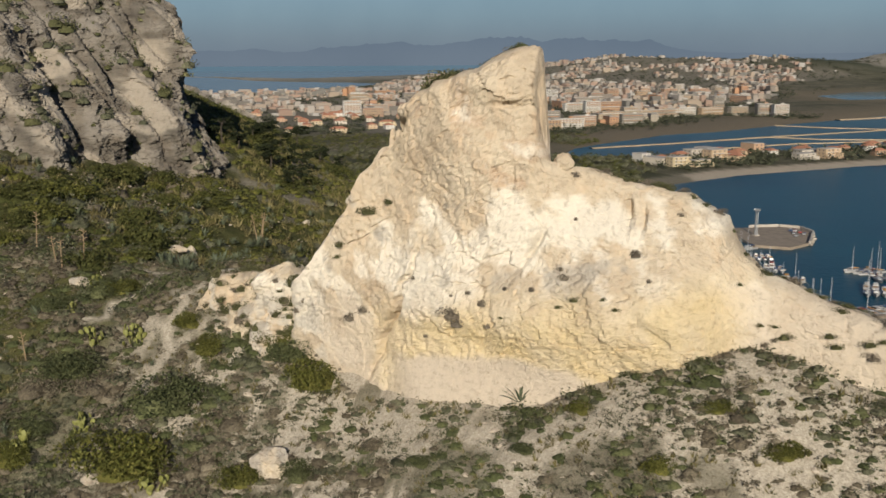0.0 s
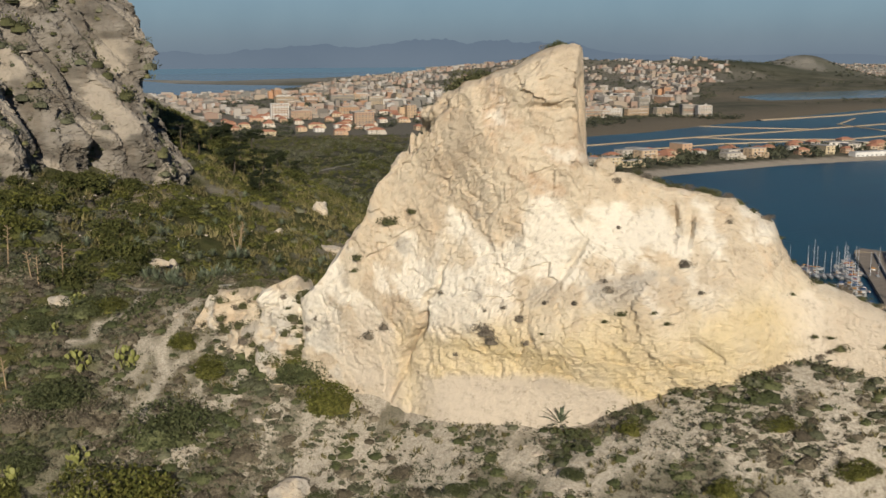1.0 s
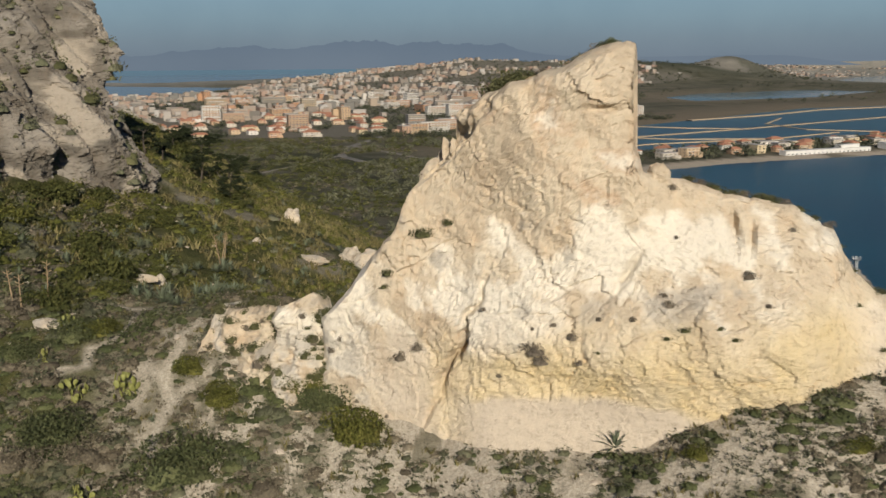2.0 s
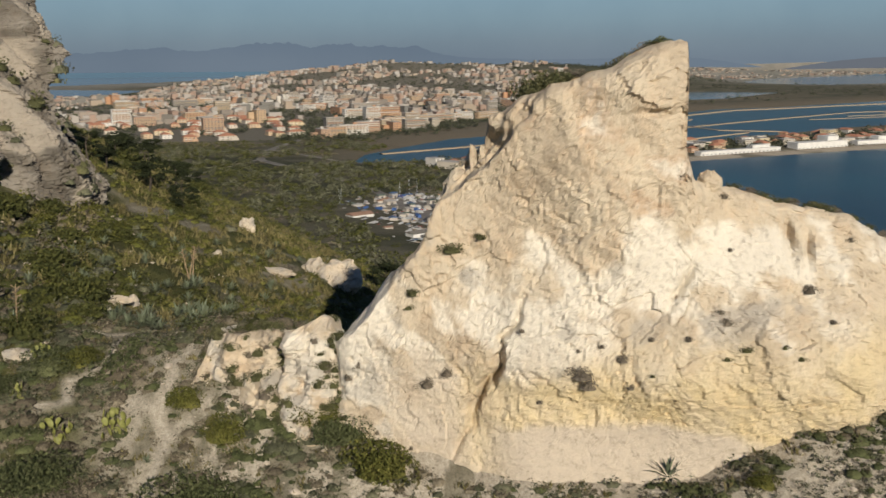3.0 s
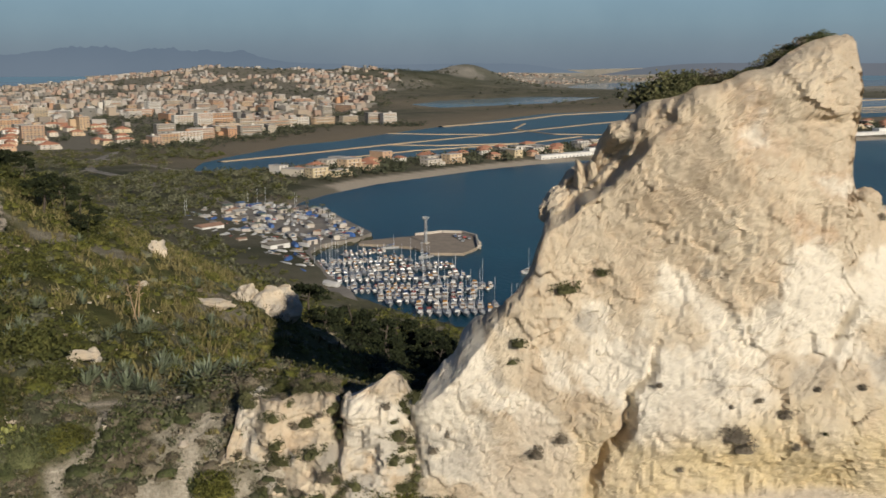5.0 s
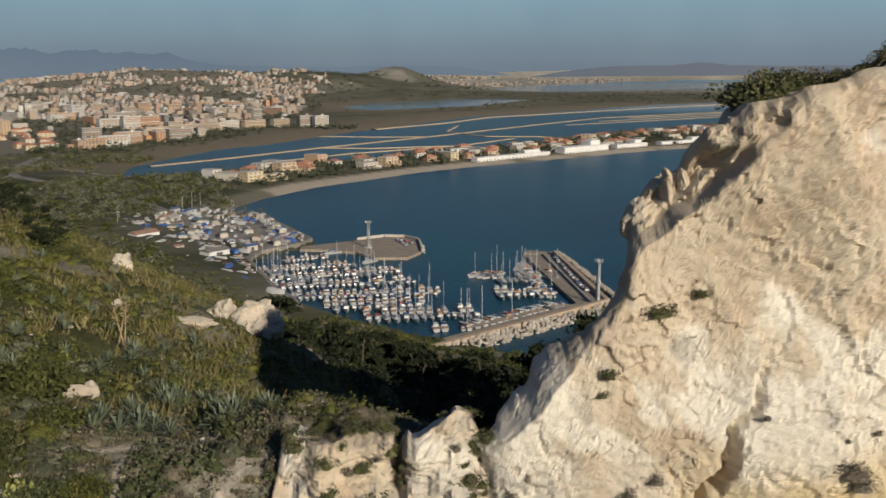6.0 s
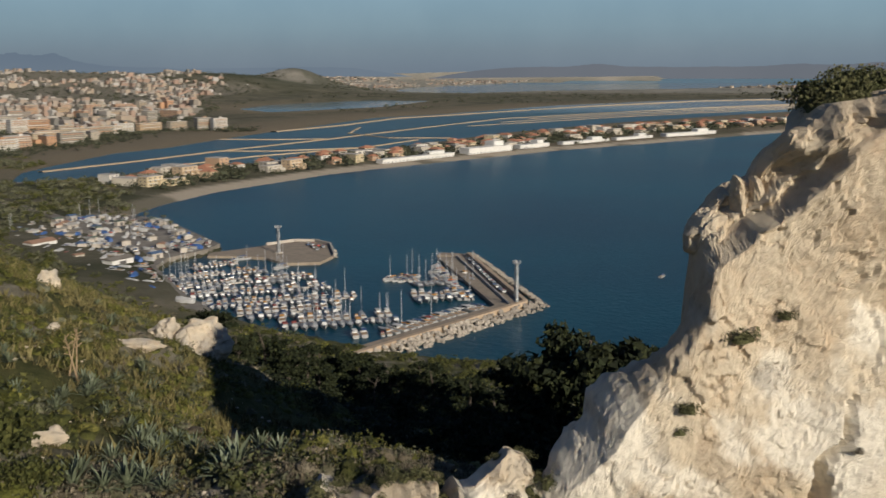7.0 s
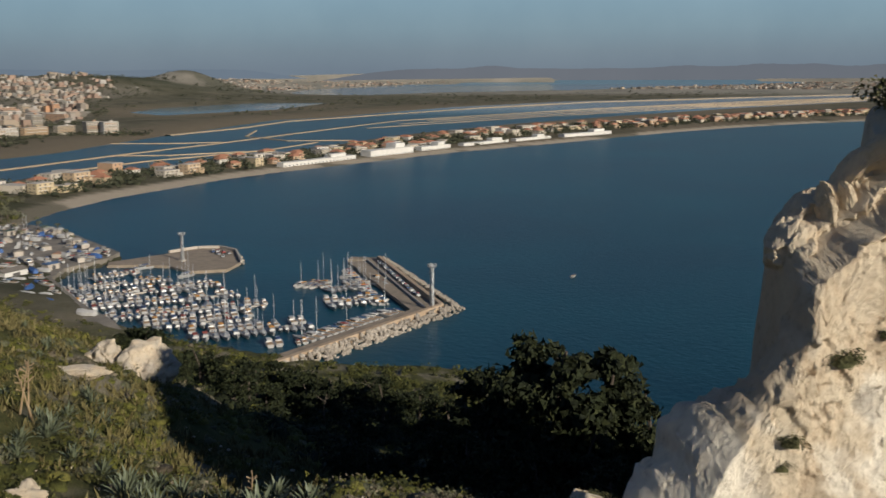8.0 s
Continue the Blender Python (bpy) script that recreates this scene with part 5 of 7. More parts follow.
# ---- plants ----
def leaf_material(name, dark, mid, light, scale=0.25):
    m, n, l, p = shader(name)
    geo = n.new("ShaderNodeNewGeometry")
    one = ramp(m, geo.outputs["Random Per Island"], [(0.0, dark), (0.55, mid), (1.0, light)])
    drift = ramp(m, noise_node(m, scale, 4, 0.6), [(0.3, (0.72, 0.70, 0.66)), (0.7, (1.15, 1.12, 1.05))])
    speck = noise_node(m, 5.0, 6, 0.75)
    fleck = ramp(m, speck, [(0.32, (0.55, 0.54, 0.52)), (0.5, (1.0, 1.0, 1.0)), (0.7, (1.4, 1.38, 1.32))])
    l.new(mix(m, 1.0, mix(m, 1.0, one, drift, "MULTIPLY"), fleck, "MULTIPLY"), p.inputs["Base Color"])
    relief(m, speck, 0.14, 1.0)
    p.inputs["Roughness"].default_value = 0.75
    p.inputs["Specular IOR Level"].default_value = 0.25
    return m


LEAF_GREEN = leaf_material("mastic_leaves", (0.037, 0.043, 0.011), (0.066, 0.072, 0.018), (0.104, 0.105, 0.031))
LEAF_BRIGHT = leaf_material("bright_shrub_leaves", (0.060, 0.066, 0.012), (0.106, 0.110, 0.022), (0.162, 0.154, 0.040))
LEAF_GREY = leaf_material("grey_scrub_leaves", (0.062, 0.066, 0.040), (0.109, 0.113, 0.069), (0.166, 0.164, 0.108))
LEAF_SLOPE = leaf_material("green_cushion_leaves", (0.049, 0.060, 0.024), (0.084, 0.097, 0.039), (0.130, 0.139, 0.064))
LEAF_DRY = leaf_material("dry_scrub_twigs", (0.094, 0.078, 0.055), (0.160, 0.136, 0.098), (0.242, 0.211, 0.156))
LEAF_TOWN = leaf_material("dull_town_trees", (0.032, 0.038, 0.022), (0.059, 0.065, 0.040), (0.095, 0.097, 0.063), 0.02)
# pine and hollow leaves, coloured darker to deepen the hollow's shade
LEAF_SHADED = leaf_material("pine_needles", (0.010, 0.014, 0.005), (0.020, 0.028, 0.010), (0.041, 0.048, 0.017))
GRASS_DRY = leaf_material("dry_grass", (0.105, 0.089, 0.036), (0.160, 0.140, 0.058), (0.230, 0.200, 0.095))
BARK = plain("grey_brown_bark", (0.045, 0.035, 0.026), (0.085, 0.066, 0.050), 3.0, 0.95, depth=0.03)
AGAVE_LEAF = plain("blue_green_agave_leaf", (0.080, 0.096, 0.056), (0.15, 0.170, 0.102), 2.0, 0.6)
LEAF_TWIG = leaf_material("bare_grey_twigs", (0.112, 0.093, 0.071), (0.186, 0.158, 0.124), (0.260, 0.223, 0.177))
LEAF_OLIVE = leaf_material("olive_cliff_leaves", (0.059, 0.062, 0.026), (0.105, 0.107, 0.047), (0.161, 0.155, 0.077))
STALK = plain("dry_agave_stalk", (0.20, 0.135, 0.075), (0.33, 0.24, 0.14), 2.0, 0.9)
PAD = plain("prickly_pear_pad", (0.14, 0.15, 0.035), (0.25, 0.24, 0.065), 2.0, 0.65)


def leaf_cloud(n, seed, leaf=0.16, lumps=5, flat=0.75, hollow=0.55):
    """Leaf cards of a lumpy bush of radius one that sits on the ground: corners, n x 4 x 3."""
    r = np.random.default_rng(seed)
    c = r.normal(size=(lumps, 3)) * (0.42, 0.42, 0.22) + (0, 0, 0.42)
    rad = r.uniform(0.38, 0.62, lumps)
    pick = r.integers(0, lumps, n)
    d = r.normal(size=(n, 3))
    d /= np.linalg.norm(d, axis=1, keepdims=True)
    d[:, 2] = np.abs(d[:, 2]) * np.where(r.random(n) < 0.8, 1, -0.4)
    at = c[pick] + d * rad[pick, None] * (hollow + (1 - hollow) * r.random((n, 1)) ** 0.5) * (1 + 0.25 * r.random((n, 1)))
    at[:, 2] = np.maximum(at[:, 2] * flat, 0.03)
    nrm = d + 0.9 * r.normal(size=(n, 3))
    nrm /= np.linalg.norm(nrm, axis=1, keepdims=True)
    a = np.cross(nrm, r.normal(size=(n, 3)))
    a /= np.linalg.norm(a, axis=1, keepdims=True)
    b = np.cross(nrm, a)
    s = leaf * r.uniform(0.6, 1.4, (n, 1))
    a, b = a * s, b * s * 0.6
    return np.stack([at - a, at + a, at + b * 1.7], 1)


def dome(fine=2):
    bm = bmesh.new()
    bmesh.ops.create_icosphere(bm, subdivisions=fine, radius=1.0)
    bmesh.ops.delete(bm, geom=[v for v in bm.verts if v.co.z < -0.15], context="VERTS")
    bm.verts.index_update()
    v, f = np.array([w.co for w in bm.verts]), np.array([[w.index for w in q.verts] for q in bm.faces])
    bm.free()
    return v, f


DOME, DOME_FACES = dome()
DOME_LOW, DOME_LOW_FACES = dome(1)


def heart(seed, size=0.86, flat=0.75):
    """The dense inside of a bush: a lumpy mound."""
    k = size * (0.80 + 0.30 * fbm(DOME * 1.7 + seed * 3.1, 3, seed) + 0.10 * vnoise(DOME * 5.0 + seed, seed + 9))
    return DOME * k[:, None] * (1, 1, flat)


def bush_proto(leaves, seed, leaf):
    return leaf_cloud(leaves, seed, leaf, 6, 0.78, 0.75), heart(seed), DOME_FACES


def far_bush(leaves, seed, leaf):
    """A bush with a coarse heart, for places far off."""
    k = 0.80 * (0.80 + 0.30 * fbm(DOME_LOW * 1.7 + seed * 3.1, 3, seed))
    return leaf_cloud(leaves, seed, leaf, 6, 0.78, 0.75), DOME_LOW * k[:, None] * (1, 1, 0.75), DOME_LOW_FACES


def tuft(leaves, seed, leaf):
    """A see-through cushion of twigs with no dense heart."""
    return leaf_cloud(leaves, seed, leaf, 4, 0.6, 0.2)


def grass_cloud(n, seed):
    r = np.random.default_rng(seed)
    at = r.normal(size=(n, 3)) * (0.35, 0.35, 0)
    tip = at + np.stack([r.normal(size=n) * 0.3, r.normal(size=n) * 0.3, r.uniform(0.4, 1.0, n)], -1)
    side = np.stack([r.normal(size=n), r.normal(size=n), 0 * at[:, 0]], -1) * 0.07
    return np.stack([at - side, at + side, tip], 1)


def cards_mesh(name, corners, material):
    v = corners.reshape(-1, 3)
    return mesh_of(name, v, np.arange(len(v)).reshape(-1, 3), [material])


def scatter(name, x, y, z, size, protos, material, label, tall=1.0):
    """Many plants as one object; a proto is leaf cards alone, or leaf cards and a heart."""
    r = np.random.default_rng(len(x) + 3)
    verts, faces, count = [], [], 0
    which = r.integers(0, len(protos), len(x))
    turn = r.uniform(0, 2 * math.pi, len(x))
    for k, proto in enumerate(protos):
        sel = which == k
        if not sel.any():
            continue
        cards, mound, mound_faces = proto if isinstance(proto, tuple) else (proto, None, None)
        c, s, g = np.cos(turn[sel])[:, None], np.sin(turn[sel])[:, None], size[sel][:, None]
        jobs = [(cards.reshape(-1, 3), np.arange(cards.shape[0] * 3).reshape(-1, 3))]
        if mound is not None:
            jobs.append((mound, mound_faces))
        for p, f in jobs:
            px = (p[:, 0] * c - p[:, 1] * s) * g + x[sel][:, None]
            py = (p[:, 0] * s + p[:, 1] * c) * g + y[sel][:, None]
            pz = p[:, 2] * g * tall + z[sel][:, None]
            n = int(sel.sum())
            verts.append(np.stack([px, py, pz], -1).reshape(-1, 3))
            faces.append((f[None] + (count + len(p) * np.arange(n))[:, None, None]).reshape(-1, 3))
            count += n * len(p)
    ob = new(name, mesh_of(name, np.concatenate(verts), np.concatenate(faces), [material], True))
    return tagged(ob, label, "plants", kind="stuff")


def wall_uv(x, y):
    return 0.898 * x - 0.439 * y + 33, 0.439 * x + 0.898 * y


def on_rock(x, y):
    u, s = wall_uv(x, y)
    fin = (u > -30.5) & (u < 50) & (s > np.interp(u, [-31, -20, -8, 8, 14, 22, 30, 50], [76, 73.5, 71.5, 71.5, 74, 77.6, 78.2, 79])) & (s < 80)
    p, q = 0.643 * x + 0.766 * y, -0.766 * x + 0.643 * y
    crag = (p < np.where(q > 144, 107, 100)) & (q > 130.5) & (p > 30) & (q < 175)
    return fin, crag


def spread(n, x0, x1, y0, y1, seed):
    r = np.random.default_rng(seed)
    return r.uniform(x0, x1, n), r.uniform(y0, y1, n)


BUSH_A = [bush_proto(46, 200 + i, 0.15) for i in range(6)]
BUSH_B = [bush_proto(44, 220 + i, 0.13) for i in range(6)]
BUSH_C = [far_bush(18, 240 + i, 0.22) for i in range(5)]
BUSH_D = [far_bush(40, 250 + i, 0.2) for i in range(5)]
TUFTS = [tuft(26, 270 + i, 0.2) for i in range(6)]
GRASS = [grass_cloud(14, 260 + i) for i in range(5)]


def plant_foreground():
    x, y = spread(23000, -64, 56, 57, 110, 301)
    fin, crag = on_rock(x, y)
    u, s = wall_uv(x, y)
    clump = veg_noise(x, y, 3.4, 310) + 0.6 * veg_noise(x, y, 1.3, 311)
    keep = ~fin & ~crag & (s < 88) & (clump > np.where(u > -22, -0.34, -0.45)) & ~((u > -30) & (s > np.where(u > 17, 78, 76)) & (u < 48)) & (trail(x, y) > 0.7)
    x, y, c = x[keep], y[keep], clump[keep]
    r = np.random.default_rng(5)
    kind = r.random(len(x)) + 0.45 * veg_noise(x, y, 6.0, 312)
    size = (0.20 + 0.62 * r.random(len(x)) ** 2) * (1 + 0.6 * np.clip(c, 0, 1)) * np.where(wall_uv(x, y)[0] > -18, 0.95, 1.2)
    z = height(x, y) - 0.08
    for name, sel, mat, label in (("dry_scrub", kind < 0.36, LEAF_DRY, "low brown dry scrub on the sandy slope"), ("grey_scrub", (kind >= 0.36) & (kind < 0.66), LEAF_GREY, "low grey-green scrub on the sandy slope"),
                                  ("green_scrub", kind >= 0.66, LEAF_SLOPE, "low dark green scrub on the sandy slope")):
        scatter(name, x[sel], y[sel], z[sel], size[sel], BUSH_A, mat, label, 0.8)
    x, y = spread(26000, -62, 54, 58, 108, 303)
    fin, crag = on_rock(x, y)
    keep = ~fin & ~crag & (wall_uv(x, y)[1] < 88) & (veg_noise(x, y, 2.6, 316) + 0.5 * veg_noise(x, y, 9.0, 319) > -0.35) & (trail(x, y) > 0.6)
    x, y = x[keep], y[keep]
    kind, size = r.random(len(x)) + 0.4 * veg_noise(x, y, 7.0, 314), r.uniform(0.22, 0.55, len(x))
    z = height(x, y) - 0.03
    for name, sel, mat, label in (("brown_tufts", kind < 0.62, LEAF_DRY, "low brown twiggy cushions between the shrubs"), ("grey_tufts", kind >= 0.62, LEAF_GREY, "low grey-green cushions between the shrubs")):
        scatter(name, x[sel], y[sel], z[sel], size[sel], TUFTS, mat, label, 0.9)
    x, y = spread(9000, -75, 62, 52, 118, 302)
    fin, crag = on_rock(x, y)
    keep = ~fin & ~crag & (veg_noise(x, y, 5.0, 315) > -0.3) & (trail(x, y) > 0.6)
    x, y = x[keep], y[keep]
    scatter("dry_grass", x, y, height(x, y) - 0.05, np.random.default_rng(6).uniform(0.35, 0.8, len(x)), GRASS, GRASS_DRY, "thin dry grass between the shrubs", 0.8)


plant_foreground()


def plant_lower_slope():
    x, y = spread(2200, -130, 110, -60, 54, 317)
    keep = (wet(x, y) < -6) & (veg_noise(x, y, 7.0, 318) > -0.4)
    x, y = x[keep], y[keep]
    scatter("lower_slope_scrub", x, y, height(x, y) - 0.1, np.random.default_rng(18).uniform(0.5, 1.3, len(x)), BUSH_C, LEAF_GREY, "grey-green scrub on the slope towards the sea", 0.8)


plant_lower_slope()


def plant_hillside():
    r = np.random.default_rng(9)
    x, y = spread(13500, -85, 40, 96, 260, 321)
    fin, crag = on_rock(x, y)
    u, s = wall_uv(x, y)
    keep = ~fin & ~crag & (s > 80) & (veg_noise(x, y, 7.0, 322) + 0.35 * veg_noise(x, y, 2.5, 323) > -0.33) & (np.abs(x + 25) < 20 + 0.55 * (y - 60))
    keep &= ~((y < 108) & (np.abs(x + 32) < 6) & (r.random(len(x)) < 0.6))
    keep &= trail(x, y) > 0.9
    x, y = x[keep], y[keep]
    kind = r.random(len(x)) + 0.35 * veg_noise(x, y, 14.0, 324)
    kind = np.where((kind < 0.6) & (r.random(len(x)) < 0.65 * step(118, 150, y)), 0.7, kind)
    size = r.uniform(0.4, 1.1, len(x)) * (1 + 0.5 * np.clip(veg_noise(x, y, 9, 325), 0, 1)) * (1 + 1.0 * bump(x, y, -50, 124, 18, 22))
    z = height(x, y) - 0.1
    for name, sel, mat, label in (("hillside_green_scrub", kind < 0.60, LEAF_GREEN, "dense dark green maquis on the hillside"), ("hillside_bright_scrub", (kind >= 0.60) & (kind < 0.80), LEAF_BRIGHT, "fresh green shrubs on the hillside"),
                                  ("hillside_grey_scrub", (kind >= 0.80) & (kind < 1.0), LEAF_GREY, "grey-green low shrubs on the hillside"), ("hillside_dry_scrub", kind >= 1.0, LEAF_DRY, "brown dry shrubs on the hillside")):
        scatter(name, x[sel], y[sel], z[sel], size[sel], BUSH_B, mat, label, 0.9)
    x, y = spread(4200, 0, 72, 100, 215, 328)
    keep = (wall_uv(x, y)[1] > 92) & (x > 2 + 0.1 * (y - 120)) & (veg_noise(x, y, 6.0, 329) > -0.45)
    x, y = x[keep], y[keep]
    # scrub takes the darkened leaf colour, adding to the hollow's shade
    scatter("hollow_scrub", x, y, height(x, y) - 0.1, r.uniform(0.8, 2.0, len(x)), BUSH_B, LEAF_SHADED, "dense dark scrub in the shaded hollow", 1.0)
    x, y = spread(3600, 30, 190, 118, 370, 330)
    keep = (wet(x, y) < -4) & (wall_uv(x, y)[1] > 105) & (veg_noise(x, y, 12.0, 320) > -0.5)
    x, y = x[keep], y[keep]
    scatter("shore_woods", x, y, height(x, y) - 0.4, r.uniform(1.2, 2.7, len(x)), BUSH_D, LEAF_GREEN, "dense green pines and mastic on the steep shore", 1.0)
    x, y = spread(420, -80, -38, 236, 292, 361)
    scatter("ridge_scrub", x, y, np.maximum(height(x, y, False), 88.5 - 0.42 * (x + 61)) - 0.5, r.uniform(0.9, 2.2, len(x)), BUSH_D, LEAF_GREEN, "green scrub over the rocky far ridge", 0.8)
    x, y = spread(5500, -80, 10, 104, 240, 326)
    fin, crag = on_rock(x, y)
    keep = ~fin & ~crag & (wall_uv(x, y)[1] > 84) & (veg_noise(x, y, 8.0, 327) > -0.2) & (np.abs(x + 25) < 18 + 0.5 * (y - 60)) & (trail(x, y) > 0.6)
    x, y = x[keep], y[keep]
    scatter("hillside_grass", x, y, height(x, y) - 0.05, np.random.default_rng(16).uniform(0.7, 1.5, len(x)), GRASS, GRASS_DRY, "tall dry grass between the hillside shrubs", 0.9)


plant_hillside()


def plant_far():
    r = np.random.default_rng(12)
    # slopes and plain down to the town
    x, y = spread(17000, -330, 190, 250, 1330, 331)
    keep = (wet(x, y) < -12) & (inside(x, y, YARD) < -3) & (veg_noise(x, y, 60.0, 332) + 0.4 * veg_noise(x, y, 18.0, 333) > np.interp(y, [250, 600, 700, 1330], [-0.6, -0.5, -0.3, -0.15])) & (np.abs(np.arctan2(x + 25, y - 32) - 0.0) < 0.42)
    x, y = x[keep], y[keep]
    kind = r.random(len(x)) + 0.3 * veg_noise(x, y, 70, 334)
    kind = np.where((kind < 0.6) & (r.random(len(x)) < 0.7 * step(560, 420, y)), 0.7, kind)
    size = r.uniform(1.2, 2.8, len(x)) * np.where(y > 480, 1.2, 0.85)
    z = height(x, y, False) - 0.2
    for name, sel, mat, label in (("valley_green_scrub", kind < 0.6, LEAF_GREEN, "dark green thickets on the lower slopes"), ("valley_bright_scrub", (kind >= 0.6) & (kind < 0.8), LEAF_BRIGHT, "lighter green thickets on the plain"),
                                  ("valley_dry_scrub", kind >= 0.8, LEAF_DRY, "brown scrub on the plain")):
        scatter(name, x[sel], y[sel], z[sel], size[sel], BUSH_C, mat, label, 0.8)
    # the slope that falls to the basin
    x, y = spread(2300, 5, 118, 190, 475, 337)
    keep = (wet(x, y) < -5) & (inside(x, y, YARD) < -3) & (veg_noise(x, y, 25, 338) > -0.55)
    x, y = x[keep], y[keep]
    for name, sel, mat, label in (("basin_slope_scrub", np.arange(len(x)) % 2 > 0, LEAF_BRIGHT, "fresh green scrub on the slope over the basin"), ("basin_slope_thicket", np.arange(len(x)) % 2 == 0, LEAF_GREEN, "dark thickets on the slope over the basin")):
        scatter(name, x[sel], y[sel], height(x[sel], y[sel], False) - 0.2, r.uniform(1.1, 2.6, int(sel.sum())), BUSH_C, mat, label, 0.85)
    # taller trees round the boatyard and on the plain behind the beach
    x, y = spread(2600, -120, 190, 440, 1290, 335)
    nearyard = np.exp(-((x - 95) / 70) ** 2 - ((y - 850) / 190) ** 2)
    keep = (wet(x, y) < -14) & (inside(x, y, YARD) < 12) & (veg_noise(x, y, 45, 336) + 0.9 * nearyard > np.where(inside(x, y, YARD) > -2, 0.95, 0.12))
    x, y = x[keep], y[keep]
    for name, sel, mat, label in (("plain_trees", np.arange(len(x)) % 3 > 0, LEAF_GREY, "grey-green trees on the coastal plain"), ("plain_dark_trees", np.arange(len(x)) % 3 == 0, LEAF_GREEN, "dark green trees on the coastal plain")):
        scatter(name, x[sel], y[sel], height(x[sel], y[sel], False) - 0.3, r.uniform(2.6, 5.2, int(sel.sum())), BUSH_D, mat, label, 1.25)
    # garden trees of the spit, the town and its parks
    t = r.random(2600) ** 1.1 * srun[-1]
    cx, cy = np.interp(t, srun, spit[:, 0]), np.interp(t, srun, spit[:, 1])
    x, y = cx + r.normal(size=2600) * 32, cy + r.normal(size=2600) * 34
    keep = wet(x, y) < -34
    x2, y2 = r.uniform(-0.3, 0.42, 9500), 1330 + 3100 * r.random(9500) ** 1.5
    x2 = x2 * y2
    keep2 = (inside(x2, y2, TOWN) > -30) & (wet(x2, y2) < -15) & ((veg_noise(x2, y2, 200, 77) + 0.5 * veg_noise(x2, y2, 70, 78) < 0.05) | (veg_noise(x2, y2, 90, 340) > 0.45))
    x3, y3 = r.uniform(1200, 2150, 1500), r.uniform(3700, 4700, 1500)
    keep3 = (wet(x3, y3) < -10) & (veg_noise(x3, y3, 160, 341) > -0.2)
    x4, y4 = r.uniform(600, 3600, 1500), r.uniform(2100, 3700, 1500)
    keep4 = (wet(x4, y4) < -25) & (veg_noise(x4, y4, 260, 342) > 0.0)
    edge = np.array([(a, b) for a, b, _, _ in sites], float)[r.integers(0, len(sites), 420)]
    x5, y5 = edge[:, 0] + 22 + r.normal(size=420) * 26, edge[:, 1] - 38 + r.normal(size=420) * 14
    keep5 = wet(x5, y5) < -20
    x, y = np.concatenate([x[keep], x2[keep2], x3[keep3], x4[keep4], x5[keep5]]), np.concatenate([y[keep], y2[keep2], y3[keep3], y4[keep4], y5[keep5]])
    px, py, pz, k = drawn_in(x, y, np.maximum(height(x, y, False), 0.5))
    size = (3.2 + 6.5 * r.random(len(x)) ** 2) * k
    scatter("town_trees", px, py, pz - 0.3, size, BUSH_C, LEAF_TOWN, "dark green trees between the houses of the town", 1.0)


plant_far()

# ---- shrubs that stand out, each a thing ----
def dense_bush(name, n, seed, leaf, material):
    cards = leaf_cloud(int(n * 0.62), seed, leaf, 9, 0.8, 0.72).reshape(-1, 3)
    mound = heart(seed, 0.80, 0.8)
    return mesh_of(name, np.concatenate([cards, mound]), np.concatenate([np.arange(len(cards)).reshape(-1, 3), DOME_FACES + len(cards)]), [material], True)


def shrub(n, seed, material, label, leaf=0.10, group="large shrubs"):
    base = tagged(new("shrub"), label, "shrub", group)
    r = random.Random(seed)
    part("foliage", dense_bush("foliage", n, seed, leaf, material), base)
    for i in range(1):
        a = r.uniform(0, 360)
        part("stem", cylinder("stem", 0.03, 0.015, 0.5, 5, BARK), base, m=pose(0.1 * math.cos(a), 0.1 * math.sin(a), -0.08, r.uniform(-35, 35), r.uniform(-35, 35), 0))
    return base


def ground_at(x, y):
    x, y = np.array([float(x)]), np.array([float(y)])
    return float((hill_part(x, y) + 0.5 * fbm(np.stack([x / 7, y / 7, 0 * x], -1), 4, 2) + 0.12 * fbm(np.stack([x / 1.3, y / 1.3, 0 * x], -1), 2, 4))[0])


def plant(proto, x, y, size, tall=1.0, z=None, turn=None):
    z = ground_at(x, y) - 0.1 if z is None else z
    m = Matrix.LocRotScale((x, y, z), Euler((0, 0, (x * 7.3 + y * 3.1) % 6.28 if turn is None else turn)), (size, size, size * tall))
    if proto.name not in USED:
        USED.add(proto.name)
        proto.matrix_basis = m
        return proto
    ob = copy_thing(proto, Matrix())
    ob.matrix_basis = m
    return ob


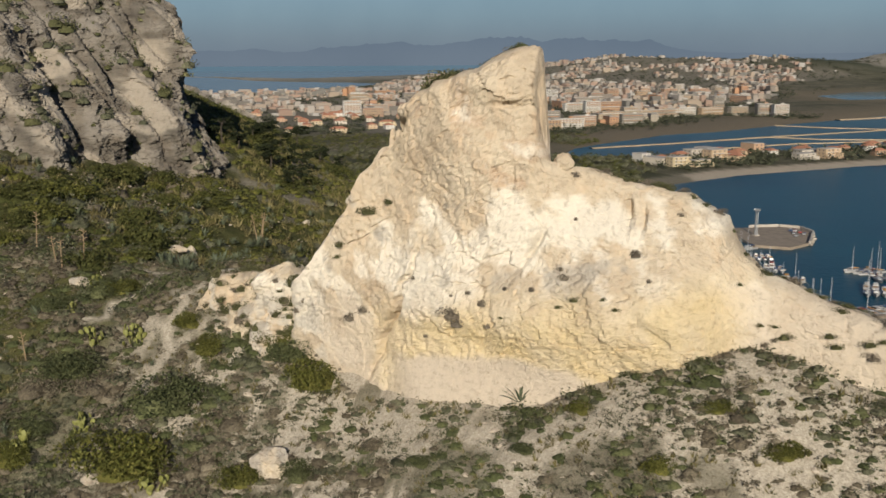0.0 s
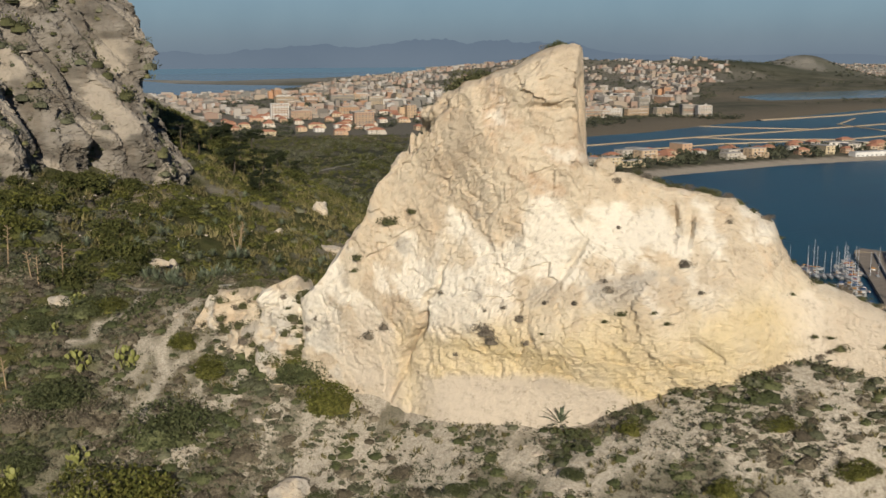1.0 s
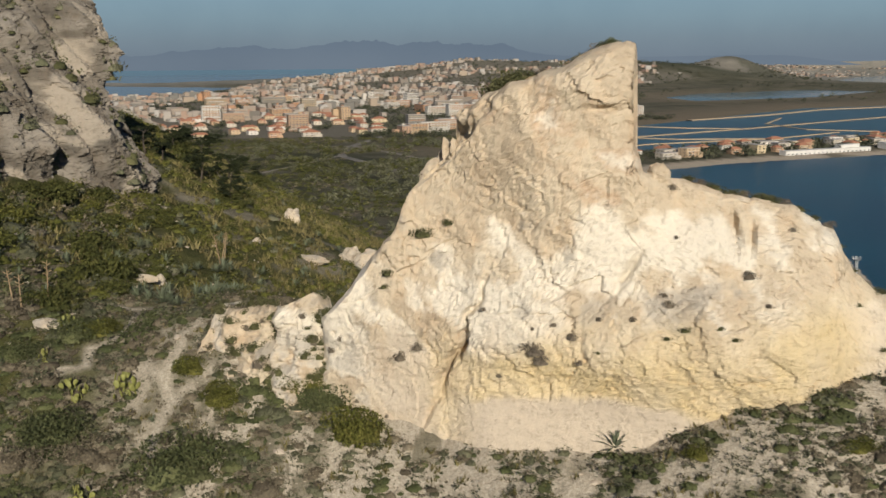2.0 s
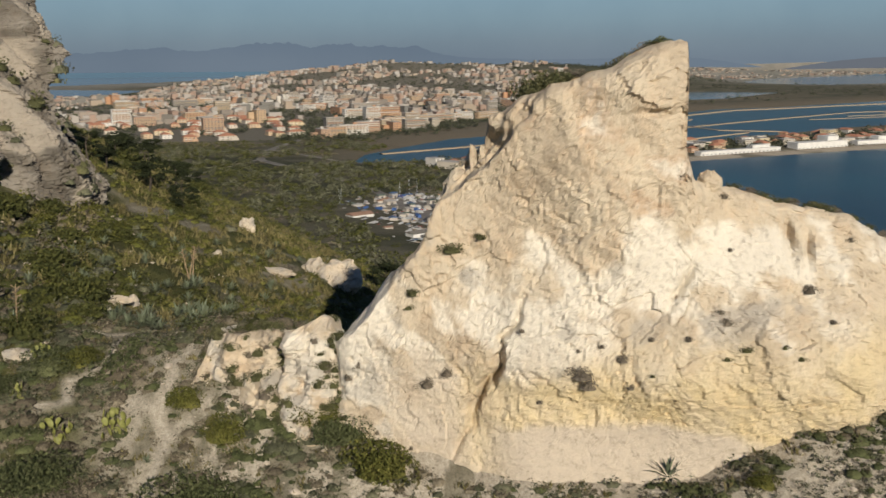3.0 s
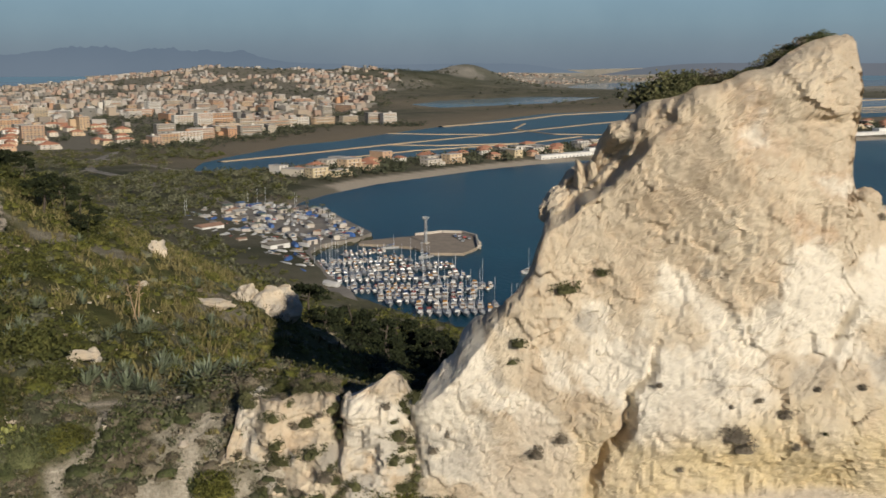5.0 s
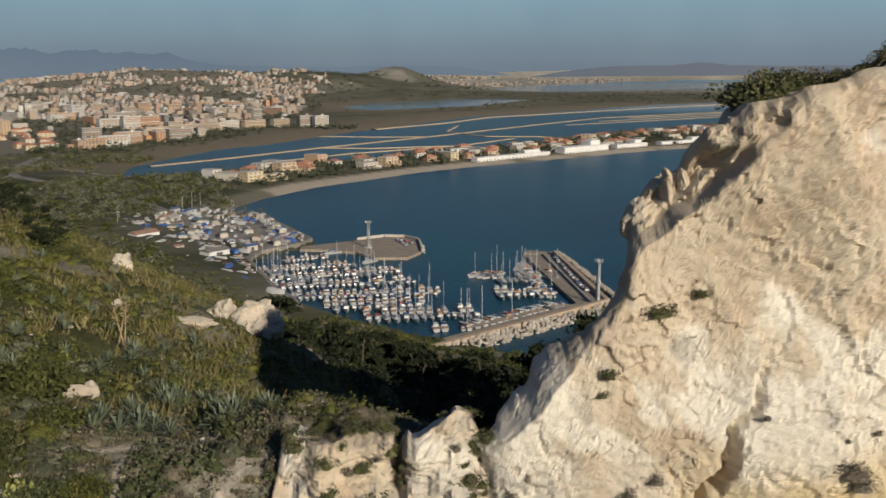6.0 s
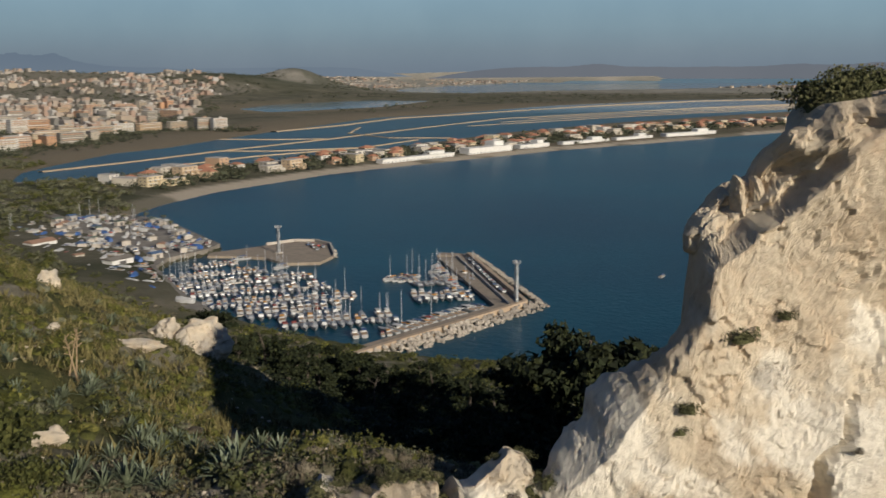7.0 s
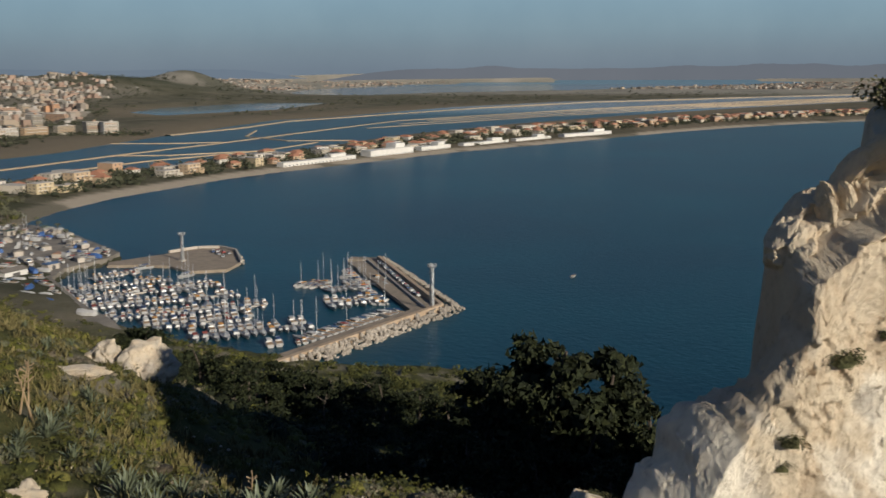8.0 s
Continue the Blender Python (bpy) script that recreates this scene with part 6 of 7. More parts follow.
BIG_SHRUBS = [shrub(5200, 401, LEAF_SLOPE, "large dark green rounded shrub on the slope", 0.05), shrub(5200, 402, LEAF_BRIGHT, "large fresh green shrub on the slope", 0.05), shrub(3600, 403, LEAF_DRY, "large brown half-dry shrub on the slope", 0.05)]
for x, y, r, k in (
    (-25.5, 86.2, 2.6, 0), (-11.8, 85.6, 2.1, 1), (-14.0, 88.5, 1.7, 0), (-22.6, 91.7, 1.4, 1), (-27.5, 80.3, 3.0, 1), (-35.4, 90.4, 2.2, 0),
    (-25.2, 94.7, 1.2, 1), (-15.3, 90.2, 1.3, 1), (-17.0, 78.1, 1.4, 1), (-12.1, 77.2, 1.2, 0), (-38.4, 88.3, 1.6, 2), (25.9, 76.8, 1.0, 1),
    (10.7, 72.7, 0.8, 1), (20.3, 69.2, 0.8, 1), (-5.9, 78.0, 0.8, 2), (-1.8, 73.8, 0.8, 0), (15.3, 66.0, 0.9, 1), (24.3, 65.9, 1.0, 1),
    (6.2, 71.1, 0.7, 0), (-33.2, 88.6, 1.5, 2), (-37.0, 84.4, 1.4, 0), (-38.0, 81.5, 1.5, 1), (-35.6, 100.1, 1.6, 0), (-40.0, 97.7, 1.4, 0),
    (-33.5, 100.8, 1.2, 1),
):
    plant(BIG_SHRUBS[k], x, y, r * 1.35, 0.85)
FACE_SHRUBS = [shrub(900, 411, LEAF_TWIG, "small dark twiggy shrub rooted in the rock face", 0.075, "rock face shrubs"), shrub(900, 412, LEAF_OLIVE, "small grey-green shrub rooted in the rock face", 0.075, "rock face shrubs"), shrub(1000, 413, LEAF_OLIVE, "small green shrub rooted in the rock face", 0.085, "rock face shrubs")]
from mathutils.bvhtree import BVHTree


def tree_of(ob):
    me = ob.data
    return BVHTree.FromPolygons([v.co[:] for v in me.vertices], [p.vertices[:] for p in me.polygons])


FIN_TREE = tree_of(bpy.data.objects["rock_pinnacle"])
CRAG_TREE = tree_of(bpy.data.objects["grey_crag"])


def on_face(u, z):
    """The place on the pinnacle's sunlit face at U and height z."""
    start = fin_place(np.array([u]), np.array([40.0]), np.array([z]))[0]
    hit = FIN_TREE.ray_cast(Vector(start), Vector((*WALL_N, 0)))
    return hit[0]


def on_top(u, s):
    start = fin_place(np.array([u]), np.array([s]), np.array([140.0]))[0]
    return FIN_TREE.ray_cast(Vector(start), Vector((0, 0, -1)))[0]


FACE_SPOTS = [
    (-8.5, 92.6, 0.5, 2), (-10.5, 91.7, 0.8, 2), (-13.2, 88.6, 0.6, 2), (-13.5, 87.5, 0.4, 1), (-5.3, 86.5, 0.28, 0), (-10.7, 83.0, 0.6, 0), (-12.1, 82.1, 0.7, 0), (-1.1, 84.1, 0.9, 0),
    (-0.7, 83.3, 0.7, 0), (1.5, 85.2, 0.5, 0), (3.3, 86.5, 0.3, 0), (2.1, 83.4, 0.38, 0), (5.7, 86.7, 0.35, 0), (7.7, 88.3, 0.3, 0), (8.1, 87.7, 0.5, 0), (9.3, 86.3, 0.4, 2),
    (8.1, 85.7, 0.3, 1), (8.2, 92.1, 0.25, 0), (13.3, 89.7, 0.6, 0), (14.7, 87.9, 0.28, 0), (12.6, 85.9, 0.32, 1), (20.8, 87.4, 0.32, 1), (22.8, 88.2, 0.28, 0), (16.1, 92.6, 0.3, 0),
]
FACE_SPOTS += [
    (7.7, 95.5, 0.42, 0), (-20.3, 82.5, 0.8, 2), (-20.1, 79.6, 0.5, 2), (-4.0, 81.6, 0.28, 0), (-1.4, 85.5, 0.22, 0), (0.1, 85.9, 0.28, 0), (3.5, 84.4, 0.22, 1), (-25.4, 81.4, 0.9, 2),
    (-26.0, 82.8, 0.7, 1), (11.6, 86.6, 0.3, 1),
]
for u, z, r, k in FACE_SPOTS:
    p = on_face(u, z)
    if p is not None:
        plant(FACE_SHRUBS[k], p.x - 0.05 * WALL_N[0], p.y - 0.05 * WALL_N[1], r, 1.0, p.z - 0.35 * r)
crown = random.Random(31)
for i in range(86):
    u = (-19.7, -23.9, crown.uniform(-29, -8), -27.6)[i % 4] + crown.gauss(0, 0.45)
    p = on_face(u, crown.uniform(75, 84.8))
    if p is not None:
        plant(FACE_SHRUBS[(2, 1, 0, 2)[i % 4]], p.x, p.y, crown.uniform(0.25, 0.62), 1.2, p.z - 0.25)
for i in range(34):
    p = on_top(-30 + 11 * i / 34, 76.6 + crown.uniform(0.0, 2.4))
    if p is not None:
        plant((FACE_SHRUBS[1], FACE_SHRUBS[2], BIG_SHRUBS[2])[i % 3], p.x, p.y, crown.uniform(0.35, 0.8), crown.uniform(0.7, 1.1), p.z - 0.15)
for i in range(16):
    p = on_face(crown.uniform(22, 36), crown.uniform(82.5, 86))
    if p is not None:
        plant(FACE_SHRUBS[i % 3], p.x, p.y, crown.uniform(0.3, 0.7), 0.9, p.z - 0.15)
for i in range(60):
    u = -5.4 + 9.2 * (i / 60) ** 0.9
    p = on_top(u, (76.2 if u < -1.5 else 75.0) + crown.uniform(0.0, 2.6))
    if p is not None:
        plant((FACE_SHRUBS[2], BIG_SHRUBS[0], FACE_SHRUBS[1], FACE_SHRUBS[0])[i % 4 if u > -2.5 else i % 3], p.x, p.y, crown.uniform(0.45, 0.95) * (1.7 if u < -2.0 else 0.85), crown.uniform(0.85, 1.25), p.z - 0.2)
for i in range(26):
    u = 8.5 + 26 * i / 26
    p = on_top(u, np.interp(u, [8, 20, 34], [77.8, 79.2, 80.5]) + crown.uniform(0.4, 2.2))
    if p is not None:
        plant((FACE_SHRUBS[2], FACE_SHRUBS[0], FACE_SHRUBS[1])[i % 3], p.x, p.y, crown.uniform(0.4, 0.85), 0.8, p.z - 0.12)
ledges = []
for i in range(420):
    u, z = crown.uniform(52, 100), crown.uniform(87, 115)
    if float(veg_noise(np.array([u]), np.array([z * 1.6]), 5.0, 360)[0]) < 0.05:
        continue
    start = crag_place(np.array([u]), np.array([90.0]), np.array([z]))[0]
    p = CRAG_TREE.ray_cast(Vector(start), Vector((*CRAG_N, 0)))[0]
    if p is not None:
        ledges.append((p.x, p.y, p.z - 0.3, 0.45 + 1.5 * crown.random() ** 2))
for i in range(260):
    u, s = crown.uniform(45, 104), crown.uniform(148, 165)
    start = crag_place(np.array([u]), np.array([s]), np.array([160.0]))[0]
    p = CRAG_TREE.ray_cast(Vector(start), Vector((0, 0, -1)))[0]
    if p is not None:
        ledges.append((p.x, p.y, p.z - 0.3, crown.uniform(0.6, 1.5)))
for name, mat, pick, label in (("ledge_scrub", LEAF_OLIVE, 0, "dark green scrub on the ledges of the crag"), ("ledge_grey_scrub", LEAF_GREY, 1, "grey-green scrub on the ledges of the crag")):
    lx, ly, lz, lr = np.array(ledges[pick::2]).T
    scatter(name, lx, ly, lz, lr, BUSH_A, mat, label, 1.25)

# ---- pines behind the pinnacle ----
def limb(name, points, r0, r1, material):
    """A tapered bent limb through the points."""
    pts = np.array(points, float)
    seg = 6
    vs, fs = [], []
    for i, p in enumerate(pts):
        d = pts[min(i + 1, len(pts) - 1)] - pts[max(i - 1, 0)]
        d /= np.linalg.norm(d)
        a = np.cross(d, (0.3, 1, 0.2))
        a /= np.linalg.norm(a)
        b = np.cross(d, a)
        rad = r0 + (r1 - r0) * i / (len(pts) - 1)
        for j in range(seg):
            t = 2 * math.pi * j / seg
            vs.append(p + rad * (a * math.cos(t) + b * math.sin(t)))
    for i in range(len(pts) - 1):
        for j in range(seg):
            fs.append((i * seg + j, i * seg + (j + 1) % seg, (i + 1) * seg + (j + 1) % seg, (i + 1) * seg + j))
    fs += [tuple(range(seg))[::-1], tuple(range((len(pts) - 1) * seg, len(pts) * seg))]
    return mesh_of(name, vs, fs, [material])


def pine(seed, label):
    r = np.random.default_rng(seed)
    base = tagged(new("pine_tree"), label, "tree", "pines behind the pinnacle")
    top = np.array([r.uniform(-0.6, 0.6), r.uniform(-0.6, 0.6), 7.0])
    bend = r.uniform(-0.5, 0.5, 2)
    part("trunk", limb("trunk", [(0, 0, -0.8), (bend[0], bend[1], 2.5), (bend[0] * 0.5, bend[1], 5), top], 0.24, 0.07, BARK), base)
    cards = []
    for i in range(14):
        a = r.uniform(0, 2 * math.pi)
        h = r.uniform(2.6, 6.8)
        reach = (3.4 - 0.33 * h) * r.uniform(0.6, 1.1) + 0.5
        root = np.array([bend[0] * 0.5, bend[1] * 0.8, h - 0.6])
        tip = root + (reach * math.cos(a), reach * math.sin(a), 0.9)
        if i < 2:
            part("limb", limb("limb", [root, (root + tip) / 2 + (0, 0, -0.1), tip], 0.09, 0.03, BARK), base)
        cards.append(leaf_cloud(150, seed * 31 + i, 0.19, 4, 0.7, 0.3) * r.uniform(1.0, 1.5) + tip - (0, 0, 0.4))
    part("crown", cards_mesh("crown", np.concatenate(cards), LEAF_SHADED), base, "dark ragged needle crown")
    return base


PINES = [pine(51, "dark pine with ragged crown in the shaded hollow"), pine(52, "spreading dark pine in the shaded hollow"), pine(53, "leaning dark pine in the shaded hollow")]
wood = random.Random(61)
spots = [(28, 134, 2.3), (31, 138, 2.3), (25, 140, 1.8), (22, 133, 1.4), (36, 130, 1.8), (40, 126, 1.5), (33, 133, 2.0), (18, 140, 1.2), (10, 200, 1.2), (16, 196, 1.3), (22, 190, 1.4), (27, 186, 1.3), (31, 183, 1.2), (36, 180, 1.1), (41, 176, 1.0), (45, 170, 1.1), (46, 163, 1.2), (42, 155, 1.3), (40, 147, 1.4), (36, 143, 1.6), (50, 150, 1.2), (52, 160, 1.1), (19, 186, 1.2), (25, 180, 1.1), (33, 174, 1.1), (38, 166, 1.2), (38, 137, 1.6), (44, 131, 1.3), (15, 134, 1.1), (12, 141, 0.9), (26, 129, 1.5)]
while len(spots) < 92:
    x, y = wood.uniform(-2, 75), wood.uniform(104, 215)
    u, s = wall_uv(np.array([x]), np.array([y]))
    if s[0] > 96 and x > 2 + 0.10 * (y - 120) and all((x - a) ** 2 + (y - b) ** 2 > 9 for a, b, _ in spots):
        spots.append((x, y, wood.uniform(0.55, 1.0)))
for i, (x, y, g) in enumerate(spots):
    plant(PINES[i % 3], x, y, g, 1.1 if g > 1.7 else 0.95, ground_at(x, y) - (0.4 if g > 1.7 else 1.2 * g))
MAQUIS = [shrub(1500, 431, LEAF_GREEN, "tall rounded mastic bush below the crag", 0.085, "maquis below the crag"), shrub(1500, 432, LEAF_BRIGHT, "fresh green juniper bush below the crag", 0.085, "maquis below the crag")]
for i in range(64):
    x, y = wood.uniform(-66, -33), wood.uniform(104, 150)
    if not on_rock(np.array([x]), np.array([y]))[1][0]:
        plant(MAQUIS[(0, 0, 1)[i % 3]], x, y, wood.uniform(1.3, 2.6), wood.uniform(0.8, 1.15))
for i in range(26):
    x, y = wood.uniform(-42, -24), wood.uniform(168, 245)
    plant(PINES[i % 3] if i % 2 else MAQUIS[0], x, y, wood.uniform(0.5, 0.9) if i % 2 else wood.uniform(1.8, 3.2), 0.85)

# ---- agaves ----
def agave_leaf():
    n = 7
    vs = []
    for i in range(n):
        t = i / (n - 1)
        w = 0.085 * (0.75 + 0.9 * t - 1.62 * t * t) + 0.004
        x, z = 0.12 + t * 0.95, 0.75 * t - 0.28 * t * t
        vs += [(x, -w, z + 0.25 * w), (x, 0, z - 0.03 * (1 - t)), (x, w, z + 0.25 * w)]
    fs = [(i * 3 + j, i * 3 + 3 + j, i * 3 + 4 + j, i * 3 + 1 + j) for i in range(n - 1) for j in range(2)]
    me = mesh_of("leaf", vs, fs, [AGAVE_LEAF], True)
    return me


AGAVE_LEAF_MESH = agave_leaf()


def leaf_poses(n, seed):
    r = random.Random(seed)
    out = []
    for i in range(n):
        lift = 70 * (i / n) ** 1.1 - 22 + r.uniform(-5, 5)
        g = r.uniform(0.85, 1.1)
        out.append(Matrix.Rotation(radians(137.5 * i + r.uniform(-9, 9)), 4, "Z") @ Matrix.Rotation(radians(-lift), 4, "Y") @ Matrix.Scale(g, 4))
    return out


def agave_near(seed):
    base = tagged(new("agave"), "blue-green agave rosette with stiff pointed leaves", "agave", "agaves")
    for m in leaf_poses(30, seed):
        part("leaf", AGAVE_LEAF_MESH, base, m=m)
    part("heart", cylinder("heart", 0.16, 0.03, 0.8, 7, AGAVE_LEAF), base)
    return base


def agave_far(seed):
    base = tagged(new("agave"), "blue-green agave rosette among the scrub", "agave", "agaves")
    lv = np.array([v.co for v in AGAVE_LEAF_MESH.vertices])
    vs, fs = [], []
    for k, m in enumerate(leaf_poses(32, seed)):
        a = np.array(m)
        vs.append(lv @ a[:3, :3].T + a[:3, 3])
        fs += [tuple(q + k * len(lv) for q in p.vertices) for p in AGAVE_LEAF_MESH.polygons]
    tagged(part("rosette", mesh_of("rosette", np.concatenate(vs), fs, [AGAVE_LEAF], True), base), kind="stuff")
    part("heart", cylinder("heart", 0.16, 0.03, 0.8, 7, AGAVE_LEAF), base)
    return base


AGAVES, AGAVES_FAR = [agave_near(71), agave_near(72)], [agave_far(73), agave_far(74), agave_far(75)]
for i, (x, y, r) in enumerate((
    (6.3, 77.3, 1.5), (-41.0, 96.6, 1.1), (-22.8, 87.4, 0.5), (-20.5, 86.2, 0.6), (-21.7, 82.1, 0.5), (-39.4, 83.9, 1.0),
    (-21.2, 80.8, 0.5), (-28.1, 91.4, 0.5), (-34.8, 87.1, 0.4), (-23.7, 104.6, 1.5), (-24.5, 104.2, 1.3), (-31.4, 108.0, 1.3),
    (-28.9, 106.9, 1.4), (-30.1, 107.0, 1.1), (-35.0, 120.7, 1.3), (-36.3, 119.7, 1.1),
)):
    plant(AGAVES[i % 2], x, y, r * 1.05, 1.0, ground_at(x, y) + 0.02)
FAR_AGAVES = [
    (-30.9, 126.1, 1.0), (-31.4, 148.2, 1.0), (-36.2, 135.7, 1.1), (-27.6, 155.0, 1.0), (-25.4, 125.0, 1.0), (-23.6, 118.2, 1.0),
    (-16.6, 143.9, 1.2), (-15.1, 151.8, 0.9), (-12.0, 113.9, 1.0), (-3.0, 140.9, 1.0), (-33.3, 108.1, 1.0), (-25.6, 113.9, 0.9),
    (-25.3, 139.4, 0.8), (-37.6, 133.1, 1.0), (-33.7, 132.0, 0.8), (-24.9, 130.5, 1.2), (-25.0, 132.7, 1.0), (-23.7, 120.6, 1.1),
    (-21.5, 118.0, 1.2), (-24.5, 122.6, 1.0), (-25.3, 116.9, 1.4), (-15.5, 149.8, 1.1), (-25.6, 129.1, 1.0), (-28.7, 124.8, 1.0),
    (-22.3, 114.0, 0.9), (-35.5, 122.6, 1.0), (-34.2, 129.8, 1.0), (-30.1, 135.3, 0.9), (-34.9, 139.1, 1.0), (-52.4, 139.7, 1.2),
]
FAR_AGAVES += [
    (-54.1, 132.0, 1.0), (-25.9, 147.2, 0.9), (-29.8, 145.7, 0.9), (-26.1, 110.6, 1.1), (-21.9, 103.0, 1.0), (-30.8, 108.9, 1.0),
    (-24.3, 133.0, 1.0), (-39.3, 115.7, 1.0), (-38.9, 104.9, 1.0), (-22.0, 162.4, 0.9), (-20.8, 134.9, 0.9),
]
more = random.Random(45)
while len(FAR_AGAVES) < 75:
    x, y = more.uniform(-60, -8), more.uniform(104, 185)
    if not on_rock(np.array([x]), np.array([y]))[1][0] and x < -8:
        FAR_AGAVES.append((x, y, more.uniform(0.7, 1.15)))
for i, (x, y, r) in enumerate(FAR_AGAVES):
    plant(AGAVES_FAR[i % 3], x, y, r * 0.95, 1.05, ground_at(x, y) + 0.3)


def dead_stalk(x, y, h, lean, turn):
    base = tagged(new("agave_stalk"), "dry upright agave flower stalk with short branches", "flower stalk", "dry agave stalks")
    base.matrix_basis = pose(x, y, ground_at(x, y) - 0.2, lean, 0, turn)
    part("stem", cylinder("stem", 0.09, 0.035, h, 6, STALK), base)
    for i in range(8):
        part("branchlet", cylinder("branchlet", 0.025, 0.05, 0.45, 5, STALK), base, m=pose(0, 0, h * (0.62 + 0.045 * i), 62, 0, 137 * i))


for i, (x, y, h) in enumerate((
    (-44.5, 106.2, 4.5), (-38.5, 103.8, 4.5), (-25.5, 135.4, 4.0), (-40.3, 91.6, 3.2), (-41.5, 103.9, 3.5), (-40.6, 103.0, 3.5),
    (-25.3, 132.8, 4.2), (-14.3, 123.2, 3.0), (-25.1, 134.7, 4.2),
)):
    dead_stalk(x, y, h, (-9, 5, 12, -4)[i % 4], 40 * i)


def prickly_pear(seed):
    r = random.Random(seed)
    base = tagged(new("prickly_pear"), "yellow-green prickly pear with flat oval pads", "cactus", "prickly pears")
    bm = bmesh.new()
    bmesh.ops.create_icosphere(bm, subdivisions=2, radius=1)
    for v in bm.verts:
        v.co = Vector((v.co.x * 0.16 * (1 + 0.25 * v.co.z), v.co.y * 0.035, v.co.z * 0.24 + 0.22))
    me = bpy.data.meshes.new("pad")
    bm.to_mesh(me)
    bm.free()
    me.materials.append(PAD)
    me.polygons.foreach_set("use_smooth", np.ones(len(me.polygons), bool))
    for i in range(26):
        level = i % 4
        a = r.uniform(0, 6.28)
        d = r.uniform(0.1, 0.75)
        part("pad", me, base, m=Matrix.Translation((d * math.cos(a), d * math.sin(a), level * 0.33 + r.uniform(-0.05, 0.08))) @ Euler((radians(r.uniform(-28, 28)), radians(r.uniform(-40, 40)), r.uniform(0, 6.28))).to_matrix().to_4x4() @ Matrix.Scale(r.uniform(0.8, 1.15), 4))
    return base


PEARS = [prickly_pear(81), prickly_pear(82)]
for i, (x, y, r) in enumerate((
    (-34.4, 93.6, 1.2), (-30.6, 93.9, 1.3), (-32.5, 84.6, 1.2), (-37.6, 82.6, 1.2), (-24.8, 78.5, 1.4), (-32.1, 81.7, 0.9),
    (-36.4, 101.0, 0.9), (-37.4, 96.9, 0.8),
)):
    plant(PEARS[i % 2], x, y, r * 1.1, 1.0, ground_at(x, y) - 0.05)

# ---- boulders ----
def boulder(name, seed, label, size, rough=0.22):
    bm = bmesh.new()
    bmesh.ops.create_icosphere(bm, subdivisions=5 if max(size) > 1.2 else 4, radius=1.0)
    v = np.array([w.co for w in bm.verts])
    q = v * 1.3 + seed
    k = 1 + rough * fbm(q, 4, seed) + 0.20 * facets(v * 1.2 + seed * 1.7, seed + 30)[0] + 0.05 * facets(v * 4.0 + seed, seed + 40)[0]
    v = v * k[:, None] * size
    for w, c in zip(bm.verts, v):
        w.co = c
    me = bpy.data.meshes.new(name)
    bm.to_mesh(me)
    bm.free()
    me.materials.append(ROCK)
    for key in ("yellow", "sand", "white", "grey", "rust"):
        at = me.attributes.new(key, "FLOAT", "POINT")
        at.data.foreach_set("value", (np.clip(0.42 + fbm(v / 1.2, 3, 9) * 0.6, 0, 0.95) if key == "grey" else 0 * v[:, 0]).astype(np.float32))
    ob = new(name, me)
    return tagged(ob, label, "boulder", "loose boulders")


def set_boulder(x, y, size, seed, label, sink=0.3, turn=0.0):
    ob = boulder("boulder", seed, label, size)
    ob.matrix_basis = pose(x, y, ground_at(x, y) + size[2] * (1 - 2 * sink) * 0.5, 0, 0, turn)


set_boulder(-4.3, 165.0, (3.0, 2.8, 2.9), 3, "big pale boulder on the brow of the hillside", 0.15, 20)
set_boulder(-7.9, 167.0, (1.9, 1.8, 2.0), 4, "pale boulder leaning beside a bigger one", 0.15, 50)
set_boulder(-17.0, 184.0, (1.4, 1.2, 1.7), 5, "upright pale rock on the green hillside", 0.2)
set_boulder(-14.2, 157.0, (3.4, 0.7, 0.7), 6, "flat pale slab lying in the scrub", 0.3, -35)
set_boulder(-33.2, 115.6, (2.8, 0.5, 0.5), 8, "long pale rock ledge showing through shrubs", 0.2, -22)
set_boulder(-30.4, 117.0, (0.7, 0.6, 1.0), 9, "small pale rock among agaves", 0.2)
set_boulder(-14.7, 78.6, (1.55, 1.3, 1.35), 10, "rounded pale boulder on the lower slope", 0.2)
set_boulder(-30.5, 79.7, (0.7, 0.6, 0.6), 11, "small pale rock on the slope", 0.2)
set_boulder(-30.0, 85.7, (0.5, 0.5, 0.4), 12, "small pale rock on the slope", 0.2)
set_boulder(-38.0, 101.2, (1.3, 0.8, 0.6), 13, "pale rock showing through the shrubs", 0.2)
set_boulder(-22.0, 157.3, (0.6, 0.6, 0.5), 14, "small pale rock on the hillside", 0.2)
set_boulder(38.0, 118.0, (1.2, 1.0, 1.3), 15, "shaded pale rock at the foot of the pinnacle", 0.2)
set_boulder(10.0, 103.0, (2.2, 1.6, 1.8), 16, "shaded pale rock at the foot of the pinnacle", 0.2)
set_boulder(17.0, 108.0, (1.6, 1.2, 1.2), 17, "shaded pale rock at the foot of the pinnacle", 0.2)
outcrop = boulder("rock_outcrop", 18, "grey rock outcrop on the far ridge", (11, 6, 5.5), 0.9)
outcrop.data.materials[0] = CLIFF
outcrop.matrix_basis = pose(-61, 266, 86.5, 0, 24, -12)
PINNACLE = bpy.data.objects["rock_pinnacle"]
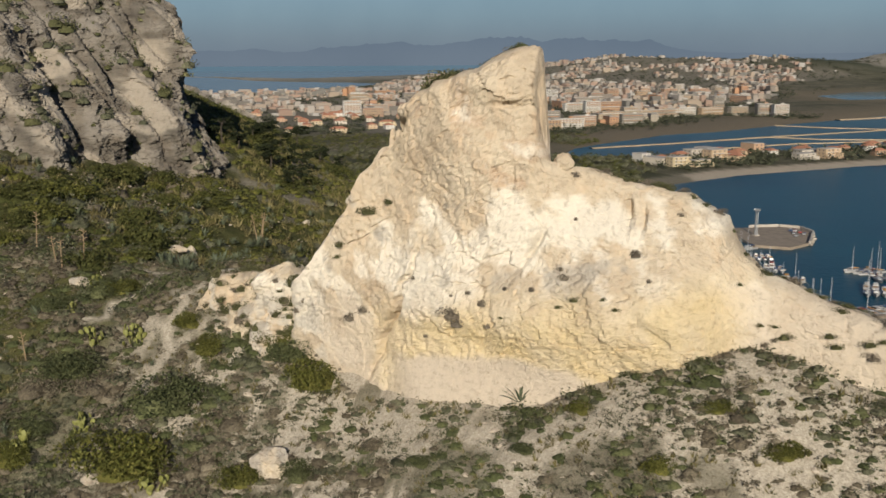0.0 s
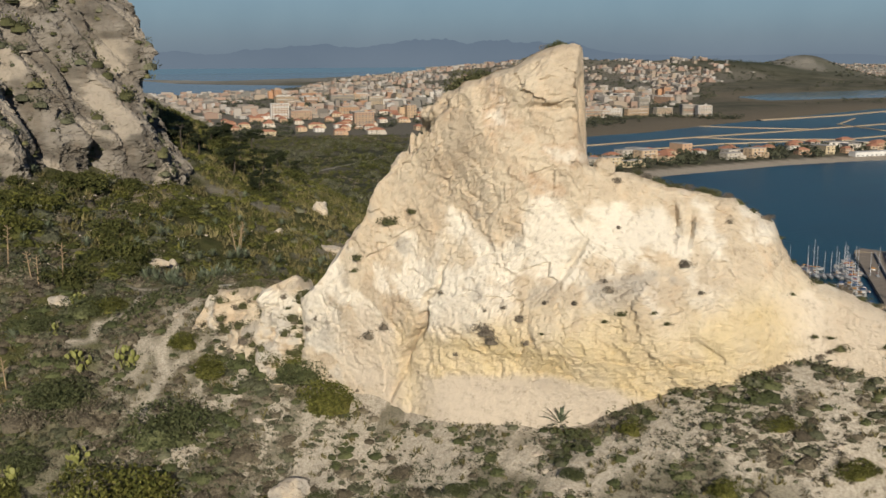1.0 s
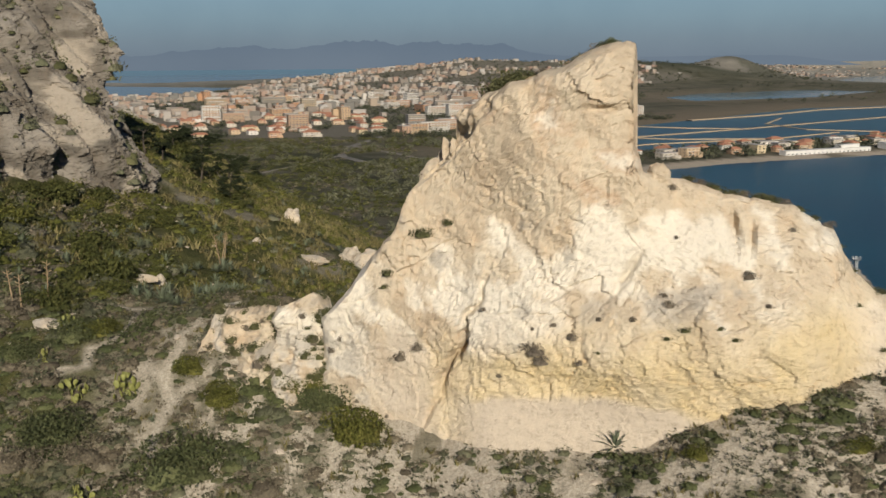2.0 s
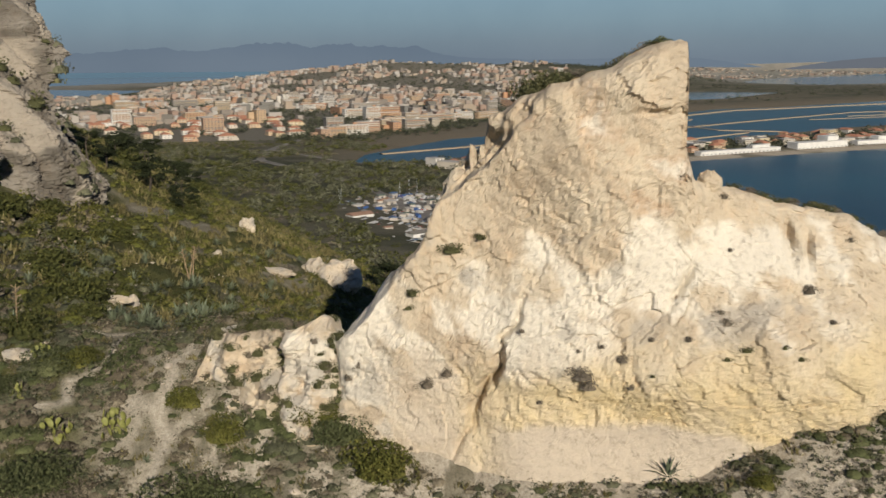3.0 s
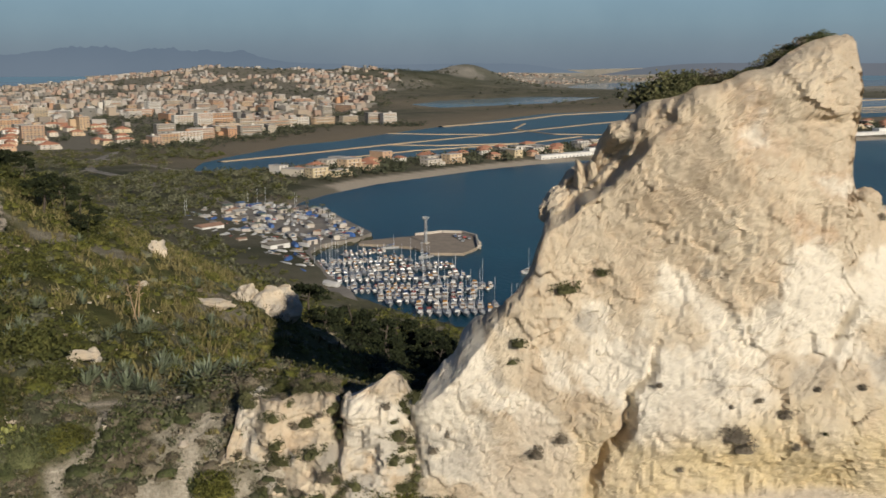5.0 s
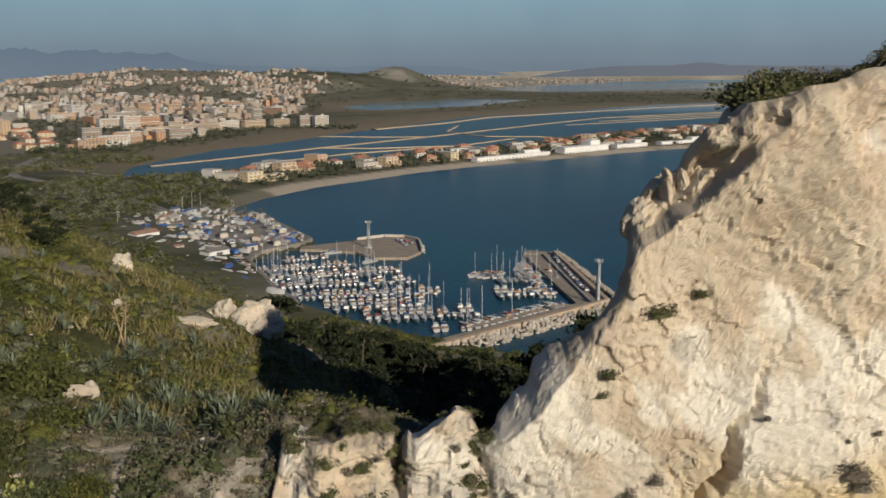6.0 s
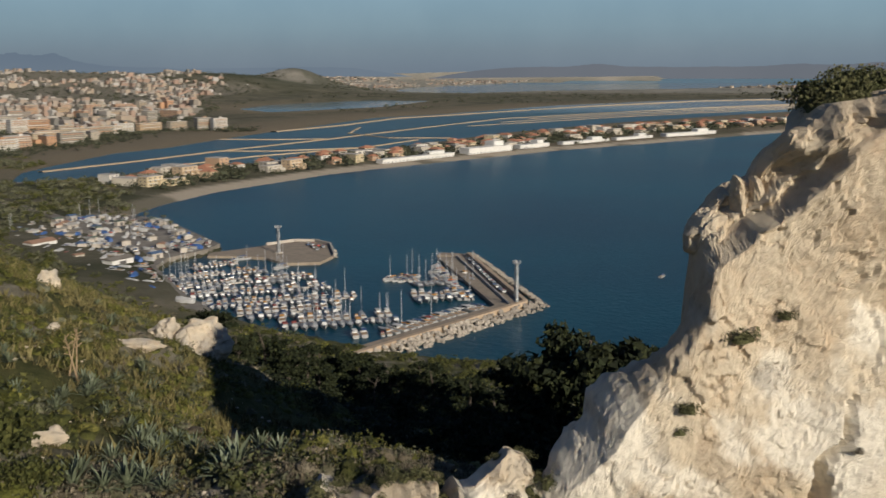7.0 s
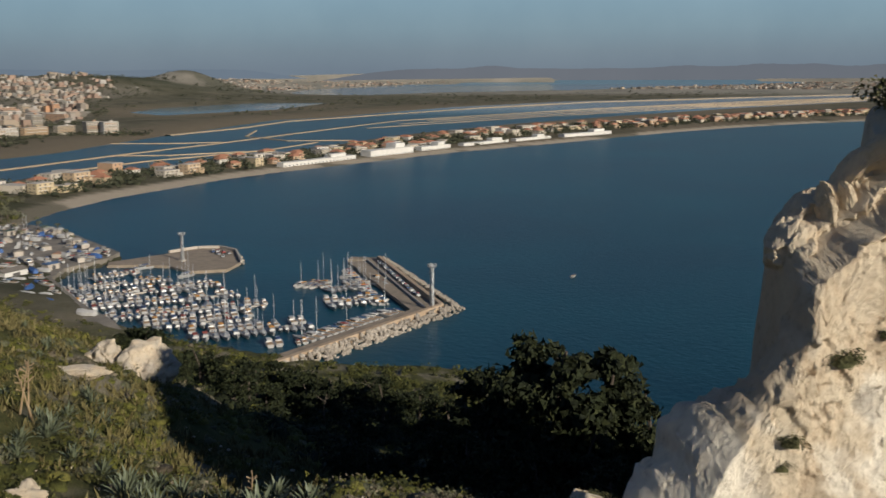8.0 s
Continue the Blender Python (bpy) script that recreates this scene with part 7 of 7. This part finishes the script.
for i, (name, u, s, z, a, b, c, lean) in enumerate((
        ("boulder", 6.7, 76.2, 96.5, 0.75, 0.8, 0.75, 20), ("rock_block", -10.9, 78.0, 95.8, 0.85, 1.1, 1.3, 30), ("rock_rib", -9.55, 77.4, 97.1, 0.36, 0.8, 1.5, -8), ("rock_rib", -8.7, 77.2, 97.3, 0.36, 0.8, 1.25, -12),
        ("rock_rib", -5.75, 76.0, 99.5, 0.42, 0.8, 2.4, 27))):
    ob = boulder(name, 20 + i, "", (a, b, c), 0.16)
    ob.data.attributes["grey"].data.foreach_set("value", np.zeros(len(ob.data.vertices), np.float32))
    x, y, zz = fin_place(np.array([u]), np.array([s]), np.array([z]))[0]
    ob.matrix_basis = pose(x, y, zz, 0, lean, -26 + 7 * (i % 3 - 1))
    ob.parent = PINNACLE
    for key in ("label", "category", "group"):
        if key in ob:
            del ob[key]


def pebbles():
    """Pale stones strewn over the slope and the hillside."""
    r = np.random.default_rng(15)
    x, y = r.uniform(-68, 56, 5200), 56 + 100 * r.random(5200) ** 1.8
    fin, crag = on_rock(x, y)
    keep = ~fin & ~crag & (veg_noise(x, y, 5, 350) > 0.0)
    x, y = x[keep], y[keep]
    z = height(x, y)
    vs, fs = [], []
    protos = [np.array([w.co for w in m.vertices]) for m in STONES]
    tri = np.array([p.vertices[:] for p in STONES[0].polygons])
    for i in range(len(x)):
        s = 0.08 + 0.34 * r.random() ** 4
        vs.append(protos[i % 8] * (s * r.uniform(0.8, 1.4), s, s * 0.7) + (x[i], y[i], z[i] + 0.02))
        fs.append(tri + len(protos[0]) * i)
    ob = new("stones", mesh_of("stones", np.concatenate(vs), np.concatenate(fs), [PEBBLE]))
    tagged(ob, "pale loose stones strewn over the slope", "stones", kind="stuff")


PEBBLE = plain("pale_stone", (0.38, 0.31, 0.235), (0.56, 0.48, 0.38), 1.5, 0.92)
pebbles()


# ---- palms along the harbour shore ----
def palm():
    base = tagged(new("palm_tree"), "slender palm with drooping fronds beside the harbour shore", "palm", "shore palms")
    part("trunk", limb("trunk", [(0, 0, -0.5), (0.1, 0, 3), (0.25, 0.1, 6.2)], 0.26, 0.18, BARK), base)
    r = np.random.default_rng(91)
    blades = []
    for i in range(26):
        a, lift = 2.4 * i, r.uniform(-0.5, 1.1)
        d = np.array([math.cos(a), math.sin(a), 0])
        side = np.array([-math.sin(a), math.cos(a), 0]) * 0.28
        root = np.array([0.25, 0.1, 6.2])
        mid = root + d * 1.2 + (0, 0, 0.7 * lift)
        tip = root + d * 2.3 + (0, 0, 0.7 * lift - 0.9)
        blades += [(root - side * 0.3, mid + side, mid - side), (mid - side, mid + side, tip)]
    part("fronds", cards_mesh("fronds", np.array(blades), LEAF_GREY), base, "drooping grey-green fronds")
    return base


PALM = palm()
shore = random.Random(92)
for i, (x, y) in enumerate(((148, 640), (152, 662), (156, 690), (150, 705), (154, 722), (151, 742), (146, 758), (140, 772), (148, 780), (156, 796), (134, 700), (128, 668), (120, 697), (131, 788))):
    plant(PALM, x, y, shore.uniform(0.9, 1.3), 1.0, float(max(height(np.array([float(x)]), np.array([float(y)]), False)[0], 3.0 if y < 770 else 0.5)))
